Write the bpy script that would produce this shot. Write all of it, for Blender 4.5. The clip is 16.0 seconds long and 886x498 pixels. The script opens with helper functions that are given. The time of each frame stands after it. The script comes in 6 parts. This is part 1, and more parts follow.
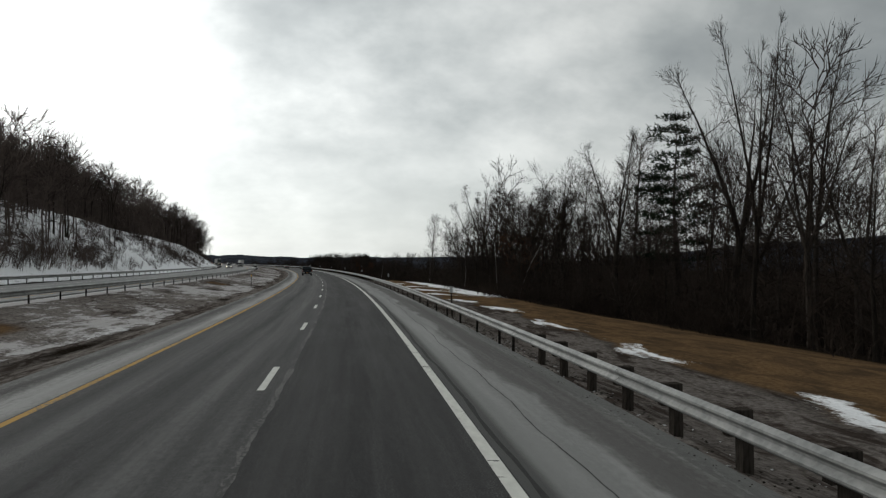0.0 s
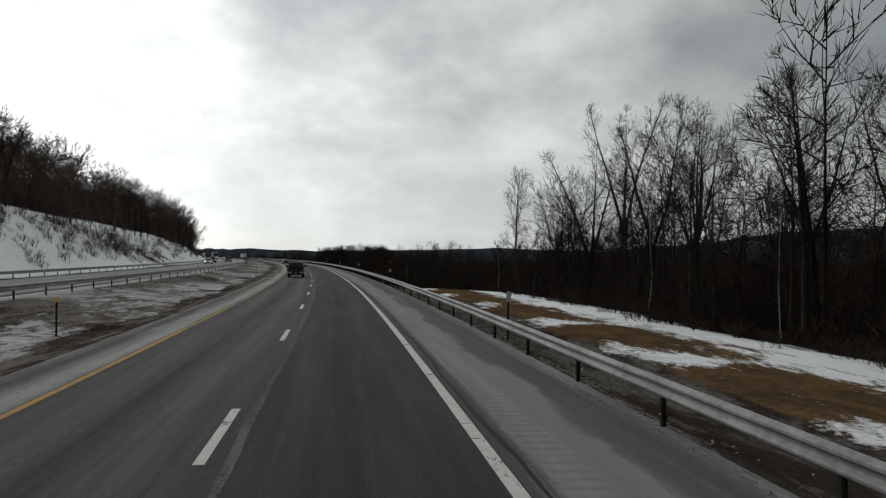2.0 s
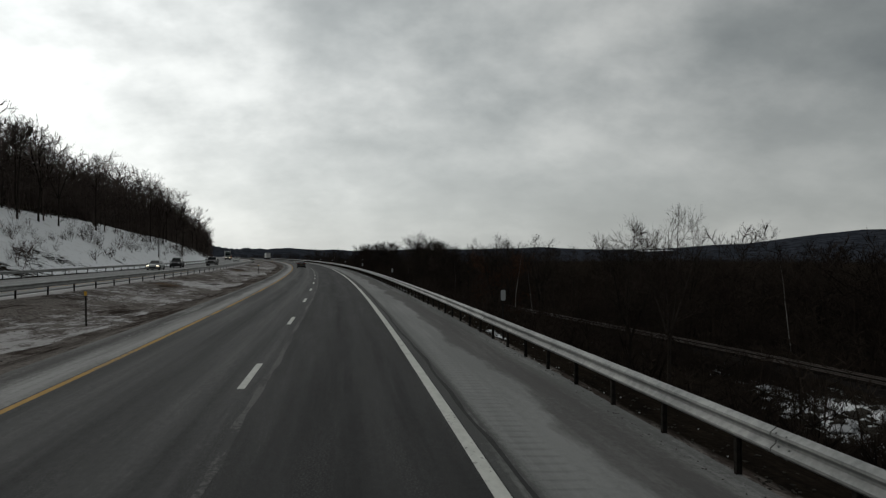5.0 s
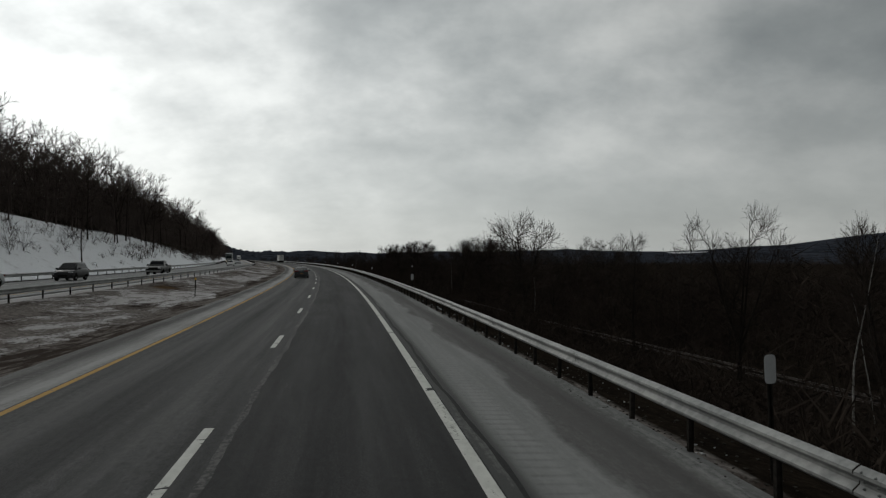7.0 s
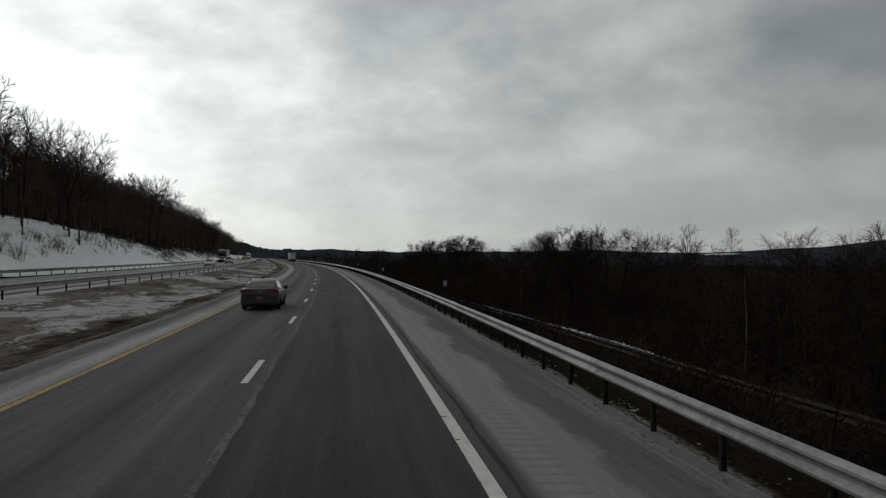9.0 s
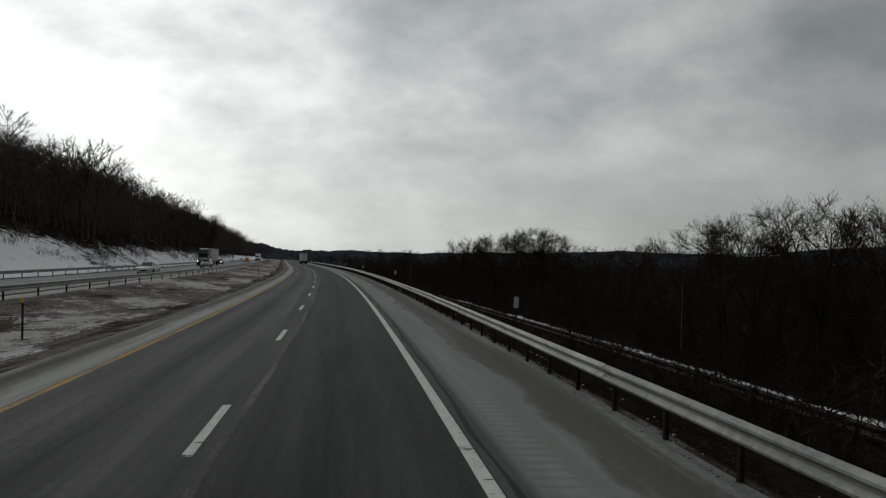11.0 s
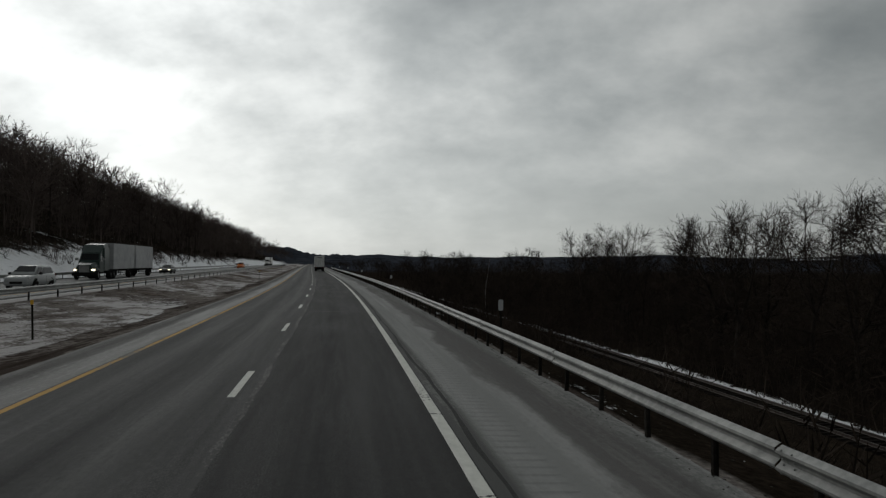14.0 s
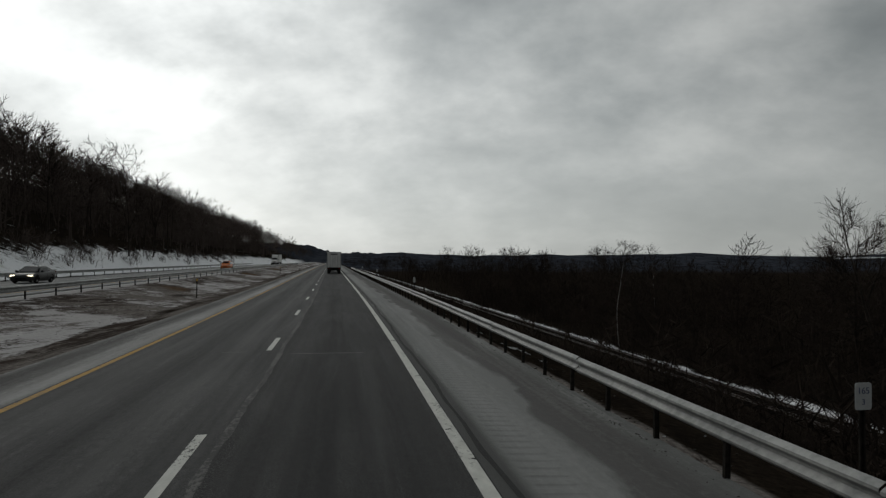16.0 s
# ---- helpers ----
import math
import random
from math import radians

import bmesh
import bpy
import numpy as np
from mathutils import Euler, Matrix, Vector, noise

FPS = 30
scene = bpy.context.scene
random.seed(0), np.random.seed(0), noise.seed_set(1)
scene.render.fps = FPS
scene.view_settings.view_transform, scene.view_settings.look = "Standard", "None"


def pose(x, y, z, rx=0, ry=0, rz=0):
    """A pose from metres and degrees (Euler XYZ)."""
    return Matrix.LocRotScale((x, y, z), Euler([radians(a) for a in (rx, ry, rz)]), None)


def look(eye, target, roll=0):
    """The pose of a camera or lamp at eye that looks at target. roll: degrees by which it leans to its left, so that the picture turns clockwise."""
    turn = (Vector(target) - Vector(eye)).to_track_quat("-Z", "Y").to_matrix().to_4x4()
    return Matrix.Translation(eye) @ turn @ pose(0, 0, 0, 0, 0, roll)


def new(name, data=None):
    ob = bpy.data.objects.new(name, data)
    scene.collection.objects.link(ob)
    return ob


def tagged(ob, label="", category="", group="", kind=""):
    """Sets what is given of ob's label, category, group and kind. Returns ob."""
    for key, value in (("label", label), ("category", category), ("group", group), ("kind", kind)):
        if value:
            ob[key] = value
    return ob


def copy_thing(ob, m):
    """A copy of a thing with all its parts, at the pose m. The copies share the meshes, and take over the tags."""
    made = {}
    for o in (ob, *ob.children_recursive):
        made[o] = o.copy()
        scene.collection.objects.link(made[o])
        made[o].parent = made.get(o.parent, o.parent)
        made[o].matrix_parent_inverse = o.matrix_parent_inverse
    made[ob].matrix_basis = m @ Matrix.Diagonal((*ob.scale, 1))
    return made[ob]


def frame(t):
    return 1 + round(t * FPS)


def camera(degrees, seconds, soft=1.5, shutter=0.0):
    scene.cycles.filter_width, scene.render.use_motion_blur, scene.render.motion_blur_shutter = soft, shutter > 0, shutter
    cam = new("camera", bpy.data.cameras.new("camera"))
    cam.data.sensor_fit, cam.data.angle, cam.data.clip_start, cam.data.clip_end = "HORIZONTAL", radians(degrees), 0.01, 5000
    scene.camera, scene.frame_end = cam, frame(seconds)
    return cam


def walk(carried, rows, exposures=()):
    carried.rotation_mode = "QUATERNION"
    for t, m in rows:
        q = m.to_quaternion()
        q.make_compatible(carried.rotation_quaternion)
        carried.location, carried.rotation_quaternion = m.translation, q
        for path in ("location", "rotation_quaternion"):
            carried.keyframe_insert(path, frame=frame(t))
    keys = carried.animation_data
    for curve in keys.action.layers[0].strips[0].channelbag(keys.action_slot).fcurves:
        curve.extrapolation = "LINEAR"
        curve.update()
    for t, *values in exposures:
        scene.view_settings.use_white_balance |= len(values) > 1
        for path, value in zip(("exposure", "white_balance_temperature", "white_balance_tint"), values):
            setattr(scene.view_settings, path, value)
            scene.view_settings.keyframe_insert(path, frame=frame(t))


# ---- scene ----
cam = camera(67.75, 16.0, 1.3)
PATH = [
    (0.00, (-0.046, 10.628, 2.584), (1.202, 20.547, 2.798), 0.19),
    (0.50, (-0.150, 24.125, 2.584), (1.059, 34.050, 2.769), -0.03),
    (1.00, (-0.435, 37.517, 2.584), (0.730, 47.448, 2.711), 0.20),
    (1.50, (-0.773, 50.860, 2.584), (0.333, 60.798, 2.713), 0.50),
    (2.00, (-1.354, 64.582, 2.584), (-0.293, 74.525, 2.685), -0.16),
    (2.50, (-1.923, 78.110, 2.584), (-0.947, 88.062, 2.702), 0.34),
    (3.00, (-2.553, 91.549, 2.584), (-1.719, 101.513, 2.720), 0.11),
    (3.50, (-3.404, 104.917, 2.584), (-2.655, 114.889, 2.693), -0.10),
    (4.00, (-4.344, 118.123, 2.585), (-3.680, 128.101, 2.684), -0.11),
    (4.20, (-4.765, 123.562, 2.585), (-4.136, 133.541, 2.684), -0.13),
    (4.70, (-5.900, 137.152, 2.587), (-5.356, 147.136, 2.686), -0.18),
    (5.25, (-7.280, 152.089, 2.590), (-6.825, 162.078, 2.688), -0.23),
    (5.80, (-8.793, 167.014, 2.594), (-8.423, 177.006, 2.693), -0.28),
    (6.30, (-10.279, 180.570, 2.599), (-9.985, 190.565, 2.698), -0.33),
    (6.50, (-10.902, 185.989, 2.601), (-10.640, 195.985, 2.701), -0.35),
    (7.00, (-12.525, 199.296, 2.608), (-12.361, 209.294, 2.745), -0.30),
    (7.50, (-14.219, 212.620, 2.617), (-14.126, 222.619, 2.752), 0.02),
    (8.00, (-16.084, 226.137, 2.627), (-16.068, 236.136, 2.766), 0.12),
    (8.50, (-18.105, 239.877, 2.639), (-18.176, 249.876, 2.776), 0.11),
    (9.00, (-20.194, 253.268, 2.652), (-20.335, 263.267, 2.783), 0.19),
    (9.20, (-21.034, 258.570, 2.658), (-21.205, 268.568, 2.790), 0.19),
    (9.70, (-23.205, 271.813, 2.672), (-23.452, 281.809, 2.809), 0.21),
    (10.25, (-25.710, 286.361, 2.688), (-26.042, 296.355, 2.830), 0.22),
    (10.80, (-28.339, 300.887, 2.704), (-28.755, 310.877, 2.852), 0.23),
    (11.30, (-30.836, 314.073, 2.720), (-31.329, 324.059, 2.872), 0.24),
    (11.50, (-31.863, 319.342, 2.727), (-32.387, 329.327, 2.881), 0.25),
    (12.00, (-34.512, 332.644, 2.744), (-35.108, 342.625, 2.912), 0.20),
    (12.50, (-37.238, 345.945, 2.762), (-37.915, 355.921, 2.932), -0.02),
    (13.00, (-40.090, 359.040, 2.781), (-40.844, 369.009, 3.002), 0.29),
    (13.50, (-43.082, 372.341, 2.801), (-43.909, 382.304, 3.005), -0.23),
    (14.00, (-46.229, 385.680, 2.823), (-47.096, 395.640, 3.039), 0.22),
    (14.50, (-49.487, 399.240, 2.846), (-50.425, 409.194, 3.049), 0.12),
    (15.00, (-52.913, 412.702, 2.871), (-53.964, 422.643, 3.120), 0.25),
    (15.50, (-56.335, 425.908, 2.896), (-57.440, 435.845, 3.064), 0.02),
    (16.00, (-59.771, 438.682, 2.921), (-60.943, 448.612, 3.109), 0.23),
]
walk(cam, [(t, look(eye, target, roll)) for t, eye, target, roll in PATH],
     ((0.0, 0.55, 6440, 7), (2.0, 0.42, 6440, 7), (3.0, 0.32, 6440, 7), (4.0, 0.12, 6440, 7), (7.0, 0.0, 6440, 7), (9.0, -0.03, 6440, 7), (12.5, -0.08, 6440, 7), (16.0, -0.16, 6440, 7)))

# ---- light: an overcast winter sky, sun hidden behind cloud ahead and to the left ----
SUN_AZ, SUN_EL = radians(46.0), radians(27.0)
SUN_DIR = Vector((-math.sin(SUN_AZ) * math.cos(SUN_EL), math.cos(SUN_AZ) * math.cos(SUN_EL), math.sin(SUN_EL)))


def link(nt, a, b):
    nt.links.new(a, b)


def math_node(nt, op, a, b=None, clamp=False):
    n = nt.nodes.new("ShaderNodeMath")
    n.operation, n.use_clamp = op, clamp
    for i, v in enumerate((a, b)):
        if v is None:
            continue
        if isinstance(v, (int, float)):
            n.inputs[i].default_value = v
        else:
            link(nt, v, n.inputs[i])
    return n.outputs[0]


def ramp_node(nt, fac, stops):
    n = nt.nodes.new("ShaderNodeValToRGB")
    el = n.color_ramp.elements
    while len(el) < len(stops):
        el.new(0.5)
    for e, (p, c) in zip(el, stops):
        e.position = p
        e.color = (c, c, c, 1) if isinstance(c, (int, float)) else (*c, 1)
    link(nt, fac, n.inputs[0])
    return n.outputs[0]


def noise_node(nt, vec, scale, detail=4.0, rough=0.55, distort=0.0):
    n = nt.nodes.new("ShaderNodeTexNoise")
    n.inputs["Scale"].default_value = scale
    n.inputs["Detail"].default_value = detail
    n.inputs["Roughness"].default_value = rough
    n.inputs["Distortion"].default_value = distort
    link(nt, vec, n.inputs["Vector"])
    return n.outputs["Fac"]


def mapped(nt, vec, scale=(1, 1, 1), shift=(0, 0, 0), turn=0.0):
    n = nt.nodes.new("ShaderNodeMapping")
    n.inputs["Scale"].default_value, n.inputs["Location"].default_value = scale, shift
    n.inputs["Rotation"].default_value = (0, 0, turn)
    link(nt, vec, n.inputs["Vector"])
    return n.outputs[0]


def mix_col(nt, fac, a, b, blend="MIX"):
    n = nt.nodes.new("ShaderNodeMix")
    n.data_type, n.blend_type = "RGBA", blend
    for i, v in ((0, fac), (6, a), (7, b)):
        if isinstance(v, (int, float)):
            n.inputs[i].default_value = v if i == 0 else (v, v, v, 1)
        elif isinstance(v, tuple):
            n.inputs[i].default_value = (*v, 1)
        else:
            link(nt, v, n.inputs[i])
    return n.outputs[2]


def build_world():
    w = bpy.data.worlds.new("overcast_sky")
    scene.world = w
    w.use_nodes = True
    nt = w.node_tree
    nt.nodes.clear()
    out, bg = nt.nodes.new("ShaderNodeOutputWorld"), nt.nodes.new("ShaderNodeBackground")
    tc = nt.nodes.new("ShaderNodeTexCoord")
    sep = nt.nodes.new("ShaderNodeSeparateXYZ")
    link(nt, tc.outputs["Generated"], sep.inputs[0])
    up = math_node(nt, "MAXIMUM", sep.outputs[2], 0.0)
    # a deck of stratocumulus at one height: puffs overhead, flat bars towards the horizon
    lift = math_node(nt, "ADD", up, 0.50)
    flat = nt.nodes.new("ShaderNodeCombineXYZ")
    link(nt, math_node(nt, "DIVIDE", sep.outputs[0], lift), flat.inputs[0])
    link(nt, math_node(nt, "DIVIDE", sep.outputs[1], lift), flat.inputs[1])
    deck = mapped(nt, flat.outputs[0], (1.0, 1.0, 1.0), (CLOUD_X, CLOUD_Y, 0.0))
    big = noise_node(nt, deck, 1.35, 2.0, 0.5, 0.0)
    fine = noise_node(nt, mapped(nt, deck, (1.0, 1.15, 1.0), (2.0, 5.0, 0.0)), 4.0, 5.0, 0.56, 0.0)
    body = math_node(nt, "ADD", math_node(nt, "MULTIPLY", big, 0.60), math_node(nt, "MULTIPLY", fine, 0.40))
    cloud = ramp_node(nt, body, ((0.34, (0.23, 0.245, 0.25)), (0.45, (0.33, 0.345, 0.345)), (0.535, (0.46, 0.47, 0.465)), (0.59, (0.56, 0.565, 0.555)), (0.70, (0.68, 0.68, 0.66))))
    # paler, warmer cloud towards the horizon
    low = ramp_node(nt, up, ((0.0, 1.0), (0.09, 0.85), (0.24, 0.0)))
    cloud = mix_col(nt, math_node(nt, "MULTIPLY", low, 0.55), cloud, (0.56, 0.565, 0.55))
    # glare of the hidden sun through thin cloud
    dot = nt.nodes.new("ShaderNodeVectorMath")
    dot.operation = "DOT_PRODUCT"
    link(nt, tc.outputs["Generated"], dot.inputs[0])
    dot.inputs[1].default_value = SUN_DIR
    lean = math_node(nt, "ADD", dot.outputs["Value"], math_node(nt, "MULTIPLY", math_node(nt, "SUBTRACT", fine, 0.5), 0.20))
    glare = ramp_node(nt, lean, ((0.50, 0.0), (0.72, 0.05), (0.82, 0.14), (0.90, 0.31), (0.955, 0.58), (1.0, 0.80)))
    away = ramp_node(nt, dot.outputs["Value"], ((0.0, 0.70), (0.30, 0.74), (0.66, 1.08), (0.86, 1.22)))
    cloud = mix_col(nt, 1.0, cloud, away, "MULTIPLY")
    # thicker, darker cloud overhead
    cloud = mix_col(nt, 1.0, cloud, ramp_node(nt, up, ((0.12, 1.06), (0.42, 0.86), (0.75, 0.80), (1.0, 0.80))), "MULTIPLY")
    cloud = mix_col(nt, 1.0, cloud, glare, "ADD")
    sky = nt.nodes.new("ShaderNodeTexSky")
    sky.sky_type, sky.sun_disc = "NISHITA", False
    sky.sun_elevation, sky.sun_rotation = SUN_EL, -SUN_AZ
    skyc = mix_col(nt, 1.0, sky.outputs[0], 0.06, "MULTIPLY")
    col = mix_col(nt, 0.94, skyc, cloud)
    below = ramp_node(nt, math_node(nt, "ADD", sep.outputs[2], 0.5), ((0.47, 0.0), (0.5, 1.0)))
    col = mix_col(nt, below, (0.06, 0.06, 0.06), col)
    link(nt, col, bg.inputs[0])
    bg.inputs[1].default_value = 1.0
    link(nt, bg.outputs[0], out.inputs[0])


CLOUD_X, CLOUD_Y = 3.1, 1.7
build_world()
sun = new("sun", bpy.data.lights.new("sun", "SUN"))
sun.data.energy, sun.data.angle, sun.data.color = 0.5, radians(30), (1.0, 0.97, 0.93)
sun.matrix_world = look(SUN_DIR * 500, (0, 0, 0))

# ---- the road's line: everything is laid out by distance s along it and offset u to its right ----
KNOT_STEP, KNOT_0 = 60.0, -20.0
BEND = [5.22, 6.51, 6.91, 5.75, 5.49, 5.74, 5.79, 5.97, 4.58, 0.00, -0.13, -0.13, -0.13]      # 1e-4 per metre, turning left
SAG = [-0.04, -0.02, 0.13, 0.70, 0.88, 0.26, 0.50, 0.83, -0.31, -0.27, -0.14, -0.08, -0.06]        # 1e-5 per metre
S_AXIS = np.arange(-300.0, 4200.0, 1.0)
_kn = KNOT_0 + KNOT_STEP * np.arange(len(BEND))
_th = np.cumsum(np.interp(S_AXIS, _kn, np.array(BEND)) * 1e-4 * (S_AXIS > -60) * (S_AXIS < 700))
_th -= np.interp(0, S_AXIS, _th)
_x, _y = np.cumsum(-np.sin(_th)), np.cumsum(np.cos(_th))
_x -= np.interp(0, S_AXIS, _x)
_y -= np.interp(0, S_AXIS, _y)
_g = np.cumsum(np.interp(S_AXIS, _kn, np.array(SAG)) * 1e-5 * (S_AXIS > 0) * (S_AXIS < 700))
_z = np.cumsum(_g)
_z = np.where(S_AXIS < 700, _z, np.interp(700, S_AXIS, _z)) - np.interp(0, S_AXIS, _z)


def line_at(s):
    return [float(np.interp(s, S_AXIS, a)) for a in (_x, _y, _z, _th)]


def place(s, u, z=0.0):
    x, y, z0, th = line_at(s)
    return Vector((x + u * math.cos(th), y + u * math.sin(th), z0 + z))


def stand(s, u, z=0.0, turn=0.0, size=1.0):
    """Pose of a thing at (s, u, z) with its y axis along the road, turned by degrees."""
    x, y, z0, th = line_at(s)
    m = pose(x + u * math.cos(th), y + u * math.sin(th), z0 + z, 0, 0, math.degrees(th) + turn)
    return m @ Matrix.Diagonal((size, size, size, 1))


def place_np(s, u, z):
    x, y, z0, th = [np.interp(s, S_AXIS, a) for a in (_x, _y, _z, _th)]
    return np.stack([x + u * np.cos(th), y + u * np.sin(th), z0 + z], -1)


# lateral offsets
U_RIGHT, U_DASH, U_YELLOW = 1.82, -1.84, -5.50
U_PAVE_R, U_PAVE_L, U_JOINT = 5.02, -7.45, -1.46
U_RAIL_R, U_RAIL_M, U_RAIL_F = 5.0, -15.8, -30.0
U_OPP_IN, U_OPP_OUT, U_OPP_Z = -17.9, -29.2, 0.50


def smooth(a, b, x):
    t = np.clip((np.asarray(x, float) - a) / (b - a), 0, 1)
    return t * t * (3 - 2 * t)


def rail_track_u(s):
    return np.interp(s, [80, 150, 200, 240, 290, 400, 700, 1500], [44, 39.0, 34.8, 30.6, 26.9, 25.9, 25.8, 25.8])


def wav(s, u, f, k):
    """Cheap smooth noise in -1..1."""
    return (np.sin(s * f + 1.7 * k + 1.3 * np.sin(u * f * 0.8 + k)) + np.sin(u * f * 1.13 - s * f * 0.47 + 2.9 * k)
            + np.sin(s * f * 2.1 + u * f * 1.7 + 0.6 * k) * 0.5) / 2.5


def bank_edge(s):
    """Where the mown bank meets the wood."""
    return np.interp(s, [0, 31, 37, 46, 55, 67, 128, 140], [21, 18.4, 17.6, 15.8, 14.3, 13.2, 13.0, 15.0])


def cut_width(s):
    """Width of the open snowy slope between the opposite road and the hillside wood."""
    return np.interp(s, [0, 116, 132, 150, 230, 300, 360, 410, 620, 900], [2, 3, 11, 13, 8.5, 6.5, 5.2, 2.6, 2.2, 2.2])


def ground_z(s, u):
    """Height of the open ground, relative to the road."""
    s, u = np.broadcast_arrays(np.asarray(s, float), np.asarray(u, float))
    bank = 1 - smooth(121, 138, s)
    # right-hand side: mown bank at first, then the fall to the valley with the railway
    zb = np.interp(u, [1.8, 4.9, 5.15, 6.5, 9, 15, 24, 60, 130], [-0.02, -0.17, -0.21, -0.45, -0.35, -0.65, -1.6, -7.0, -8.6])
    zv = np.interp(u, [1.8, 4.9, 5.15, 6.2, 8.0, 17, 20, 130], [-0.02, -0.17, -0.21, -0.36, -0.9, -6.4, -6.8, -8.6])
    ur = rail_track_u(s)
    berm = 0.75 * (1 - smooth(1.7, 3.2, np.abs(u - ur))) * (1 - bank)
    creek = -1.5 * np.exp(-((s - 158.5) / 8.0) ** 4) * smooth(19, 23, u) * (1 - smooth(32.5, 34.5, u))
    right = creek + bank * zb + (1 - bank) * zv + berm + wav(s, u, 0.35, 2.0) * 0.12 * smooth(6, 12, u) + wav(s, u, 0.05, 5.0) * 0.7 * smooth(38, 70, u) * (1 - smooth(110, 140, u))
    # left-hand side: median, opposite carriageway, wooded hillside
    a = -u
    crest = np.interp(s, [-60, 120, 260, 420, 640, 900, 1500, 2600], [40, 46, 55, 55, 58, 52, 24, 13])
    zl = np.interp(a, [5.6, 7.4, 8.5, 9.0, 12.5, 15.6, 17.6, 29.3, 30.5, 32.2], [-0.02, -0.09, -0.24, -0.34, 0.0, 0.47, 0.46, 0.46, 0.50, 0.60])
    zl = np.where(a < 5.6, -0.02, zl)
    steep = np.interp(s, [0, 120, 230, 330, 430, 520, 640], [0.54, 0.58, 0.69, 0.69, 0.70, 0.76, 0.68])
    run, lip = np.clip(a - 31.8, 0, None), cut_width(s) + 5.0
    rise = steep * (np.minimum(run, lip) + np.interp(s, [90, 160, 230, 330, 430, 560], [0.45, 0.51, 0.54, 0.39, 0.42, 0.52]) * np.clip(run - lip, 0, None))
    hill = crest * np.tanh(rise / crest) * (1 + 0.07 * wav(s, u, 0.045, 4.0)) + smooth(120, 420, a) * crest * 0.3
    left = zl + hill
    med = wav(s, u, 0.55, 6.0) * 0.06 * smooth(8.5, 10, a) * (1 - smooth(14.5, 15.6, a))
    return np.where(u > 0, right, left + med)


# ---- materials ----
def material(name, rough=0.9, metal=0.0):
    m = bpy.data.materials.new(name)
    m.use_nodes = True
    nt = m.node_tree
    b = nt.nodes["Principled BSDF"]
    b.inputs["Roughness"].default_value, b.inputs["Metallic"].default_value = rough, metal
    b.inputs["Specular IOR Level"].default_value = 0.0 if rough >= 0.9 else 0.08 if rough >= 0.7 else 0.4
    return m, nt, b


def coords(nt, kind="Object"):
    n = nt.nodes.new("ShaderNodeTexCoord")
    return n.outputs[kind]


def bumped(nt, b, height, strength, distance=0.02):
    n = nt.nodes.new("ShaderNodeBump")
    n.inputs["Strength"].default_value, n.inputs["Distance"].default_value = strength, distance
    link(nt, height, n.inputs["Height"])
    link(nt, n.outputs[0], b.inputs["Normal"])


def simple_mat(name, c1, c2, scale=6.0, rough=0.8, metal=0.0, bump=0.15, detail=5.0, per_object=0.0, stretch=(1, 1, 1)):
    m, nt, b = material(name, rough, metal)
    v = mapped(nt, coords(nt), stretch)
    n1 = noise_node(nt, v, scale, detail, 0.6)
    n2 = noise_node(nt, v, scale * 0.13, 3.0, 0.5)
    f = math_node(nt, "ADD", math_node(nt, "MULTIPLY", n1, 0.55), math_node(nt, "MULTIPLY", n2, 0.45))
    f = ramp_node(nt, f, ((0.36, 0.0), (0.64, 1.0)))
    col = mix_col(nt, f, c1, c2)
    if per_object:
        oi = nt.nodes.new("ShaderNodeObjectInfo")
        k = math_node(nt, "ADD", math_node(nt, "MULTIPLY", oi.outputs["Random"], 2 * per_object), 1 - per_object)
        col = mix_col(nt, 1.0, col, k, "MULTIPLY")
    link(nt, col, b.inputs["Base Color"])
    if bump:
        bumped(nt, b, n1, bump)
    return m


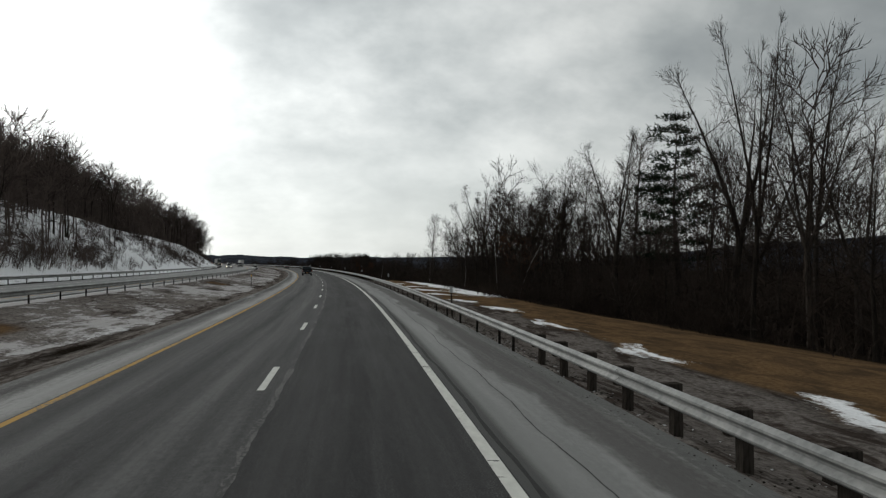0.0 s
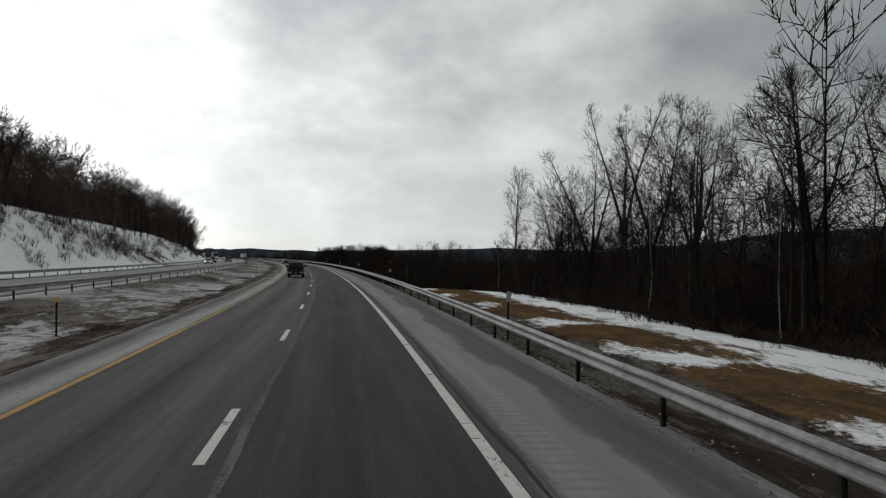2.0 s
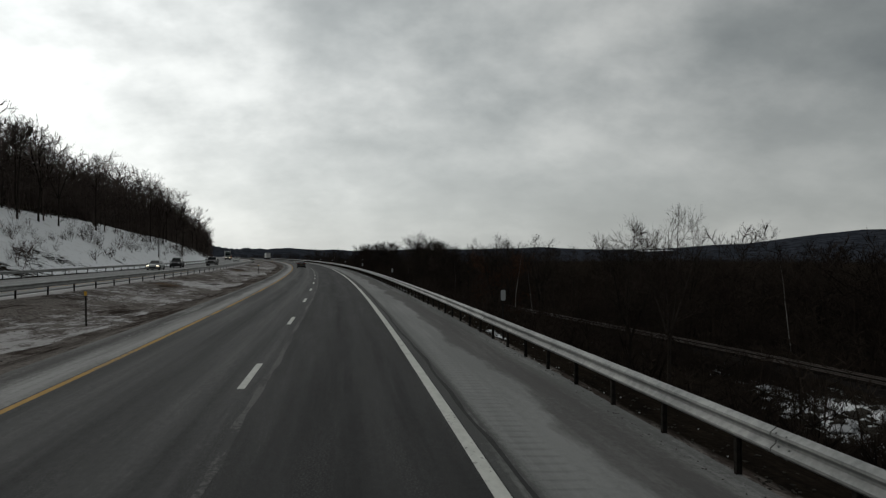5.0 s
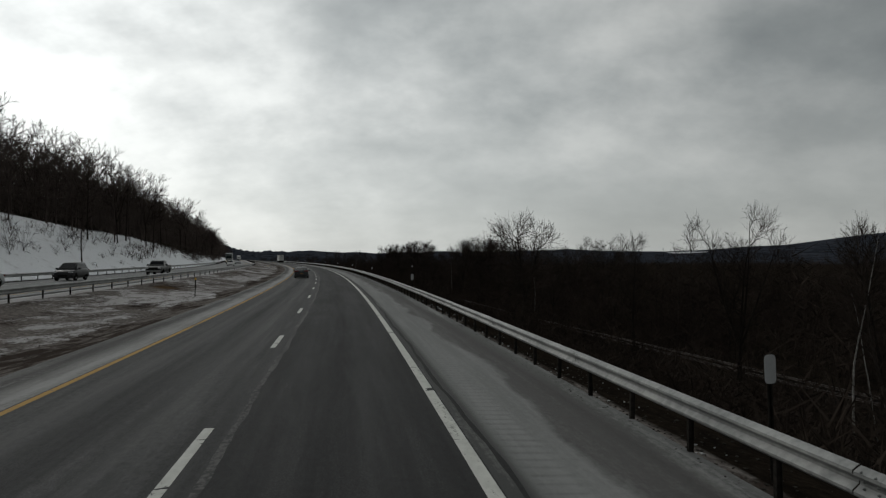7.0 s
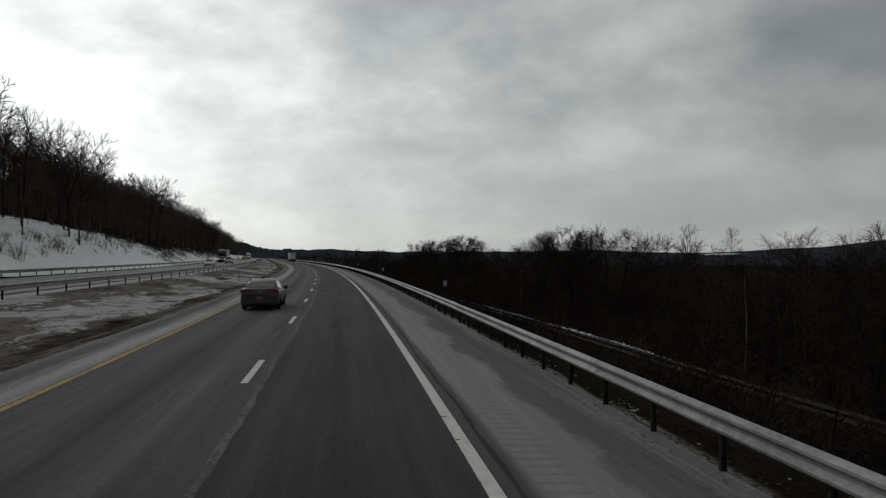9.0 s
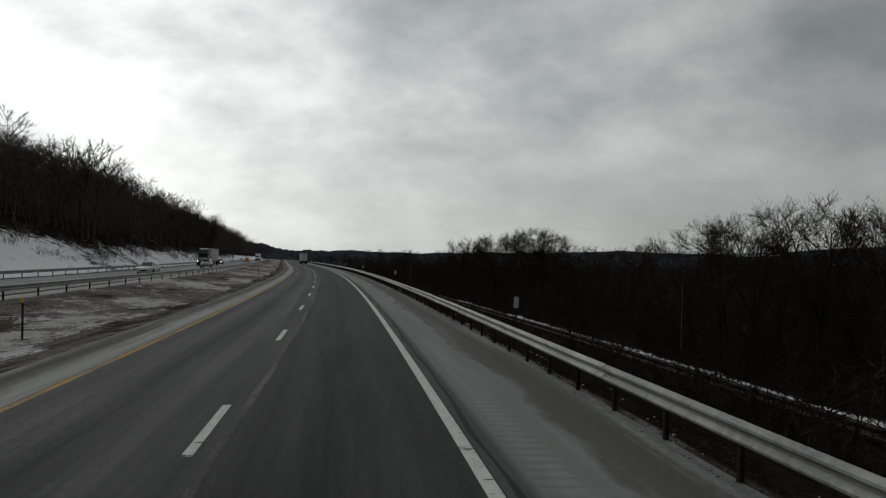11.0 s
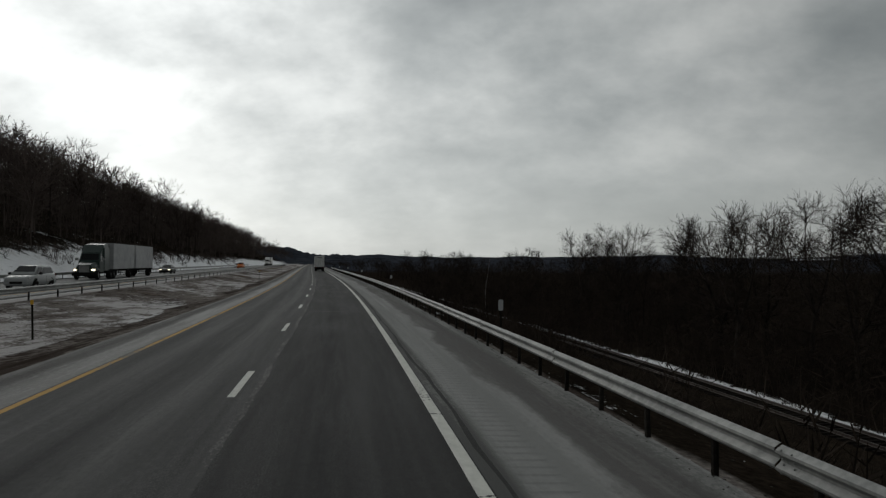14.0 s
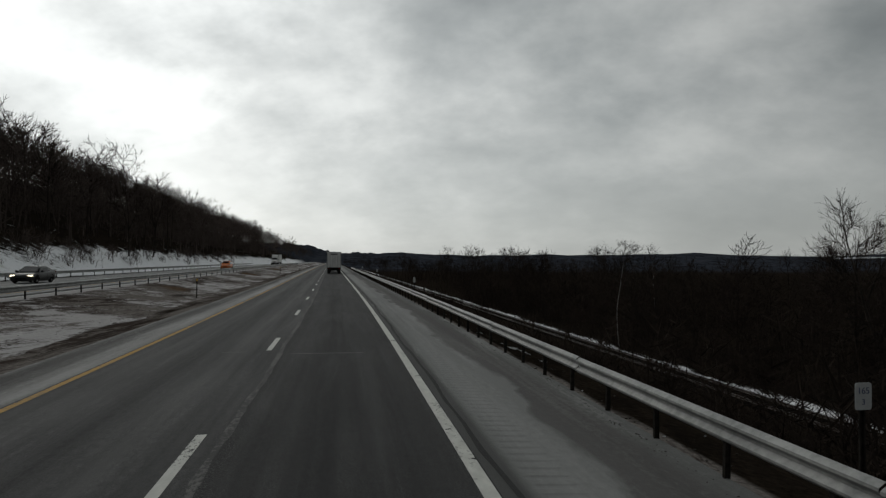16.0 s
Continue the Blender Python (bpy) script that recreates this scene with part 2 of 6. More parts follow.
def road_mat(name, dark, light, streak=0.5, patch=0.5, salt=0.0, wheel=None, contrast=2.0, chips=0.0, salt_cut=0.50, crust=0.0):
    """Asphalt: aggregate grain, long streaks along the lane, blotches; uv runs in metres along and across."""
    m, nt, b = material(name, 0.88)
    uv = coords(nt, "UV")
    grain = noise_node(nt, mapped(nt, uv, (24, 30, 1)), 1.0, 6.0, 0.85)
    speck = noise_node(nt, mapped(nt, uv, (5.5, 8, 1), (3, 8, 0)), 1.0, 7.0, 0.8)
    lines = noise_node(nt, mapped(nt, uv, (0.06, 2.6, 1)), 1.0, 5.0, 0.6)
    blot = noise_node(nt, mapped(nt, uv, (0.22, 0.7, 1)), 1.0, 6.0, 0.62, 0.4)
    f = math_node(nt, "ADD", math_node(nt, "MULTIPLY", lines, streak), math_node(nt, "MULTIPLY", blot, patch))
    f = math_node(nt, "DIVIDE", f, streak + patch)
    f = math_node(nt, "ADD", math_node(nt, "MULTIPLY", math_node(nt, "SUBTRACT", f, 0.5), contrast), 0.5)
    if wheel:
        sep = nt.nodes.new("ShaderNodeSeparateXYZ")
        link(nt, uv, sep.inputs[0])
        for centre, wide, amount in wheel:
            d = math_node(nt, "DIVIDE", math_node(nt, "ABSOLUTE", math_node(nt, "SUBTRACT", sep.outputs[1], centre)), wide)
            k = ramp_node(nt, d, ((0.0, 1.0), (1.0, 0.0)))
            f = math_node(nt, "ADD", f, math_node(nt, "MULTIPLY", k, amount))
    f = math_node(nt, "ADD", f, math_node(nt, "ADD", math_node(nt, "MULTIPLY", math_node(nt, "SUBTRACT", grain, 0.5), 1.0), math_node(nt, "MULTIPLY", math_node(nt, "SUBTRACT", speck, 0.5), 1.0)), True)
    col = mix_col(nt, f, dark, light)
    if salt:
        sl = math_node(nt, "ADD", math_node(nt, "MULTIPLY", noise_node(nt, mapped(nt, uv, (0.07, 1.5, 1), (7, 3, 0)), 1.0, 8.0, 0.68, 0.3), 0.75), math_node(nt, "MULTIPLY", speck, 0.25))
        if wheel:
            sl = math_node(nt, "ADD", sl, math_node(nt, "MULTIPLY", math_node(nt, "SUBTRACT", f, 0.5), 0.12))
        sl = ramp_node(nt, sl, ((salt_cut, 0.0), (salt_cut + 0.13, salt)))
        col = mix_col(nt, sl, col, (0.33, 0.33, 0.32))
    if crust:
        # dried salt over the inner part, ending in a ragged edge; damp dirt outside it
        wander = math_node(nt, "ADD", math_node(nt, "MULTIPLY", noise_node(nt, mapped(nt, uv, (0.16, 0.25, 1), (9, 2, 0)), 1.0, 2.0, 0.5), 1.7), math_node(nt, "MULTIPLY", noise_node(nt, mapped(nt, uv, (0.9, 2.2, 1), (1, 6, 0)), 1.0, 5.0, 0.6, 0.5), 0.55))
        edge = math_node(nt, "SUBTRACT", math_node(nt, "ADD", sep.outputs[1], wander), crust)
        inside = ramp_node(nt, math_node(nt, "MULTIPLY", edge, 1.0), ((0.42, 1.0), (0.47, 0.55), (0.62, 0.0)))
        far_out = ramp_node(nt, math_node(nt, "SUBTRACT", sep.outputs[1], 4.0), ((0.35, 1.0), (0.75, 0.0)))
        col = mix_col(nt, math_node(nt, "MULTIPLY", math_node(nt, "MULTIPLY", math_node(nt, "SUBTRACT", 1.0, inside), far_out), 0.62), col, (0.078, 0.072, 0.070))
        band = math_node(nt, "MULTIPLY", inside, ramp_node(nt, math_node(nt, "SUBTRACT", sep.outputs[1], 2.0), ((0.22, 0.0), (0.40, 1.0))))
        col = mix_col(nt, math_node(nt, "MULTIPLY", band, 0.58), col, (0.225, 0.227, 0.222))
    if chips:
        # pale worn aggregate showing in broken streaks
        where = noise_node(nt, mapped(nt, uv, (0.10, 1.5, 1), (2, 5, 0)), 1.0, 6.0, 0.7, 0.4)
        stone = noise_node(nt, mapped(nt, uv, (30, 40, 1), (1, 2, 0)), 1.0, 3.0, 0.7)
        k = math_node(nt, "MULTIPLY", ramp_node(nt, where, ((0.46, 0.0), (0.66, 1.0))), ramp_node(nt, stone, ((0.50, 0.0), (0.60, chips))))
        col = mix_col(nt, k, col, (0.24, 0.235, 0.23))
    link(nt, col, b.inputs["Base Color"])
    rr = ramp_node(nt, blot, ((0.3, 0.72), (0.7, 0.95)))
    link(nt, rr, b.inputs["Roughness"])
    bumped(nt, b, grain, 0.7, 0.015)
    return m


def paint_mat(name, colour, under, wear):
    """Road paint worn through to the asphalt in flakes and at cross cracks."""
    m, nt, b = material(name, 0.75)
    uv = coords(nt, "UV")
    fine = noise_node(nt, mapped(nt, uv, (9, 14, 1)), 1.0, 6.0, 0.7)
    wide = noise_node(nt, mapped(nt, uv, (0.25, 0.6, 1), (11, 0, 0)), 1.0, 4.0, 0.6)
    cross = noise_node(nt, mapped(nt, uv, (3.2, 0.9, 1), (4, 0, 0)), 1.0, 3.0, 0.6, 0.9)
    w = math_node(nt, "ADD", math_node(nt, "MULTIPLY", fine, 0.5), math_node(nt, "MULTIPLY", wide, 0.5))
    w = math_node(nt, "ADD", w, math_node(nt, "MULTIPLY", ramp_node(nt, cross, ((0.65, 0.0), (0.68, 1.0))), 0.17))
    f = ramp_node(nt, w, ((wear, 0.0), (wear + 0.07, 1.0)))
    dirt = noise_node(nt, mapped(nt, uv, (3, 6, 1)), 1.0, 5.0, 0.6)
    c = mix_col(nt, ramp_node(nt, dirt, ((0.35, 0.35), (0.7, 0.0))), colour, tuple(0.45 * x for x in colour))
    link(nt, mix_col(nt, f, c, under), b.inputs["Base Color"])
    bumped(nt, b, fine, 0.2, 0.006)
    return m


def terrain_mat():
    """Ground: leaf litter darkened by the shade put into its colour, dry grass, grit and old snow, mixed by the cover
    amounts and broken up by noise.
    """
    m, nt, b = material("ground_cover", 0.95)
    v = coords(nt)
    at = nt.nodes.new("ShaderNodeAttribute")
    at.attribute_name = "cover"
    sep = nt.nodes.new("ShaderNodeSeparateColor")
    link(nt, at.outputs["Color"], sep.inputs[0])
    n_fine = noise_node(nt, v, 7.0, 5.0, 0.7)
    n_mid = noise_node(nt, mapped(nt, v, (1, 0.55, 1)), 0.85, 6.0, 0.62, 0.6)
    n_big = noise_node(nt, v, 0.11, 4.0, 0.55, 0.3)
    n_streak = noise_node(nt, mapped(nt, v, (1.6, 0.42, 1), (5, 9, 0), 0.12), 1.15, 7.0, 0.66, 0.9)
    mix_two = math_node(nt, "ADD", math_node(nt, "MULTIPLY", n_streak, 0.6), math_node(nt, "MULTIPLY", n_big, 0.4))
    # litter near black: shade under trees and brush is put into the colour
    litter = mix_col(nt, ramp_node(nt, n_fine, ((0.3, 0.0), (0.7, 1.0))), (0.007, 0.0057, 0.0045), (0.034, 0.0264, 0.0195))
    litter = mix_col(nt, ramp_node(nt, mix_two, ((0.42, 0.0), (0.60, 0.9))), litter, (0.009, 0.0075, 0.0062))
    grass = mix_col(nt, ramp_node(nt, n_fine, ((0.3, 0.0), (0.72, 1.0))), (0.066, 0.041, 0.022), (0.180, 0.115, 0.060))
    grass = mix_col(nt, ramp_node(nt, n_mid, ((0.40, 0.0), (0.64, 0.85))), grass, (0.050, 0.035, 0.023))
    grit = mix_col(nt, ramp_node(nt, n_fine, ((0.3, 0.0), (0.7, 1.0))), (0.066, 0.0575, 0.052), (0.255, 0.231, 0.214))
    grit = mix_col(nt, ramp_node(nt, mix_two, ((0.47, 0.0), (0.55, 0.88))), grit, (0.038, 0.0285, 0.0235))
    snow = mix_col(nt, ramp_node(nt, n_fine, ((0.35, 0.0), (0.75, 1.0))), (0.76, 0.77, 0.79), (0.90, 0.91, 0.92))
    snow = mix_col(nt, ramp_node(nt, n_mid, ((0.56, 0.0), (0.74, 0.55))), snow, (0.36, 0.34, 0.31))

    def cover(channel, soft):
        """A patchy mask: the noise is cut lower the more of the cover there is."""
        mix = math_node(nt, "ADD", math_node(nt, "ADD", math_node(nt, "MULTIPLY", n_mid, 0.34), math_node(nt, "MULTIPLY", n_streak, 0.41)), math_node(nt, "MULTIPLY", n_big, 0.25))
        mix = math_node(nt, "ADD", mix, math_node(nt, "MULTIPLY", math_node(nt, "SUBTRACT", n_fine, 0.5), 0.22))
        want = math_node(nt, "SUBTRACT", 0.86, math_node(nt, "MULTIPLY", sep.outputs[channel], 0.72))
        return math_node(nt, "MULTIPLY", math_node(nt, "SUBTRACT", mix, want), soft, True)

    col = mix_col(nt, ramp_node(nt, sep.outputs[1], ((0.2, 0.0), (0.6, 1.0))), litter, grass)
    col = mix_col(nt, ramp_node(nt, sep.outputs[2], ((0.2, 0.0), (0.6, 1.0))), col, grit)
    s_mask = cover(0, 14.0)
    snow = mix_col(nt, math_node(nt, "MULTIPLY", sep.outputs[2], 0.8), snow, mix_col(nt, n_fine, (0.20, 0.183, 0.176), (0.44, 0.414, 0.402)))
    col = mix_col(nt, s_mask, col, snow)
    # far woods: a dull nap of twigs, with the blue of distance haze mixed into the colour
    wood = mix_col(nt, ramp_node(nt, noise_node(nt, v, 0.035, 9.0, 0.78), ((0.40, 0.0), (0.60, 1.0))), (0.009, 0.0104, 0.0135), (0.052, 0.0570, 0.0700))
    # one open snowy field on the far ridge
    pos = nt.nodes.new("ShaderNodeSeparateXYZ")
    link(nt, v, pos.inputs[0])
    fx = math_node(nt, "DIVIDE", math_node(nt, "SUBTRACT", pos.outputs[0], 725.0), 75.0)
    fy = math_node(nt, "DIVIDE", math_node(nt, "SUBTRACT", pos.outputs[1], 2090.0), 150.0)
    field = math_node(nt, "ADD", math_node(nt, "MULTIPLY", fx, fx), math_node(nt, "MULTIPLY", fy, fy))
    field = math_node(nt, "ADD", field, noise_node(nt, v, 0.02, 3.0, 0.5))
    wood = mix_col(nt, ramp_node(nt, field, ((0.95, 1.0), (1.05, 0.0))), wood, (0.62, 0.63, 0.65))
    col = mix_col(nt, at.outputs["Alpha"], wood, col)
    link(nt, col, b.inputs["Base Color"])
    h = math_node(nt, "ADD", n_fine, math_node(nt, "MULTIPLY", n_mid, 2.2))
    bumped(nt, b, h, 0.8, 0.10)
    return m


M_LANE_R = road_mat("asphalt_driving_lane", (0.023, 0.023, 0.0233), (0.058, 0.0575, 0.057), 0.65, 0.35, 0.0,
                    ((-0.95, 0.55, 0.10), (0.85, 0.55, 0.12), (0.0, 0.5, -0.25)), 2.0, 0.25)
M_LANE_L = road_mat("asphalt_passing_lane", (0.032, 0.032, 0.0325), (0.094, 0.093, 0.092), 0.6, 0.4, 0.10,
                    ((-2.7, 0.50, 0.42), (-4.55, 0.55, 0.36), (-3.65, 0.45, -0.25)), 2.2, 0.30, 0.54)
M_SHOULDER = road_mat("salted_shoulder_asphalt", (0.078, 0.0785, 0.076), (0.195, 0.195, 0.190), 0.6, 0.4, 0.6,
                      ((2.06, 0.32, -1.2), (2.70, 0.38, 0.60), (3.45, 0.75, 0.15), (4.35, 0.65, -0.15)), 1.25, 0.0, 0.49, 4.15)
M_SHOULDER_L = road_mat("pale_salted_inner_shoulder", (0.065, 0.063, 0.061), (0.25, 0.246, 0.240), 0.45, 0.55, 0.7,
                        ((-5.95, 0.50, 0.50), (-6.95, 0.55, -0.55)), 2.2, 0.0, 0.50)
M_OPP = road_mat("opposite_carriageway_asphalt", (0.15, 0.15, 0.15), (0.32, 0.32, 0.315), 0.6, 0.4, 0.4)
M_SEAL = road_mat("crack_sealer", (0.022, 0.022, 0.022), (0.055, 0.055, 0.054), 0.4, 0.6)
M_JOINT = paint_mat("worn_lane_joint", (0.120, 0.117, 0.113), (0.050, 0.0495, 0.049), 0.46)
M_CRACK = paint_mat("pale_salt_filled_crack", (0.165, 0.162, 0.157), (0.06, 0.06, 0.06), 0.56)
M_WHITE = paint_mat("white_road_paint", (0.58, 0.58, 0.54), (0.040, 0.040, 0.040), 0.565)
M_YELLOW = paint_mat("yellow_road_paint", (0.42, 0.25, 0.065), (0.14, 0.130, 0.110), 0.515)
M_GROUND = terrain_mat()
M_ZINC = simple_mat("weathered_galvanised_steel", (0.17, 0.174, 0.17), (0.32, 0.32, 0.308), 9.0, 0.6, 0.25, 0.05, per_object=0.12)
M_POST = simple_mat("rusty_dark_steel_post", (0.014, 0.013, 0.012), (0.046, 0.041, 0.036), 9.0, 0.92, 0.2, 0.15, per_object=0.3)
M_TIMBER = simple_mat("dark_weathered_timber", (0.012, 0.0105, 0.009), (0.042, 0.036, 0.031), 7.0, 0.9, 0.0, 0.3, stretch=(4, 4, 0.6), per_object=0.2)
M_BARK = simple_mat("grey_brown_bark", (0.011, 0.0092, 0.0080), (0.045, 0.038, 0.032), 5.0, 0.95, 0.0, 0.5, stretch=(3, 3, 0.5), per_object=0.35)
M_TWIG = simple_mat("brown_twigs", (0.016, 0.0128, 0.011), (0.052, 0.0415, 0.035), 1.2, 0.95, 0.0, 0.0, per_object=0.35)
# one twig colour twice: shade painted in for valley and bank, lit for the hillside
M_WOODS_SHADED = simple_mat("shaded_bare_woods", (0.014, 0.0110, 0.0094), (0.048, 0.0376, 0.0306), 0.25, 0.95, 0.0, 0.0)
M_WOODS_LIT = simple_mat("lit_bare_woods", (0.034, 0.0270, 0.0245), (0.120, 0.0960, 0.0850), 0.22, 0.95, 0.0, 0.0)
M_BIRCH = simple_mat("pale_birch_bark", (0.13, 0.125, 0.115), (0.33, 0.315, 0.29), 3.0, 0.9, 0.0, 0.2, stretch=(0.6, 0.6, 3))
M_NEEDLE = simple_mat("dark_pine_needles", (0.006, 0.0095, 0.0062), (0.020, 0.029, 0.0175), 3.0, 0.9, 0.0, 0.0)
M_OAKLEAF = simple_mat("withered_russet_leaves", (0.035, 0.016, 0.010), (0.10, 0.045, 0.022), 2.0, 0.9, 0.0, 0.0)
M_BALLAST = simple_mat("railway_ballast", (0.006, 0.0054, 0.005), (0.022, 0.0195, 0.018), 14.0, 0.95, 0.0, 0.8)
M_SLEEPER = simple_mat("oiled_timber_sleepers", (0.006, 0.0054, 0.005), (0.026, 0.0225, 0.020), 6.0, 0.95, 0.0, 0.3)
M_RAILSTEEL = simple_mat("railway_rail_steel", (0.05, 0.042, 0.036), (0.13, 0.11, 0.10), 8.0, 0.5, 0.7, 0.1)
M_SIGN = simple_mat("white_reflective_plate", (0.27, 0.275, 0.275), (0.40, 0.405, 0.405), 3.0, 0.5, 0.0, 0.0)
M_YPLATE = simple_mat("yellow_reflective_plate", (0.50, 0.27, 0.02), (0.62, 0.36, 0.03), 3.0, 0.5, 0.0, 0.0)
M_SNOW = simple_mat("old_snow", (0.55, 0.56, 0.58), (0.85, 0.86, 0.88), 2.0, 0.9, 0.0, 0.4)
M_OLDSNOW = simple_mat("grey_crusted_snow", (0.26, 0.265, 0.275), (0.56, 0.57, 0.58), 1.6, 0.9, 0.0, 0.4)
# matte near-black: the reflection of dark woods is put into the water's colour
M_ICE = simple_mat("creek_water", (0.003, 0.0035, 0.0035), (0.008, 0.009, 0.0095), 0.6, 0.92, 0.0, 0.05)
M_BLUE = simple_mat("faded_blue_lettering", (0.05, 0.06, 0.11), (0.08, 0.09, 0.15), 3.0, 0.6, 0.0, 0.0)


# ---- mesh helpers ----
def mesh_ob(name, verts, faces, mat, parent=None, smooth_shade=False, mats=None, face_mats=None):
    me = bpy.data.meshes.new(name)
    me.from_pydata([tuple(v) for v in verts], [], [tuple(f) for f in faces])
    for mm in (mats or [mat]):
        me.materials.append(mm)
    if face_mats is not None:
        me.polygons.foreach_set("material_index", face_mats)
    if smooth_shade:
        me.polygons.foreach_set("use_smooth", [True] * len(me.polygons))
    me.update()
    ob = new(name, me)
    if parent is not None:
        ob.parent = parent
    return ob


def part(name, bm, mat, parent, label="", smooth_shade=False):
    me = bpy.data.meshes.new(name)
    bm.to_mesh(me)
    bm.free()
    me.materials.append(mat)
    if smooth_shade:
        me.polygons.foreach_set("use_smooth", [True] * len(me.polygons))
    ob = new(name, me)
    ob.parent = parent
    if label:
        tagged(ob, label)
    return ob


def strip(name, s_list, us_of, mat, z_of, thick=0.0, parent=None):
    """A ribbon along the road. us_of(s) gives the offsets across it, z_of(s, u) the heights; uv in metres."""
    s_arr = np.asarray(s_list, float)
    rows = [np.asarray(us_of(s), float) for s in s_arr]
    n = len(rows[0])
    U = np.array(rows)
    S2 = np.repeat(s_arr[:, None], n, 1)
    Z = z_of(S2, U)
    P = place_np(S2, U, Z).reshape(-1, 3)
    faces = [(i * n + j, i * n + j + 1, (i + 1) * n + j + 1, (i + 1) * n + j) for i in range(len(s_arr) - 1) for j in range(n - 1)]
    verts = list(map(tuple, P))
    if thick:
        base = len(verts)
        verts += [(p[0], p[1], p[2] - thick) for p in P]
        m = len(s_arr)
        for i in range(m - 1):
            a, b2 = i * n, (i + 1) * n
            faces.append((a, b2, b2 + base, a + base))
            a, b2 = i * n + n - 1, (i + 1) * n + n - 1
            faces.append((b2, a, a + base, b2 + base))
        for j in range(n - 1):
            faces.append((j + 1, j, j + base, j + 1 + base))
            k = (m - 1) * n + j
            faces.append((k, k + 1, k + 1 + base, k + base))
    ob = mesh_ob(name, verts, faces, mat, parent)
    uvl = ob.data.uv_layers.new(name="UVMap")
    flat = np.stack([S2.ravel(), U.ravel()], -1)
    if thick:
        flat = np.concatenate([flat, flat])
    idx = np.empty(len(ob.data.loops), int)
    ob.data.loops.foreach_get("vertex_index", idx)
    uvl.data.foreach_set("uv", flat[idx].ravel())
    return ob


def road_z(s, u):
    """Height of the paved surface with its crossfall."""
    u = np.asarray(u, float)
    return np.where(u > 1.95, -0.05 * (u - 1.95), np.where(u < -5.7, 0.03 * (u + 5.7), 0.0))


# ---- structure: ground ----
def build_ground():
    s = np.concatenate([np.arange(-160, 0, 20), np.arange(0, 180, 2.0), np.arange(180, 760, 3.0), np.arange(760, 1300, 20), np.geomspace(1300, 4100, 26)])
    u = np.concatenate([-np.geomspace(2600, 130, 16), np.arange(-122, -60, 4.0), np.arange(-60, -31.9, 1.5), [-31.2, -30.5, -29.9, -29.4, -24, -18.5, -17.5],
                        np.arange(-17.0, -10.6, 0.6), np.arange(-10.5, -7.3, 0.3), [-7.2, -6.5, -3, 0, 3, 4.4, 4.9, 5.04], np.arange(5.2, 7.6, 0.25), np.arange(7.8, 20, 0.7), np.arange(20, 48, 1.4), np.arange(48, 130, 5), np.geomspace(130, 3200, 30)])
    S2, U2 = np.meshgrid(s, u, indexing="ij")
    Z = ground_z(S2, U2)
    paved = ((U2 < U_PAVE_R - 0.1) & (U2 > U_PAVE_L + 0.1)) | ((U2 < U_OPP_IN - 0.1) & (U2 > U_OPP_OUT + 0.1))
    Z = np.where(paved, Z - 0.25, Z)
    P = place_np(S2, U2, Z)
    # far ridges, by bearing from the valley's middle
    dx, dy = P[..., 0] + 25, P[..., 1] - 250
    far_r, bearing = np.hypot(dx, dy), np.degrees(np.arctan2(dx, dy))
    lift = np.interp(bearing, [-180, -60, -25, -17, -8, 0, 8, 17, 22, 27, 33, 40, 60, 100, 180], [30, 30, 40, 40, 34, 31, 36, 34, 28, 42, 68, 96, 120, 80, 30])
    lift = lift + 3.0 * np.sin(bearing * 0.55 + 1) + 2.0 * np.sin(bearing * 1.7) + 1.6 * np.sin(bearing * 5.3) + 1.2 * np.sin(bearing * 13.1 + 0.8 * np.sin(far_r * 0.01))
    P[..., 2] += lift * smooth(1000, 2500, far_r) * np.where((U2 < -30) & (S2 < 1300), 0.3, 1.0)
    n = len(u)
    ii, jj = np.meshgrid(np.arange(len(s) - 1), np.arange(n - 1), indexing="ij")
    a = (ii * n + jj).ravel()
    faces = np.stack([a, a + 1, a + n + 1, a + n], -1)
    ob = mesh_ob("ground", P.reshape(-1, 3).tolist(), faces.tolist(), M_GROUND, None, True)
    bank = 1 - smooth(121, 138, S2)
    A = -U2
    snow = np.zeros_like(U2)
    grass = np.zeros_like(U2)
    grit = np.zeros_like(U2)
    # right bank: grit behind the rail, brown turf with snow drifts at its foot and edge
    edge_in = np.interp(S2, [0, 50, 70, 128], [9.3, 9.2, 8.0, 7.6]) + 0.35 * np.sin(S2 * 0.55) + 0.25 * np.sin(S2 * 1.31 + 1)
    grit += smooth(4.6, 4.9, U2) * (bank * (1 - 0.52 * smooth(5.0, 5.4, U2)) * (1 - smooth(0.0, 0.9, U2 - edge_in)) + (1 - bank) * (1 - 0.92 * smooth(5.1, 5.4, U2 + 0.12 * np.sin(S2 * 0.9))) * (1 - smooth(6.4, 7.6, U2)))
    edge_out = bank_edge(S2)
    grass += bank * smooth(0.0, 0.9, U2 - edge_in) * (1 - smooth(0.0, 2.5, U2 - edge_out))
    near_edge = np.exp(-((U2 - edge_in - 0.8) / np.interp(S2, [0, 50, 75, 120], [1.0, 1.1, 2.1, 1.6])) ** 2) * (0.72 + 0.28 * np.sin(S2 * 0.62 + 0.6))
    wood_edge = np.exp(-((U2 - edge_out - 0.4) / np.interp(S2, [0, 45, 80], [0.5, 1.2, 2.8])) ** 2)
    snow += bank * (near_edge * np.interp(S2, [0, 60, 75, 128], [0.80, 0.74, 0.66, 0.52]) + wood_edge * np.interp(S2, [0, 40, 60, 78, 128], [0.08, 0.12, 0.36, 0.60, 0.66]))
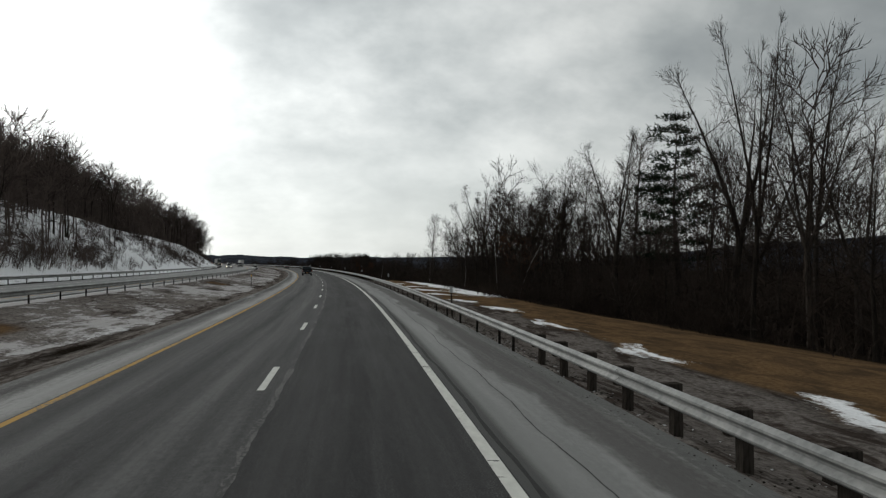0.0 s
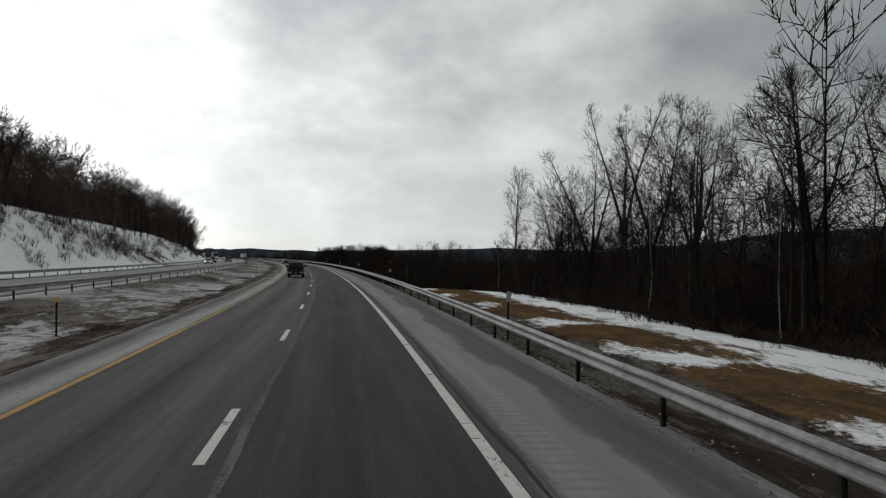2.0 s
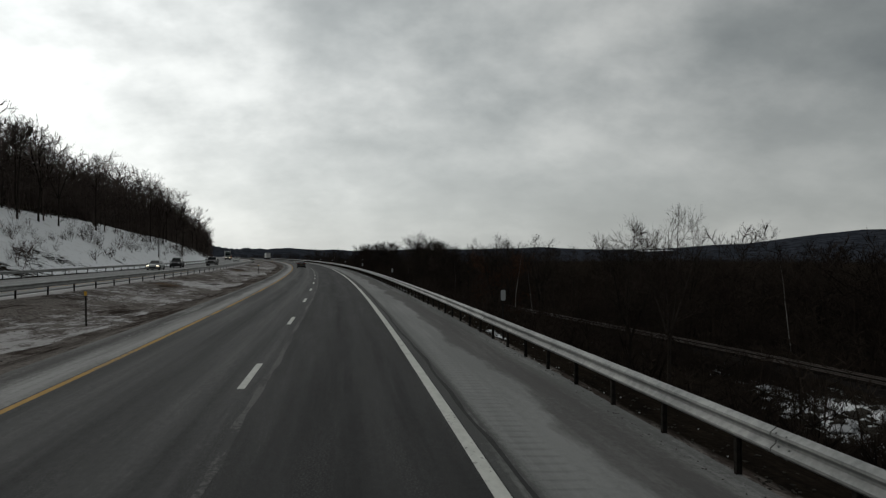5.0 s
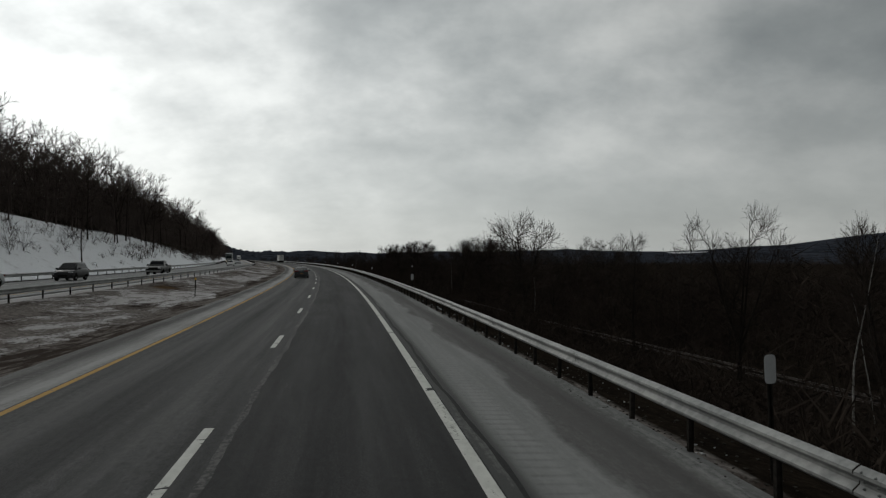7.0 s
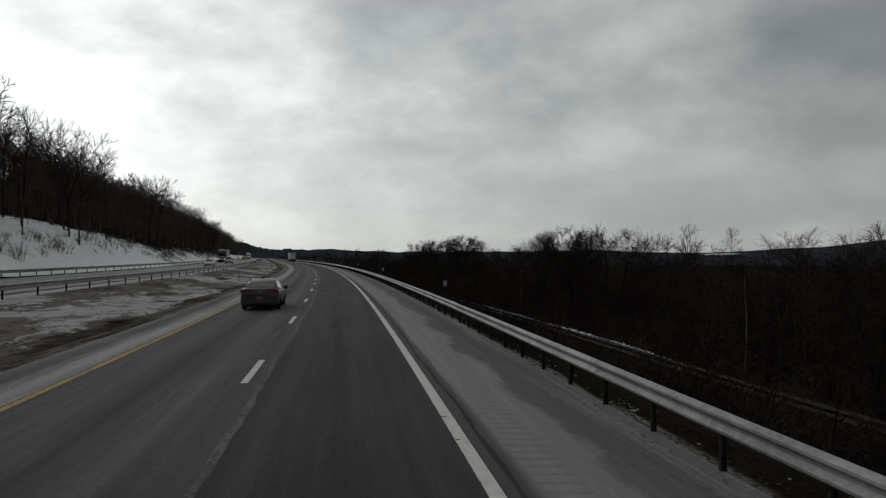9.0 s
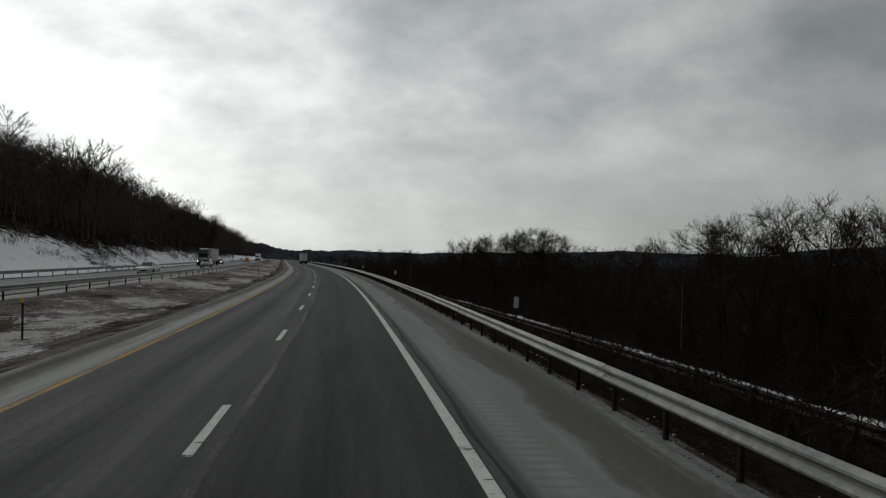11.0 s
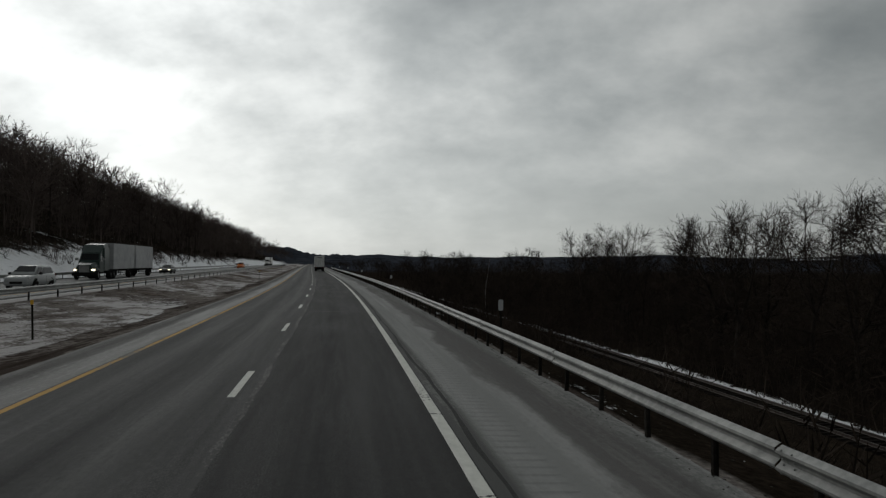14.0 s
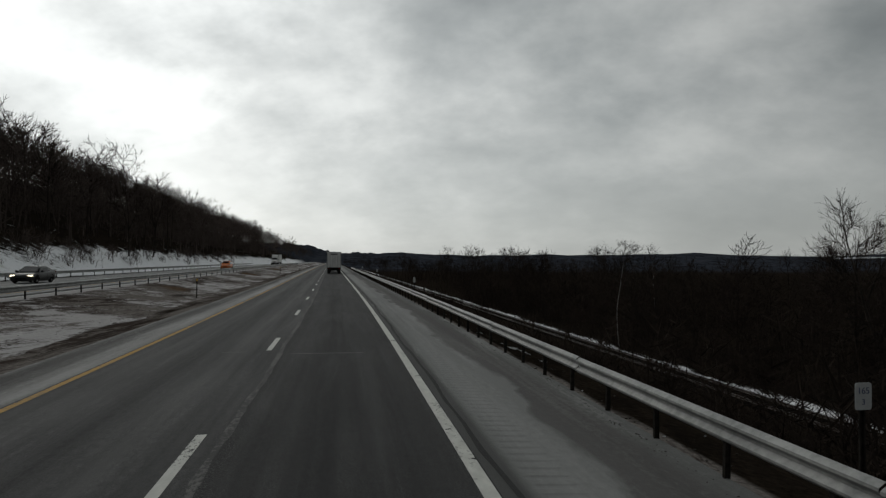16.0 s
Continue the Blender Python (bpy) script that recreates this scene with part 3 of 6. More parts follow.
    snow += bank * smooth(0, 3, U2 - edge_out) * np.interp(S2, [0, 55, 80], [0.10, 0.15, 0.34]) + 0.35 * np.exp(-((S2 - 126) / 7) ** 2) * np.exp(-((U2 - 8.0) / 1.2) ** 2)
    snow += 0.50 * np.exp(-((S2 - 175) / 9) ** 2) * np.exp(-((U2 - 28) / 4) ** 2)
    # valley: thin snow by the railway and under the trees
    ur = rail_track_u(S2)
    v = (1 - bank) * smooth(9, 14, U2)
    snow += v * (0.16 + 0.55 * np.exp(-((U2 - ur - 4.2) / 1.6) ** 2) * smooth(280, 330, S2) + 0.30 * np.exp(-((U2 - ur + 4.5) / 3.0) ** 2) * (1 - smooth(200, 260, S2)))
    snow += (1 - bank) * np.exp(-((U2 - 5.75 - 0.2 * np.sin(S2 * 0.37)) / 0.42) ** 2) * (0.36 + 0.14 * np.sin(S2 * 0.19 + 1) + 0.10 * np.sin(S2 * 0.83))
    # median
    md = smooth(7.0, 7.6, A) * (1 - smooth(17.2, 17.8, A))
    # dark line at the eroded edge: dirt and its shade, as litter instead of grit
    grit += md * (1 - 0.58 * np.exp(-((A - 8.70 - 0.30 * np.sin(S2 * 0.21) - 0.18 * np.sin(S2 * 0.67)) / (0.60 + 0.28 * np.sin(S2 * 0.043 + 1) + 0.12 * np.sin(S2 * 0.51))) ** 2))
    snow += md * smooth(8.9, 9.5, A + 0.3 * np.sin(S2 * 0.33) + 0.15 * np.sin(S2 * 0.9)) * (0.55 + 0.10 * wav(S2, U2, 0.31, 8.0) - 0.05 * smooth(12, 15, A)) + 0.32 * smooth(15.9, 16.3, A) * (1 - smooth(17.6, 18.2, A))
    grass += md * smooth(11.5, 12.6, A) * (1 - smooth(14.6, 15.4, A)) * np.clip(2.2 * wav(S2, U2, 0.23, 3.0) - 1.0, 0, 0.9)
    grit -= 0.9 * md * smooth(11.5, 12.6, A) * (1 - smooth(14.6, 15.4, A)) * np.clip(2.2 * wav(S2, U2, 0.23, 3.0) - 1.0, 0, 0.9)
    snow -= 0.25 * md * smooth(11.5, 12.6, A) * (1 - smooth(14.6, 15.4, A)) * np.clip(2.2 * wav(S2, U2, 0.23, 3.0) - 1.0, 0, 0.9)
    mud = md * np.clip(1.8 * wav(S2, 2.6 * U2, 0.42, 11.0) - 0.75, 0, 1) * smooth(8.6, 9.4, A) * (1 - smooth(14.8, 15.6, A))
    grit -= 0.75 * mud
    snow -= 0.22 * mud
    # hillside: snow on the open cut slope, thinning under the trees
    cut = cut_width(S2)
    open_slope = smooth(29.4, 31, A) * (1 - smooth(32.2 + cut, 36.2 + cut * 1.5, A))
    snow += open_slope * (0.70 + 0.12 * wav(S2, U2, 0.06, 9.0) + 0.09 * wav(S2, 1.6 * U2, 0.55, 13.0)) + smooth(35, 41, A) * (1 - smooth(150, 260, A)) * np.interp(S2, [0, 125, 160, 300, 450], [0.66, 0.62, 0.52, 0.44, 0.40]) * (1 - 0.7 * smooth(150, 230, S2) * smooth(38 + cut, 50 + cut, A))
    # alpha falls with distance and brings in the haze-tinted far wood
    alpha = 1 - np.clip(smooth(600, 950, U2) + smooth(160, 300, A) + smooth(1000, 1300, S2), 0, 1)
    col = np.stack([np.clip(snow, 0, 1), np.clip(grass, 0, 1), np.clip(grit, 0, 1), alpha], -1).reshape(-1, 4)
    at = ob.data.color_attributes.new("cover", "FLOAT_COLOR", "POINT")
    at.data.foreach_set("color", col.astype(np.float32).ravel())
    tagged(ob, "wintry ground of brown turf, grit and patchy old snow", "ground", kind="structure")


build_ground()

# ---- structure: the paved road ----
S_FINE = np.concatenate([np.arange(-40, 700, 2.0), np.arange(700, 1500, 20.0), np.arange(1500, 2600, 100.0)])
road = tagged(new("road"), "two-lane grey asphalt carriageway with worn paint", "road", kind="structure")


def paved(name, u0, u1, mat, n=3, lift=0.0, label=""):
    ob = strip(name, S_FINE, lambda s: np.linspace(u0, u1, n), mat, lambda s, u: road_z(s, u) + lift, 0.12, road)
    if label:
        tagged(ob, label)
    return ob


paved("driving_lane", U_JOINT, U_RIGHT + 0.12, M_LANE_R, 3, 0.0, "dark grey newer asphalt driving lane")
paved("passing_lane", U_YELLOW - 0.12, U_JOINT, M_LANE_L, 3, 0.0, "paler grey worn asphalt passing lane")
paved("inner_shoulder", U_PAVE_L, U_YELLOW - 0.12, M_SHOULDER_L, 3, 0.0, "salt-bleached inner shoulder")
paved("outer_shoulder_edge", U_RIGHT + 0.12, 2.34, M_SHOULDER, 2, 0.0, "grey shoulder asphalt")
paved("outer_shoulder", 2.98, U_PAVE_R, M_SHOULDER, 3, 0.0, "wide salt-streaked grey outer shoulder")


def build_rumble():
    """Milled rumble strip: real grooves across a band of the shoulder, plain before it begins."""
    s_rows = list(np.arange(-40.0, 56.1, 2.0))
    dips = [0.0] * len(s_rows)
    s = 57.0
    while s < 490:
        for ds, dz in ((0.0, 0.0), (0.045, -0.010), (0.13, -0.010), (0.175, 0.0)):
            s_rows.append(s + ds)
            dips.append(dz)
        s += 0.31
    more = list(np.arange(492.0, 700.0, 2.0)) + list(np.arange(700.0, 2600.0, 20.0))
    s_rows += more
    dips += [0.0] * len(more)
    d = dict(zip(s_rows, dips))
    ob = strip("rumble_strip", s_rows, lambda q: (2.34, 2.44, 2.88, 2.98), M_SHOULDER,
               lambda S2, U2: road_z(S2, U2) + np.array([d[q] for q in S2[:, 0]])[:, None] * np.array([0, 1, 1, 0])[None, :], 0.12, road)
    tagged(ob, "band of milled rumble grooves in grey asphalt")


build_rumble()
ob = strip("opposite_road", S_FINE, lambda s: np.linspace(U_OPP_OUT, U_OPP_IN, 4), M_OPP, lambda s, u: U_OPP_Z + 0 * s, 0.12)
tagged(ob, "pale grey opposite carriageway beyond the median", "road", kind="structure")

rng = random.Random(11)


def painted(name, u0, half, mat, lift=0.004, s0=-40.0, s1=1500.0, step=2.0, wob=0.0, parent=road):
    ss = np.concatenate([np.arange(s0, min(s1, 700.0), step), np.arange(700.0, s1, 20.0)]) if s1 > 700 else np.arange(s0, s1 + 0.01, step)
    off = {q: (wob * (math.sin(q * 0.55) + math.sin(q * 1.63 + 2) * 0.6 + math.sin(q * 0.13 + 1)) + rng.uniform(-wob, wob) * 0.3) for q in ss}
    wid = {q: half * (1 + (rng.uniform(-0.35, 0.35) if wob else 0)) for q in ss}
    return strip(name, ss, lambda q: (u0 + off[q] - wid[q], u0 + off[q] + wid[q]), mat, lambda s, u: (road_z(s, u) if u0 > -10 else 0.0) + lift, 0.0, parent)


tagged(painted("edge_line", U_RIGHT, 0.095, M_WHITE), "worn white edge line, cracked across")
tagged(painted("yellow_edge_line", U_YELLOW, 0.075, M_YELLOW), "worn yellow edge line")
tagged(painted("sealed_crack", 2.13, 0.040, M_SEAL, 0.004, -40, 690, 0.8, 0.03), "wandering black crack sealer")
tagged(painted("lane_joint", U_JOINT, 0.060, M_JOINT, 0.003, -40, 690, 0.4, 0.022), "pale worn joint between the lanes")
tagged(painted("sealed_crack", 2.99, 0.009, M_SEAL, 0.005, -40, 60, 0.3, 0.05), "thin ragged crack in the shoulder")
tagged(painted("opposite_edge_line", U_OPP_IN - 1.2, 0.07, M_YELLOW, U_OPP_Z + 0.005), "faint yellow edge line")
tagged(painted("opposite_edge_line", U_OPP_OUT + 3.0, 0.07, M_WHITE, U_OPP_Z + 0.005), "faint white edge line")
for s_c, u_a, u_b in ((62.0, -1.3, 1.7), (206.5, -1.2, 1.7), (207.2, -5.2, -1.9), (424.0, -1.2, 1.6), (425.0, -4.8, -2.0), (462.5, -1.2, 0.8), (463.0, -3.1, -2.4), (112.0, -4.9, -2.2)):
    strip("cross_crack", np.array([s_c, s_c + 0.05]), lambda q, a=u_a, b=u_b: np.linspace(a, b, 12), M_CRACK, lambda s, u: road_z(s, u) + 0.004 + 0 * s, 0.0, road)
# broken centre line, one piece each
k = -2
while k * 12.192 < 900:
    s0 = k * 12.192
    strip("lane_dash", np.linspace(s0, s0 + 3.05, 5), lambda q: (U_DASH - 0.075, U_DASH + 0.075), M_WHITE, lambda s, u: 0.005 + 0 * s, 0.0, road)
    k += 1
# round tar spots in the driving lane
for s_t, u_t, r in ((262.9, -0.42, 0.11), (266.4, -0.42, 0.10), (269.6, -0.40, 0.09), (273.0, -0.40, 0.09), (276.8, -0.40, 0.08), (108.2, -1.05, 0.10)):
    bm = bmesh.new()
    bmesh.ops.create_circle(bm, cap_ends=True, segments=11, radius=r)
    for v in bm.verts:
        v.co *= rng.uniform(0.8, 1.2)
    ob = part("tar_spot", bm, M_SEAL, road)
    ob.matrix_basis = stand(s_t, u_t, 0.005)

# ---- guard rails ----
W_BEAM = ((0.0, 0.375), (0.018, 0.382), (0.080, 0.425), (0.083, 0.455), (0.012, 0.515), (0.012, 0.548), (0.083, 0.608), (0.080, 0.640), (0.018, 0.682), (0.0, 0.690))


def beam_mesh(length, side):
    """One W-beam panel, y along it, corrugation towards side (-1: to -x), lapped and bolted at its far end."""
    verts, faces = [], []
    rows = ((0.0, 0.0), (length - 0.32, 0.0), (length - 0.31, 0.004), (length + 0.0, 0.004))
    for y, lap in rows:
        for d, z in W_BEAM:
            verts.append((side * (d + lap), y, z))
        for d, z in reversed(W_BEAM):
            verts.append((side * (d + lap - 0.006), y, z))
    n = 2 * len(W_BEAM)
    for r in range(len(rows) - 1):
        for j in range(n):
            k = (j + 1) % n
            faces.append((r * n + j, r * n + k, (r + 1) * n + k, (r + 1) * n + j))
    faces.append(tuple(range(n))[::-1])
    faces.append(tuple((len(rows) - 1) * n + j for j in range(n)))
    for by in (length - 0.25, length - 0.08):
        for bd, bz in ((0.06, 0.412), (0.03, 0.50), (0.03, 0.563), (0.06, 0.652)):
            b0 = len(verts)
            for q in range(6):
                a = q * math.pi / 3
                verts.append((side * (bd + 0.012), by + 0.019 * math.cos(a), bz + 0.019 * math.sin(a)))
            verts.append((side * (bd + 0.034), by, bz))
            faces += [(b0 + q, b0 + (q + 1) % 6, b0 + 6) for q in range(6)]
    me = bpy.data.meshes.new("rail_panel")
    me.from_pydata(verts, [], faces)
    me.materials.append(M_ZINC)
    me.update()
    return me


def post_mesh(name, kind):
    bm = bmesh.new()
    if kind == "steel":       # light I-section
        w, d, t = 0.030, 0.038, 0.006
        prof = [(-w, -d), (w, -d), (w, -d + t), (t / 2, -d + t), (t / 2, d - t), (w, d - t), (w, d), (-w, d), (-w, d - t), (-t / 2, d - t), (-t / 2, -d + t), (-w, -d + t)]
        prof = [(y, x) for x, y in prof]
        z0, z1 = -0.60, 0.72
        lo = [bm.verts.new((x, y, z0)) for x, y in prof]
        hi = [bm.verts.new((x, y, z1)) for x, y in prof]
        for i in range(12):
            j = (i + 1) % 12
            bm.faces.new((lo[i], lo[j], hi[j], hi[i]))
        bm.faces.new(hi)
        bmesh.ops.recalc_face_normals(bm, faces=bm.faces)
        mat = M_POST
    else:                     # timber post with a timber offset block
        for cx, cz, sx, sy, sz in ((0.30, 0.09, 0.16, 0.20, 1.36), (0.12, 0.59, 0.20, 0.15, 0.36)):
            g = bmesh.ops.create_cube(bm, size=1.0)
            bmesh.ops.scale(bm, vec=(sx, sy, sz), verts=g["verts"])
            bmesh.ops.translate(bm, vec=(cx, 0, cz), verts=g["verts"])
        bmesh.ops.bevel(bm, geom=list(bm.edges), offset=0.012, segments=1, affect="EDGES")
        mat = M_TIMBER
    me = bpy.data.meshes.new(name)
    bm.to_mesh(me)
    bm.free()
    me.materials.append(mat)
    return me


STEEL_POST, TIMBER_POST = post_mesh("post", "steel"), post_mesh("post", "timber")


def guard_rail(label, u_fixed, side, zg, s0, s1, post_s, u_of=None):
    """A guard rail thing with panels and posts as parts. side: where the traffic it faces is."""
    top = tagged(new("guard_rail"), label, "guard rail", "guard rails of the motorway")
    me = beam_mesh(7.62, side)
    s, i = s0, 0
    while s < s1:
        u = u_of(s) if u_of else u_fixed
        p = new("rail_panel", me)
        p.parent = top
        dz = 0.004 * math.sin(i * 1.7 + u)
        p.matrix_basis = stand(s, u, zg + 0.10 + dz, math.degrees(line_at(s + 3.81)[3] - line_at(s)[3]) - (math.degrees((u_of(s + 7.62) - u) / 7.62) if u_of else 0))
        s += 7.62
        i += 1
    for q, kind in post_s:
        u = u_of(q) if u_of else u_fixed
        p = new("post", STEEL_POST if kind == "steel" else TIMBER_POST)
        p.parent = top
        off = 0.045 if kind == "steel" else 0.0
        p.matrix_basis = stand(q, u - side * off, zg + rng.uniform(-0.015, 0.01), 180 if side > 0 else 0) @ pose(0, 0, 0, rng.uniform(-1.2, 1.2), rng.uniform(-1.5, 1.5), 0)
    return top


posts = [(18.98 - 1.905 * i, "timber") for i in range(1, 8)] + [(18.98 + 1.905 * i, "timber") for i in range(6)] + [(30.7, "steel"), (32.56, "steel")]
posts += [(36.4 + 3.81 * i, "steel") for i in range(25)]
posts += [(131.68 + 1.905 * (i + float(np.interp(131.68 + 1.905 * i, [131, 205, 228, 250, 272, 338, 380, 410, 460], [0, 0.33, 0.28, 0.47, 0.58, 0.5, 0.50, 0.30, -0.05]))), "steel") for i in range(250)]


guard_rail("galvanised w-beam guard rail along the outer shoulder", U_RAIL_R - 0.05, -1, -0.15, -8.0, 620.0, posts)
guard_rail("galvanised w-beam guard rail at the far side of the median", U_RAIL_M, 1, 0.44, 23.0, 760.0, [(369.6 + 3.846 * i, "steel") for i in range(-90, 101)])
guard_rail("galvanised w-beam guard rail below the snowy hillside", U_RAIL_F, 1, 0.46, 46.0, 700.0, [(321.0 + 3.876 * i, "steel") for i in range(-70, 98)])


# ---- delineator posts and mile markers ----
def rounded_plate(w, h, r, t):
    bm = bmesh.new()
    pts = []
    for cx, cz, a0 in ((w / 2 - r, h / 2 - r, 0), (-w / 2 + r, h / 2 - r, 90), (-w / 2 + r, -h / 2 + r, 180), (w / 2 - r, -h / 2 + r, 270)):
        for k2 in range(5):
            a = radians(a0 + k2 * 22.5)
            pts.append((cx + r * math.cos(a), cz + r * math.sin(a)))
    f = [bm.verts.new((x, -t / 2, z)) for x, z in pts]
    b2 = [bm.verts.new((x, t / 2, z)) for x, z in pts]
    bm.faces.new(f)
    bm.faces.new(b2[::-1])
    for i in range(len(pts)):
        j = (i + 1) % len(pts)
        bm.faces.new((f[j], f[i], b2[i], b2[j]))
    bmesh.ops.recalc_face_normals(bm, faces=bm.faces)
    return bm


def channel_post(h):
    """U-channel sign post."""
    bm = bmesh.new()
    prof = [(-0.035, 0.0), (-0.02, 0.0), (-0.016, 0.028), (0.016, 0.028), (0.02, 0.0), (0.035, 0.0), (0.035, 0.005), (0.024, 0.005), (0.019, 0.034), (-0.019, 0.034), (-0.024, 0.005), (-0.035, 0.005)]
    lo = [bm.verts.new((x, y, -0.4)) for x, y in prof]
    hi = [bm.verts.new((x, y, h)) for x, y in prof]
    for i in range(12):
        j = (i + 1) % 12
        bm.faces.new((lo[i], lo[j], hi[j], hi[i]))
    bm.faces.new(hi)
    bmesh.ops.recalc_face_normals(bm, faces=bm.faces)
    return bm


def shifted(bm, x=0, y=0, z=0):
    bmesh.ops.translate(bm, vec=(x, y, z), verts=bm.verts)
    return bm


def letters(text, size, x, y, z, parent, mat):
    cu = bpy.data.curves.new("number", "FONT")
    cu.body, cu.size, cu.align_x, cu.align_y, cu.extrude = text, size, "CENTER", "CENTER", 0.002
    tmp = bpy.data.objects.new("number", cu)
    scene.collection.objects.link(tmp)
    me = bpy.data.meshes.new_from_object(tmp)
    bpy.data.objects.remove(tmp)
    me.materials.append(mat)
    ob = new("number", me)
    ob.parent = parent
    ob.matrix_basis = pose(x, y, z, 90, 0, 0)
    return ob


def delineator(s, u, zg, tall=1.38, lean=0.0):
    t = tagged(new("delineator_post"), "white rounded reflector plate on a steel channel post", "delineator", "roadside delineators")
    part("post", channel_post(tall), M_POST, t)
    part("reflector", shifted(rounded_plate(0.165, 0.36, 0.05, 0.006), 0, -0.012, tall - 0.16), M_SIGN, t, "white rounded plate")
    t.matrix_basis = stand(s, u, zg, 0) @ pose(0, 0, 0, lean * 0.4, lean, 6)
    return t


def mile_marker(s, u, zg, top_text, low_text, flag):
    t = tagged(new("mile_marker"), "small white mile marker with blue figures on a steel post" if top_text else "blank pale marker plate on a tall steel post", "sign", "mile markers")
    part("post", channel_post(2.26 if flag else 1.50), M_POST, t)
    pl = part("plate", shifted(rounded_plate(0.19, 0.28 if top_text else 0.42, 0.03, 0.006), 0, -0.012, 1.42), M_SIGN, t, "white plate")
    if top_text:
        letters(top_text, 0.095, 0, -0.017, 1.475, pl, M_BLUE)
    if low_text:
        letters(low_text, 0.085, 0, -0.017, 1.36, pl, M_BLUE)
    if flag:
        part("reflector", shifted(rounded_plate(0.09, 0.12, 0.04, 0.006), 0, -0.012, 2.20), M_SIGN, t, "round white reflector")
    t.matrix_basis = stand(s, u, zg, 0)
    return t


for i, s in enumerate((45.5, 86.2, 166.9, 207.4, 328.3, 368.6, 410.6, 490.0, 530.0, 570.0)):
    delineator(s, 5.5, -0.22, 1.58 + 0.03 * ((i * 7) % 3 - 1), ((i * 5) % 7 - 3) * 0.7)
mile_marker(126.5, 5.42, -0.22, "165", "1", True)
mile_marker(248.1, 5.5, -0.25, "", "", True)
mile_marker(288.3, 5.5, -0.22, "165", "2", False)
mile_marker(450.1, 5.5, -0.22, "165", "3", False)


def median_marker(s, u, lean):
    t = tagged(new("snow_stake"), "thin dark steel stake with a small yellow reflector", "delineator", "median snow stakes")
    part("post", channel_post(1.38), M_POST, t)
    part("reflector", shifted(rounded_plate(0.11, 0.17, 0.03, 0.006), 0, -0.012, 1.30), M_YPLATE, t, "yellow reflector plate")
    t.matrix_basis = stand(s, u, float(ground_z(s, u)) + 0.02, 0) @ pose(0, 0, 0, 0, lean, 0)


for i, (s, u) in enumerate(((90.0, -10.0), (174.0, -10.1), (251.0, -10.3), (332.0, -10.4), (414.5, -10.4), (494.0, -9.9), (574.0, -10.0))):
    median_marker(s, u, (0.5, -1, 2, 0, -1.5, 1, 0)[i])


# ---- railway in the valley ----
def build_railway():
    top = tagged(new("railway"), "single railway track on dark ballast in the valley", "railway", kind="structure")
    ss = np.arange(120, 760, 4.0)
    zt = -6.02
    ob = strip("ballast", ss, lambda s: [float(rail_track_u(s)) + d for d in (-2.6, -1.7, 1.7, 2.6)], M_BALLAST,
               lambda s, u: np.array([-6.75, -6.20, -6.20, -6.75])[None, :] + 0 * s, 0.3, top)
    for side in (-0.72, 0.72):
        prof = ((-0.065, 0.0), (-0.065, 0.014), (-0.010, 0.03), (-0.010, 0.12), (-0.035, 0.135), (-0.035, 0.165), (0.035, 0.165), (0.035, 0.135), (0.010, 0.12), (0.010, 0.03), (0.065, 0.014), (0.065, 0.0))
        ob = strip("rail", ss, lambda s: [float(rail_track_u(s)) + side + a for a, _ in prof], M_RAILSTEEL,
                   lambda s, u: np.array([zt - 0.02 + b for _, b in prof])[None, :] + 0 * s, 0.0, top)
    verts, faces = [], []
    r2 = random.Random(5)
    s = 122.0
    while s < 560:
        uc = float(rail_track_u(s)) + r2.uniform(-0.04, 0.04)
        b0 = len(verts)
        for dz in (-0.16, 0.0):
            for du, ds in ((-1.3, -0.115), (1.3, -0.115), (1.3, 0.115), (-1.3, 0.115)):
                verts.append(place(s + ds, uc + du, zt - 0.02 + dz))
        faces += [(b0 + 4, b0 + 5, b0 + 6, b0 + 7), (b0, b0 + 1, b0 + 5, b0 + 4), (b0 + 1, b0 + 2, b0 + 6, b0 + 5), (b0 + 2, b0 + 3, b0 + 7, b0 + 6), (b0 + 3, b0, b0 + 4, b0 + 7)]
        s += 0.55
    tagged(mesh_ob("sleepers", verts, faces, M_SLEEPER, top), "dark timber sleepers", kind="stuff")
    # snow left lying along both sides of the rails
    for off, w, lo, hi in ((0.98, 0.17, 330, 700), (-0.46, 0.14, 330, 700), (3.2, 0.7, 320, 700)):
        ss2 = np.arange(lo, hi, 1.5)
        rr = {q: max(0.0, r2.uniform(-0.5, 1.0)) * (1.0 if math.sin(q * 0.11 + off) + math.sin(q * 0.037 + 2 * off) > -0.25 else 0.0) + 0.01 for q in ss2}
        strip("snow_strip", ss2, lambda s: [float(rail_track_u(s)) + off - w * rr[s], float(rail_track_u(s)) + off, float(rail_track_u(s)) + off + w * rr[s]], M_SNOW,
              lambda s, u: np.array([-0.05, 0.03, -0.05])[None, :] + 0 * s + (-6.13 if abs(off) < 2 else -6.62), 0.0, top)


build_railway()


# ---- trees ----
def frame_of(d):
    d = d.normalized()
    a = d.orthogonal().normalized()
    return a, d.cross(a)


def tube(verts, faces, p0, p1, r0, r1, n):
    a, b2 = frame_of(p1 - p0)
    i0 = len(verts)
    for p, r in ((p0, r0), (p1, r1)):
        for k2 in range(n):
            t = 2 * math.pi * k2 / n
            verts.append(p + (a * math.cos(t) + b2 * math.sin(t)) * r)
    for k2 in range(n):
        q = (k2 + 1) % n
        faces.append((i0 + k2, i0 + q, i0 + n + q, i0 + n + k2))


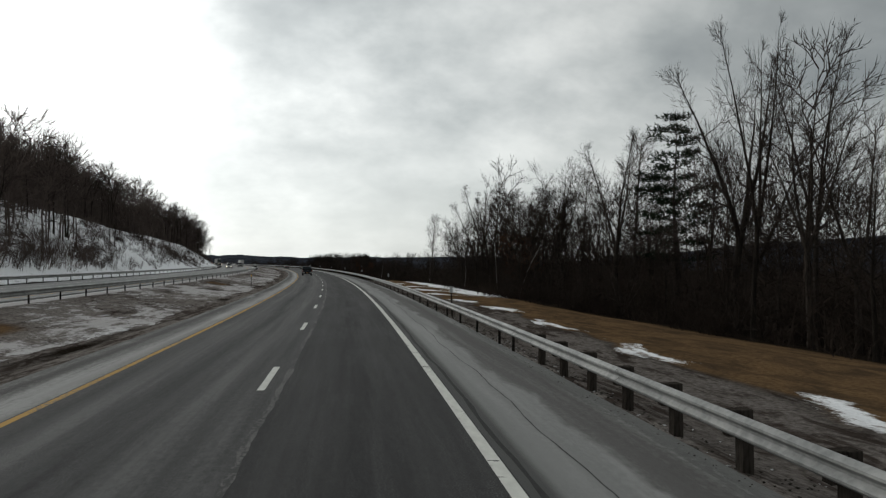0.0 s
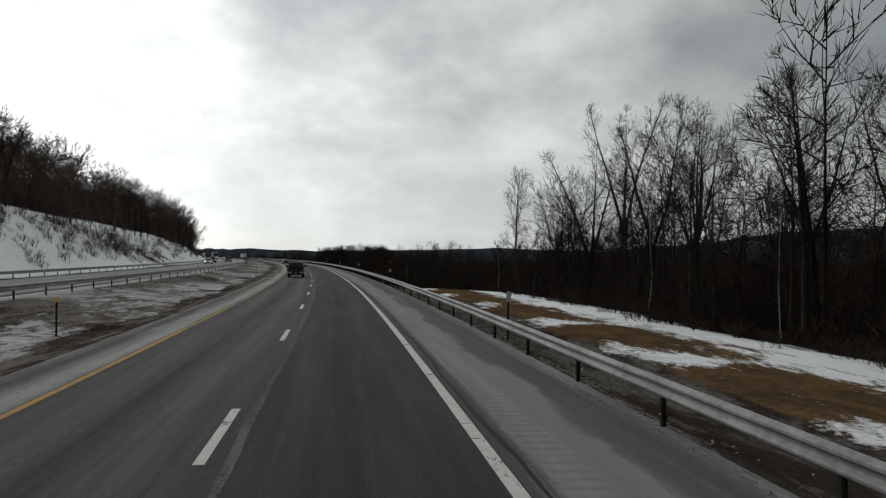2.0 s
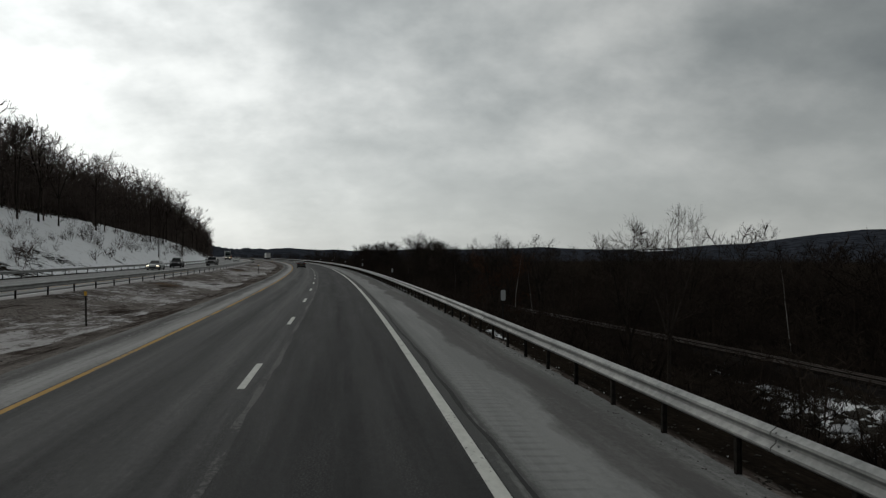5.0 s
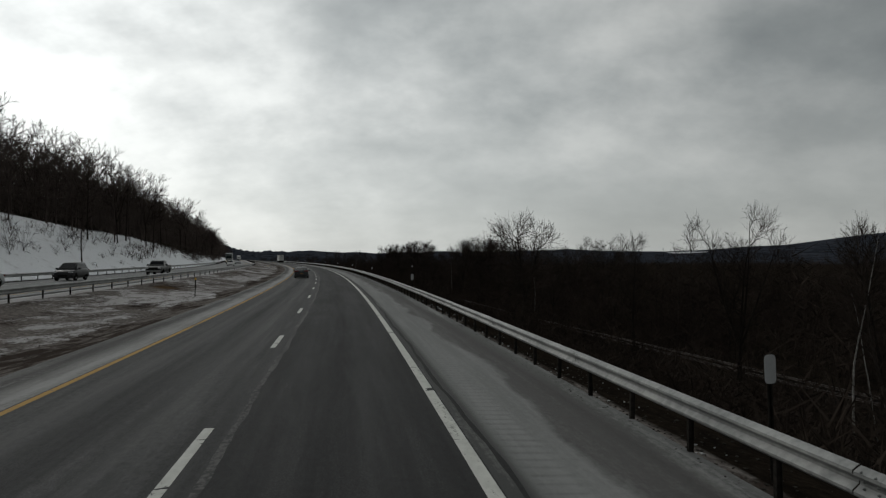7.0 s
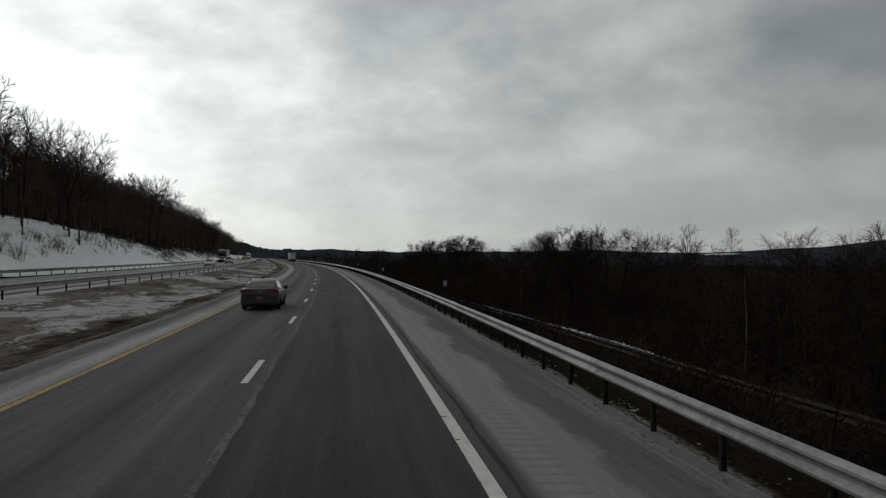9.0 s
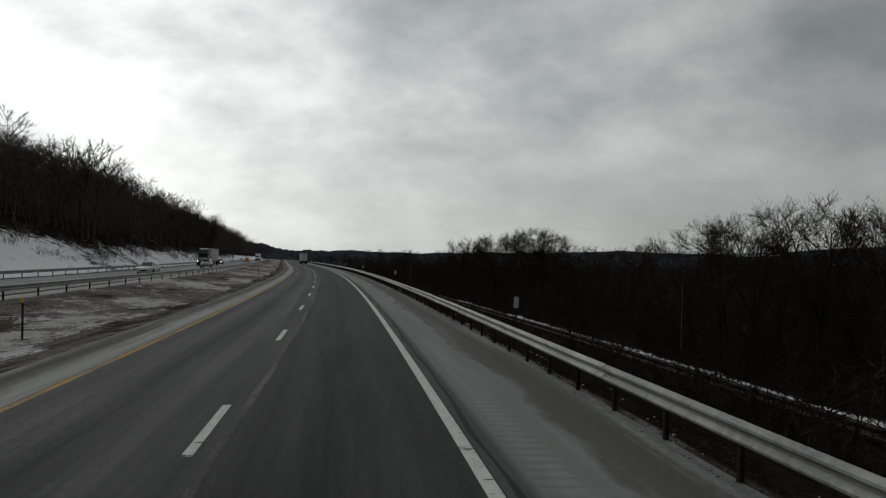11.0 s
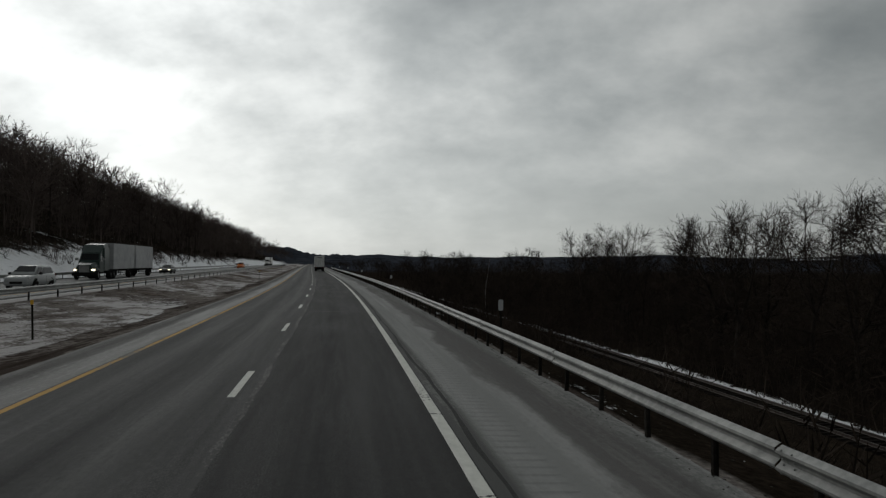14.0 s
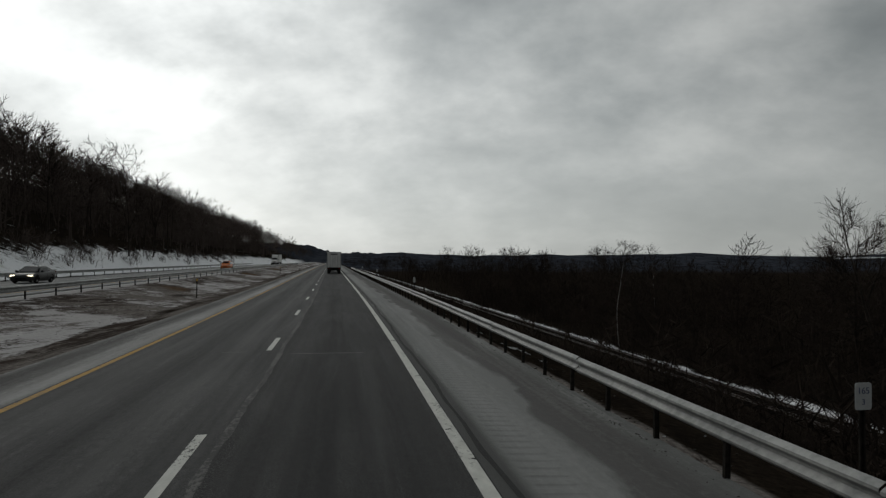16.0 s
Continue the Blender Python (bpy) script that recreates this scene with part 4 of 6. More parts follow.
def spike(verts, faces, p0, p1, r):
    a, b2 = frame_of(p1 - p0)
    i0 = len(verts)
    for k2 in range(3):
        t = 2 * math.pi * k2 / 3
        verts.append(p0 + (a * math.cos(t) + b2 * math.sin(t)) * r)
    verts.append(p1)
    faces += [(i0, i0 + 1, i0 + 3), (i0 + 1, i0 + 2, i0 + 3), (i0 + 2, i0, i0 + 3)]


def sliver(verts, faces, p0, p1, w, r):
    d = p1 - p0
    a = d.cross(Vector((r.gauss(0, 1), r.gauss(0, 1), r.gauss(0, 1))))
    a = a.normalized() * (w * 0.5) if a.length > 1e-6 else Vector((w * 0.5, 0, 0))
    i0 = len(verts)
    verts += [p0 + a, p0 - a, p1]
    faces.append((i0, i0 + 1, i0 + 2))


def bent_path(r, p, d, length, segs, rise, wobble):
    """Points of a branch that curves up as it grows."""
    pts = [p.copy()]
    d = d.normalized()
    for _ in range(segs):
        p = p + d * (length / segs)
        pts.append(p.copy())
        d = (d + Vector((r.gauss(0, wobble), r.gauss(0, wobble), rise + r.gauss(0, wobble * 0.7)))).normalized()
    return pts


def along(pts, t):
    f = min(max(t, 0.0), 0.9999) * (len(pts) - 1)
    i = int(f)
    return pts[i].lerp(pts[i + 1], f - i), (pts[i + 1] - pts[i]).normalized()


def side_shoot(r, axis, angle, turn, lift):
    """A direction that leaves the axis by an angle, with a lift towards the light."""
    o1, o2 = frame_of(axis)
    return (axis * math.cos(angle) + (o1 * math.cos(turn) + o2 * math.sin(turn)) * math.sin(angle) + Vector((0, 0, lift))).normalized()


def tree_geometry(seed, height, leaders, split, radius, laterals, subs, twigs, tips, bole=0.3, low=0.35, high=1.25, girth=0.0105, coarse=1.0, peak=0.60, simple=False, lean=0.03, pale=False):
    """Bare tree: (trunk verts, faces), (crown verts, faces). The bole divides at split into leaders; laterals fill a rounded
    crown of that radius (both over the height), rising by low at its foot to high at its top; subs, twigs and tips follow on each."""
    r = random.Random(seed)
    tv, tf, cv, cf = [], [], [], []
    thick = height * girth
    stems = []
    az0 = r.uniform(0, 6.283)
    base = bent_path(r, Vector((0, 0, -0.5)), Vector((lean * math.cos(az0), lean * math.sin(az0), 1)), height * (split if leaders > 1 else 0.99) + 0.5, 3 if simple else (4 if leaders > 1 else 9), 0.03, 0.035)
    n0 = len(base) - 1
    r_top = thick * (0.80 if leaders > 1 else 0.10)
    for i in range(n0):
        f0, f1 = i / n0, (i + 1) / n0
        tube(tv, tf, base[i], base[i + 1], thick * (1.3 if i == 0 else 1.0) * (1 - f0) + r_top * f0, thick * (1 - f1) + r_top * f1, 3 if simple else 7)
    if leaders > 1:
        for k in range(leaders):
            a = az0 + 6.283 * k / leaders + r.uniform(-0.5, 0.5)
            tilt = r.uniform(0.28, 0.50) * (0.55 + 1.2 * radius)
            path = bent_path(r, base[-1], Vector((math.cos(a) * tilt, math.sin(a) * tilt, 1)), height * (1 - split) * r.uniform(0.88, 1.06), 3 if simple else 7, 0.07, 0.06)
            m = len(path) - 1
            w = thick * 0.66 if leaders < 4 else thick * 0.5
            for i in range(m):
                tube(tv, tf, path[i], path[i + 1], w * (1 - i / m) + 0.012, w * (1 - (i + 1) / m) + 0.012, 3 if simple else 5)
            stems.append((path, a, w, laterals // leaders))
        stems.append((base, None, thick * 0.9, max(2, laterals // 7)))
    else:
        stems.append((base, None, thick, laterals))
    for path, out, w, count in stems:
        z_top = path[-1].z
        for li in range(count):
            h = bole + (0.985 - bole) * ((li + r.random()) / count) ** 0.8
            z_goal = h * height
            if z_goal > z_top or z_goal < path[0].z:
                z_goal = path[0].z + (z_top - path[0].z) * r.uniform(0.12, 0.98)
            t = (z_goal - path[0].z) / max(z_top - path[0].z, 0.1)
            p, axis = along(path, t)
            h = p.z / height
            env = math.sqrt(max(0.05, 1 - ((h - peak) / (max(peak - bole, 0.08) * 1.30 if h < peak else (1.04 - peak) * 1.02)) ** 2))
            a = li * 2.4 + r.uniform(-0.6, 0.6) if out is None else out + r.gauss(0, 1.25)
            L = max(0.5, radius * height * env * r.uniform(0.72, 1.12) - 0.35 * math.hypot(p.x, p.y))
            rise = low + (high - low) * max(0.0, (h - bole) / (1 - bole)) + r.uniform(-0.2, 0.2)
            seg = 2 if simple else 5
            lp = bent_path(r, p, Vector((math.cos(a), math.sin(a), rise)), L, seg, 0.05 if simple else 0.035, 0.19)
            rr = min(max(w * (1 - t) * 0.5, 0.020 * coarse), 0.085 if girth < 0.02 else 0.13)
            for k in range(seg):
                own = k < seg // 2 and not pale
                tube(tv if own else cv, tf if own else cf, lp[k], lp[k + 1], rr * (1 - k / seg) + 0.009 * coarse, rr * (1 - (k + 1) / seg) + 0.009 * coarse, 3)
            for si in range(subs + 1):
                end = si == subs
                t2 = 1.0 if end else 0.22 + 0.78 * ((si + r.random()) / subs) ** 0.85
                b0, ax = along(lp, t2)
                sd = side_shoot(r, ax, 0.25 if end else r.uniform(0.60, 1.0), si * 2.6 + r.uniform(-0.7, 0.7), 0.10)
                sl = L * (0.30 if end else (0.74 - 0.40 * t2)) * r.uniform(0.75, 1.2) + 0.25
                sp = bent_path(r, b0, sd, sl, 2, 0.06, 0.18)
                if simple:
                    sliver(cv, cf, sp[0], sp[2], 0.050 * coarse, r)
                else:
                    tube(cv, cf, sp[0], sp[1], 0.018 * coarse, 0.012 * coarse, 3)
                    spike(cv, cf, sp[1], sp[2], 0.012 * coarse)
                for ti in range(twigs):
                    b1, ax2 = along(sp, 0.12 + 0.86 * (ti + r.random()) / twigs)
                    wd = side_shoot(r, ax2, r.uniform(0.35, 0.80), ti * 2.4 + r.uniform(-0.8, 0.8), 0.18)
                    wl = sl * r.uniform(0.40, 0.66) + 0.12
                    e = b1 + wd * wl
                    sliver(cv, cf, b1, e, (0.036 if simple else 0.019) * coarse, r)
                    for _ in range(tips):
                        b3 = b1.lerp(e, r.uniform(0.2, 0.85))
                        w2 = side_shoot(r, wd, r.uniform(0.25, 0.65), r.uniform(0, 6.283), 0.15)
                        sliver(cv, cf, b3, b3 + w2 * wl * r.uniform(0.45, 0.85), (0.026 if simple else 0.0145) * coarse, r)
    return (tv, tf), (cv, cf)


def tree_thing(name, label, geo, bark, twig, group):
    (tv, tf), (cv, cf) = geo
    t = tagged(new(name), label, "tree", group)
    mesh_ob("trunk", tv, tf, bark, t, True)
    if cv:
        mesh_ob("crown", cv, cf, twig, t, False)
    return t


KINDS, TALLNESS = {}, {}


def kind(key, name, label, geo, bark, twig, group, at):
    t = tree_thing(name, label, geo, bark, twig, group)
    t.matrix_basis = pose(*place(at[0], at[1], float(ground_z(at[0], at[1]))))
    KINDS[key] = t
    TALLNESS[key] = max(v.z for part_v in (geo[0][0], geo[1][0]) for v in part_v)
    return t


G_BANK, G_VALLEY, G_HILL = "bare trees on the bank", "bare trees in the valley", "bare trees on the hillside"
TALL = "tall bare deciduous tree with grey-brown bark and fine twigs"
ROUND = "bare tree with a broad rounded twiggy crown"
DARK_TREE = "bare woodland tree with dark twigs"
kind("tall_a", "bare_tree", TALL, tree_geometry(1, 17.5, 3, 0.34, 0.19, 28, 7, 5, 3, 0.26, 0.40, 1.15, coarse=1.12, girth=0.0165, peak=0.62), M_BARK, M_TWIG, G_BANK, (52, 26))
kind("tall_b", "bare_tree", TALL, tree_geometry(2, 15.5, 2, 0.30, 0.20, 28, 7, 5, 3, 0.26, 0.40, 1.15, coarse=1.12, girth=0.0165, peak=0.64), M_BARK, M_TWIG, G_BANK, (60, 33))
kind("tall_c", "bare_tree", "slender bare tree with a high narrow crown", tree_geometry(3, 16.5, 1, 0.3, 0.16, 30, 6, 5, 3, 0.28, 0.45, 1.25, coarse=1.12, girth=0.0165, peak=0.60), M_BARK, M_TWIG, G_BANK, (70, 28))
kind("tall_d", "bare_tree", TALL, tree_geometry(4, 14.5, 4, 0.38, 0.23, 30, 7, 5, 3, 0.32, 0.30, 1.05, coarse=1.12, girth=0.0165, peak=0.66), M_BARK, M_TWIG, G_BANK, (81, 24))
kind("round_a", "bare_tree", ROUND, tree_geometry(5, 11.5, 4, 0.32, 0.28, 34, 6, 6, 3, 0.28, 0.20, 1.0, coarse=1.35, girth=0.016, peak=0.58), M_BARK, M_TWIG, G_VALLEY, (300, 44))
kind("round_b", "bare_tree", ROUND, tree_geometry(6, 10.5, 3, 0.26, 0.28, 32, 6, 6, 3, 0.22, 0.25, 1.0, coarse=1.35, girth=0.016, peak=0.60), M_BARK, M_TWIG, G_VALLEY, (315, 52))
kind("lone", "bare_tree", "single bare tree with an open oval crown", tree_geometry(15, 10.4, 5, 0.42, 0.27, 54, 6, 5, 2, 0.38, 0.22, 0.80, coarse=1.12, peak=0.60, girth=0.021), M_BARK, M_TWIG, G_VALLEY, (253.4, 15.2))
kind("mid_a", "bare_tree", DARK_TREE, tree_geometry(7, 13, 2, 0.38, 0.21, 18, 5, 4, 2, 0.30, 0.40, 1.2, coarse=1.4, peak=0.64), M_BARK, M_TWIG, G_VALLEY, (330, 60))
kind("mid_b", "bare_tree", DARK_TREE, tree_geometry(8, 12, 3, 0.35, 0.23, 18, 5, 4, 2, 0.28, 0.35, 1.1, coarse=1.4, peak=0.62), M_BARK, M_TWIG, G_VALLEY, (345, 55))
kind("mid_c", "bare_tree", "slim bare woodland tree with dark twigs", tree_geometry(9, 14, 1, 0.3, 0.16, 20, 4, 4, 2, 0.34, 0.45, 1.25, coarse=1.4, peak=0.64), M_BARK, M_TWIG, G_VALLEY, (352, 66))
kind("birch", "birch_tree", "slender birch with pale peeling bark", tree_geometry(10, 11, 1, 0.3, 0.17, 14, 4, 4, 0, 0.42, 0.8, 1.6, girth=0.0065, lean=0.10, pale=True), M_BIRCH, M_TWIG, G_VALLEY, (143.0, 21.2))
kind("shrub_a", "bare_shrub", "tangled bare roadside shrub", tree_geometry(12, 3.6, 6, 0.06, 0.42, 16, 2, 3, 0, 0.12, 0.5, 1.4, girth=0.007, coarse=0.8, simple=True), M_BARK, M_TWIG, "bare shrubs", (260, 13))
kind("shrub_b", "bare_shrub", "tangled bare roadside shrub", tree_geometry(13, 2.6, 7, 0.06, 0.52, 16, 2, 3, 0, 0.10, 0.4, 1.2, girth=0.007, coarse=0.8, simple=True), M_BARK, M_TWIG, "bare shrubs", (275, 12.5))
for key in ("shrub_a", "shrub_b"):
    tagged(KINDS[key], category="shrub")


def plant(key, s, u, size=1.0, turn=None, sink=0.0, group="", tall=1.0):
    t = copy_thing(KINDS[key], stand(s, u, float(ground_z(s, u)) - sink, rng.uniform(0, 360) if turn is None else turn) @ Matrix.Diagonal((size, size, size * tall, 1)))
    if group:
        tagged(t, group=group)
    return t


def pine_tree(s, u, height):
    """White pine: whorled limbs with flat tufted sprays of needles."""
    r = random.Random(21)
    t = tagged(new("pine_tree"), "dark green pine with ragged tiers of needles", "tree", G_BANK)
    tv, tf, nv, nf = [], [], [], []
    pts = [Vector((0.1 * math.sin(i), 0.1 * math.cos(i * 1.3), -0.5 + (height + 0.5) * i / 8)) for i in range(9)]
    for i in range(8):
        tube(tv, tf, pts[i], pts[i + 1], 0.24 * (1 - i / 8.5), 0.24 * (1 - (i + 1) / 8.5), 7)
    z = height * 0.30
    while z < height * 0.99:
        k = (z - height * 0.3) / (height * 0.7)
        for _ in range(r.randint(4, 6)):
            a = r.uniform(0, 6.28)
            L = (0.7 + 4.9 * (1 - k) ** 0.75 * r.uniform(0.35, 1.0)) * (1 if k > 0.15 else 0.55)
            d = Vector((math.cos(a), math.sin(a), r.uniform(-0.02, 0.28))).normalized()
            b0 = Vector((0, 0, z + r.uniform(-0.2, 0.2)))
            tube(tv, tf, b0, b0 + d * L, 0.04, 0.012, 4)
            for _ in range(int(10 + 26 * L)):
                f = r.uniform(0.25, 1.02) ** 0.8
                c = b0 + d * L * f + Vector((r.gauss(0, 0.34), r.gauss(0, 0.34), r.gauss(0.08, 0.13)))
                w = (d * 0.5 + Vector((r.gauss(0, 0.7), r.gauss(0, 0.7), r.gauss(0.45, 0.45)))).normalized()
                spike(nv, nf, c, c + w * r.uniform(0.25, 0.5), 0.055)
        z += r.uniform(0.70, 1.15)
    mesh_ob("trunk", tv, tf, M_BARK, t, True)
    mesh_ob("crown", nv, nf, M_NEEDLE, t)
    t.matrix_basis = stand(s, u, float(ground_z(s, u)))


def plant_to(key, s, u, top, wide=1.0, group=""):
    """A tree whose top reaches a height over the road."""
    z = float(ground_z(s, u))
    k = (top - z) / TALLNESS[key]
    t = copy_thing(KINDS[key], stand(s, u, z, rng.uniform(0, 360)) @ Matrix.Diagonal((k * wide, k * wide, k, 1)))
    tagged(t, group=group)
    return t


pine_tree(60.0, 26.3, 16.4)
# birches and dead poles on the bank
for s, u, size, lean in ((150.0, 26.6, 0.66, 5), (76.5, 18.2, 0.66, 24), (92.0, 20.0, 0.55, 8), (100.0, 17.5, 0.5, -5), (178.0, 41.0, 0.65, -3), (182, 39.5, 0.8, 2), (187, 43, 0.7, 3), (204, 45, 0.8, -2), (227.0, 23.6, 0.95, 4), (229.5, 27.0, 0.7, -4), (305, 34, 0.8, 2), (372, 36, 0.8, 3), (513, 31.2, 0.95, 0), (560, 60, 1.0, 0)):
    t = copy_thing(KINDS["birch"], stand(s, u, float(ground_z(s, u)), rng.uniform(0, 360)) @ pose(0, 0, 0, 0, lean, 0) @ Matrix.Diagonal((size, size, size, 1)))

r3 = random.Random(33)
# the wood on the bank: the trees of its edge, then the thicket behind
for key, s, u, top, wide in (("tall_c", 129.1, 18.6, 12.1, 0.80), ("tall_d", 133.7, 25.3, 13.0, 0.85), ("tall_a", 131.5, 27.2, 14.6, 0.9), ("tall_a", 117.7, 25.0, 16.6, 0.8), ("tall_b", 112.0, 24.5, 15.4, 0.9), ("tall_d", 109.9, 26.7, 14.8, 0.9),
                             ("tall_b", 92.9, 22.0, 12.7, 0.95), ("tall_d", 95.9, 25.0, 13.2, 1.0), ("tall_a", 82.0, 21.0, 11.2, 1.0), ("tall_d", 88.5, 24.0, 12.3, 1.0), ("tall_b", 75.0, 21.0, 10.2, 1.0), ("tall_c", 83.7, 26.0, 11.2, 1.0), ("tall_d", 90.5, 24.8, 12.3, 0.9),
                             ("tall_b", 78.6, 22.0, 11.4, 0.9), ("tall_d", 80.6, 27.0, 11.2, 1.0), ("tall_a", 59.5, 21.0, 13.1, 0.8), ("tall_c", 70.9, 23.0, 12.2, 0.9), ("tall_d", 67.5, 28.0, 11.8, 1.0), ("tall_c", 57.5, 28.0, 12.0, 1.0),
                             ("tall_a", 41.0, 20.0, 15.2, 0.52), ("tall_a", 39.7, 22.5, 14.0, 0.58), ("tall_d", 38.2, 21.0, 12.0, 0.85), ("tall_b", 38.2, 23.5, 10.6, 0.9), ("tall_c", 33.4, 20.0, 7.3, 0.9), ("tall_c", 46.0, 25.0, 9.0, 0.9), ("tall_d", 103.0, 22.0, 11.5, 0.9),
                             ("mid_c", 126.0, 24.0, 7.5, 0.8), ("mid_c", 121.0, 21.5, 8.0, 0.8), ("tall_c", 139.0, 32.0, 5.0, 0.8)):
    plant_to(key, s, u, top, wide, G_BANK)
for i in range(44):
    s = r3.uniform(20, 122)
    u = float(bank_edge(s)) + 3.5 + abs(r3.gauss(0, 1)) * 10
    top = float(np.interp(s, [20, 45, 60, 122], [3.2, 5.0, 7.5, 8.5])) * r3.uniform(0.7, 1.05)
    plant_to(r3.choice(("mid_a", "mid_b", "mid_c", "tall_c")), s, u, top, 0.9, G_BANK)
for i in range(34):
    s = r3.uniform(20, 136)
    u = float(bank_edge(s)) + 1.0 + abs(r3.gauss(0, 4))
    plant(r3.choice(("shrub_a", "shrub_b")), s, u, r3.uniform(0.7, 1.3))
# single trees on and below the embankment and the broad crowns beyond the railway
for key, s, u, top, wide in (("tall_c", 246.2, 22.0, 4.7, 0.8), ("tall_d", 234.0, 22.3, 6.0, 0.85), ("tall_b", 222.5, 21.0, 4.6, 0.7), ("mid_b", 230.2, 28.0, 4.3, 0.9), ("mid_c", 226.2, 28.5, 4.0, 0.9), ("mid_a", 218.0, 24.0, 4.7, 0.9), ("mid_c", 238.0, 36.0, 4.4, 1.0), ("round_b", 288.0, 31.0, 3.6, 1.0), ("mid_a", 271.0, 32.0, 3.0, 1.0), ("round_a", 357.0, 39.5, 8.4, 1.1), ("round_b", 364.5, 41.5, 8.8, 1.1), ("round_b", 352.0, 43.0, 8.2, 1.0), ("round_a", 371.0, 44.0, 8.2, 1.1), ("mid_b", 360.5, 36.0, 6.2, 1.1), ("mid_a", 367.0, 38.0, 6.6, 1.1), ("tall_d", 181.4, 19.2, 5.9, 0.75), ("mid_b", 168.0, 40.0, 7.6, 1.0), ("mid_c", 175.0, 42.0, 8.2, 1.0), ("mid_a", 181.0, 44.5, 8.6, 1.0), ("mid_b", 187.5, 46.0, 7.6, 1.0), ("mid_c", 163.5, 41.0, 8.0, 1.0), ("mid_a", 172.5, 39.5, 6.6, 0.9), ("mid_c", 193.0, 50.0, 7.8, 1.0), ("mid_a", 158.5, 43.5, 8.4, 1.0), ("mid_b", 153.0, 44.0, 8.2, 1.0), ("mid_c", 148.0, 43.0, 8.6, 1.0), ("mid_a", 163.0, 44.0, 7.4, 1.0), ("mid_b", 168.0, 49.0, 8.2, 1.0), ("mid_c", 158.0, 45.0, 6.8, 1.1), ("mid_a", 174.0, 53.0, 8.4, 1.0), ("mid_b", 180.0, 58.0, 8.0, 1.0), ("mid_c", 171.0, 46.0, 7.2, 1.1), ("mid_b", 186.0, 52.0, 7.0, 1.0), ("round_a", 207.2, 29.0, 6.4, 0.8), ("round_b", 340.0, 40.0, 7.8, 1.15), ("round_a", 380.0, 46.0, 7.8, 1.2),
                             ("round_a", 445.0, 45.0, 9.8, 1.1), ("round_b", 377.0, 40.0, 7.4, 1.15), ("round_b", 453.0, 46.6, 8.4, 1.15), ("round_a", 425.0, 40.0, 8.9, 1.15), ("round_b", 449.0, 38.0, 9.0, 1.1), ("round_b", 434.0, 40.0, 9.2, 1.1), ("round_a", 415.5, 42.0, 6.4, 1.0), ("round_b", 395.0, 42.0, 6.0, 1.0), ("mid_b", 414.0, 46.0, 5.2, 1.0), ("round_a", 479.0, 42.5, 9.0, 1.1), ("round_b", 494.0, 44.0, 7.2, 1.0),
                             ("round_b", 454.0, 40.0, 7.6, 1.1), ("round_a", 442.0, 35.0, 8.4, 1.1), ("round_b", 488.0, 41.0, 8.6, 1.0), ("round_a", 578.0, 60.0, 7.7, 1.15), ("round_b", 655.0, 60.0, 8.5, 1.1), ("round_a", 429.0, 40.0, 8.8, 1.1), ("round_b", 358.0, 40.0, 6.9, 1.15),
                             ("round_a", 325.0, 38.0, 6.0, 1.15), ("round_a", 300.0, 40.0, 3.8, 1.1), ("tall_b", 194.6, 23.1, 3.5, 1.0), ("tall_d", 497.5, 50.8, 5.8, 1.0), ("round_a", 410.0, 36.0, 5.0, 1.1), ("round_b", 395.0, 34.0, 3.5, 1.1), ("round_b", 465.0, 36.0, 5.0, 1.0)):
    plant_to(key, s, u, top, wide, G_VALLEY)
for i in range(46):
    s = r3.uniform(128, 560)
    ur = float(rail_track_u(s))
    u = ur + 6.5 + abs(r3.gauss(0, 1)) * 9 + (5 if s < 230 else 0)
    plant(r3.choice(("mid_a", "mid_b", "mid_c", "mid_a", "mid_b")), s, u, r3.uniform(0.55, 0.95), group=G_VALLEY)
for i in range(80):
    s = r3.uniform(135, 560)
    ur = float(rail_track_u(s))
    u = r3.choice((ur - 4.5 - r3.uniform(0, 4), ur + 4.5 + r3.uniform(0, 6), ur + 5 + r3.uniform(0, 4), 14 + r3.uniform(-2.5, 3)))
    plant(r3.choice(("shrub_a", "shrub_b")), s, u, r3.uniform(0.5, 1.1) * (0.7 if u < ur else 1.0))


def russet_oak(s, u, top, seed):
    """Young oak that keeps its dead leaves."""
    r = random.Random(seed)
    z = float(ground_z(s, u))
    (tv, tf), (cv, cf) = tree_geometry(seed, top - z, 2, 0.3, 0.34, 18, 4, 4, 2, 0.22, 0.3, 1.1)
    t = tree_thing("oak_tree", "young oak still holding withered russet leaves", ((tv, tf), (cv, cf)), M_BARK, M_TWIG, G_VALLEY)
    lv, lf = [], []
    for _ in range(2600):
        p = cv[r.randrange(len(cv))] + Vector((r.gauss(0, 0.12), r.gauss(0, 0.12), r.gauss(-0.05, 0.12)))
        a = Vector((r.gauss(0, 1), r.gauss(0, 1), r.gauss(-0.6, 0.7))).normalized() * r.uniform(0.07, 0.13)
        b0 = a.cross(Vector((r.gauss(0, 1), r.gauss(0, 1), r.gauss(0, 1)))).normalized() * r.uniform(0.03, 0.05)
        i0 = len(lv)
        lv += [p, p + a * 0.5 + b0, p + a, p + a * 0.45 - b0]
        lf += [(i0, i0 + 1, i0 + 2), (i0, i0 + 2, i0 + 3)]
    tagged(mesh_ob("leaves", lv, lf, M_OAKLEAF, t), "withered russet leaves")
    t.matrix_basis = stand(s, u, z)


russet_oak(203.0, 14.8, 2.1, 31)
russet_oak(80.5, 19.5, 5.2, 32)
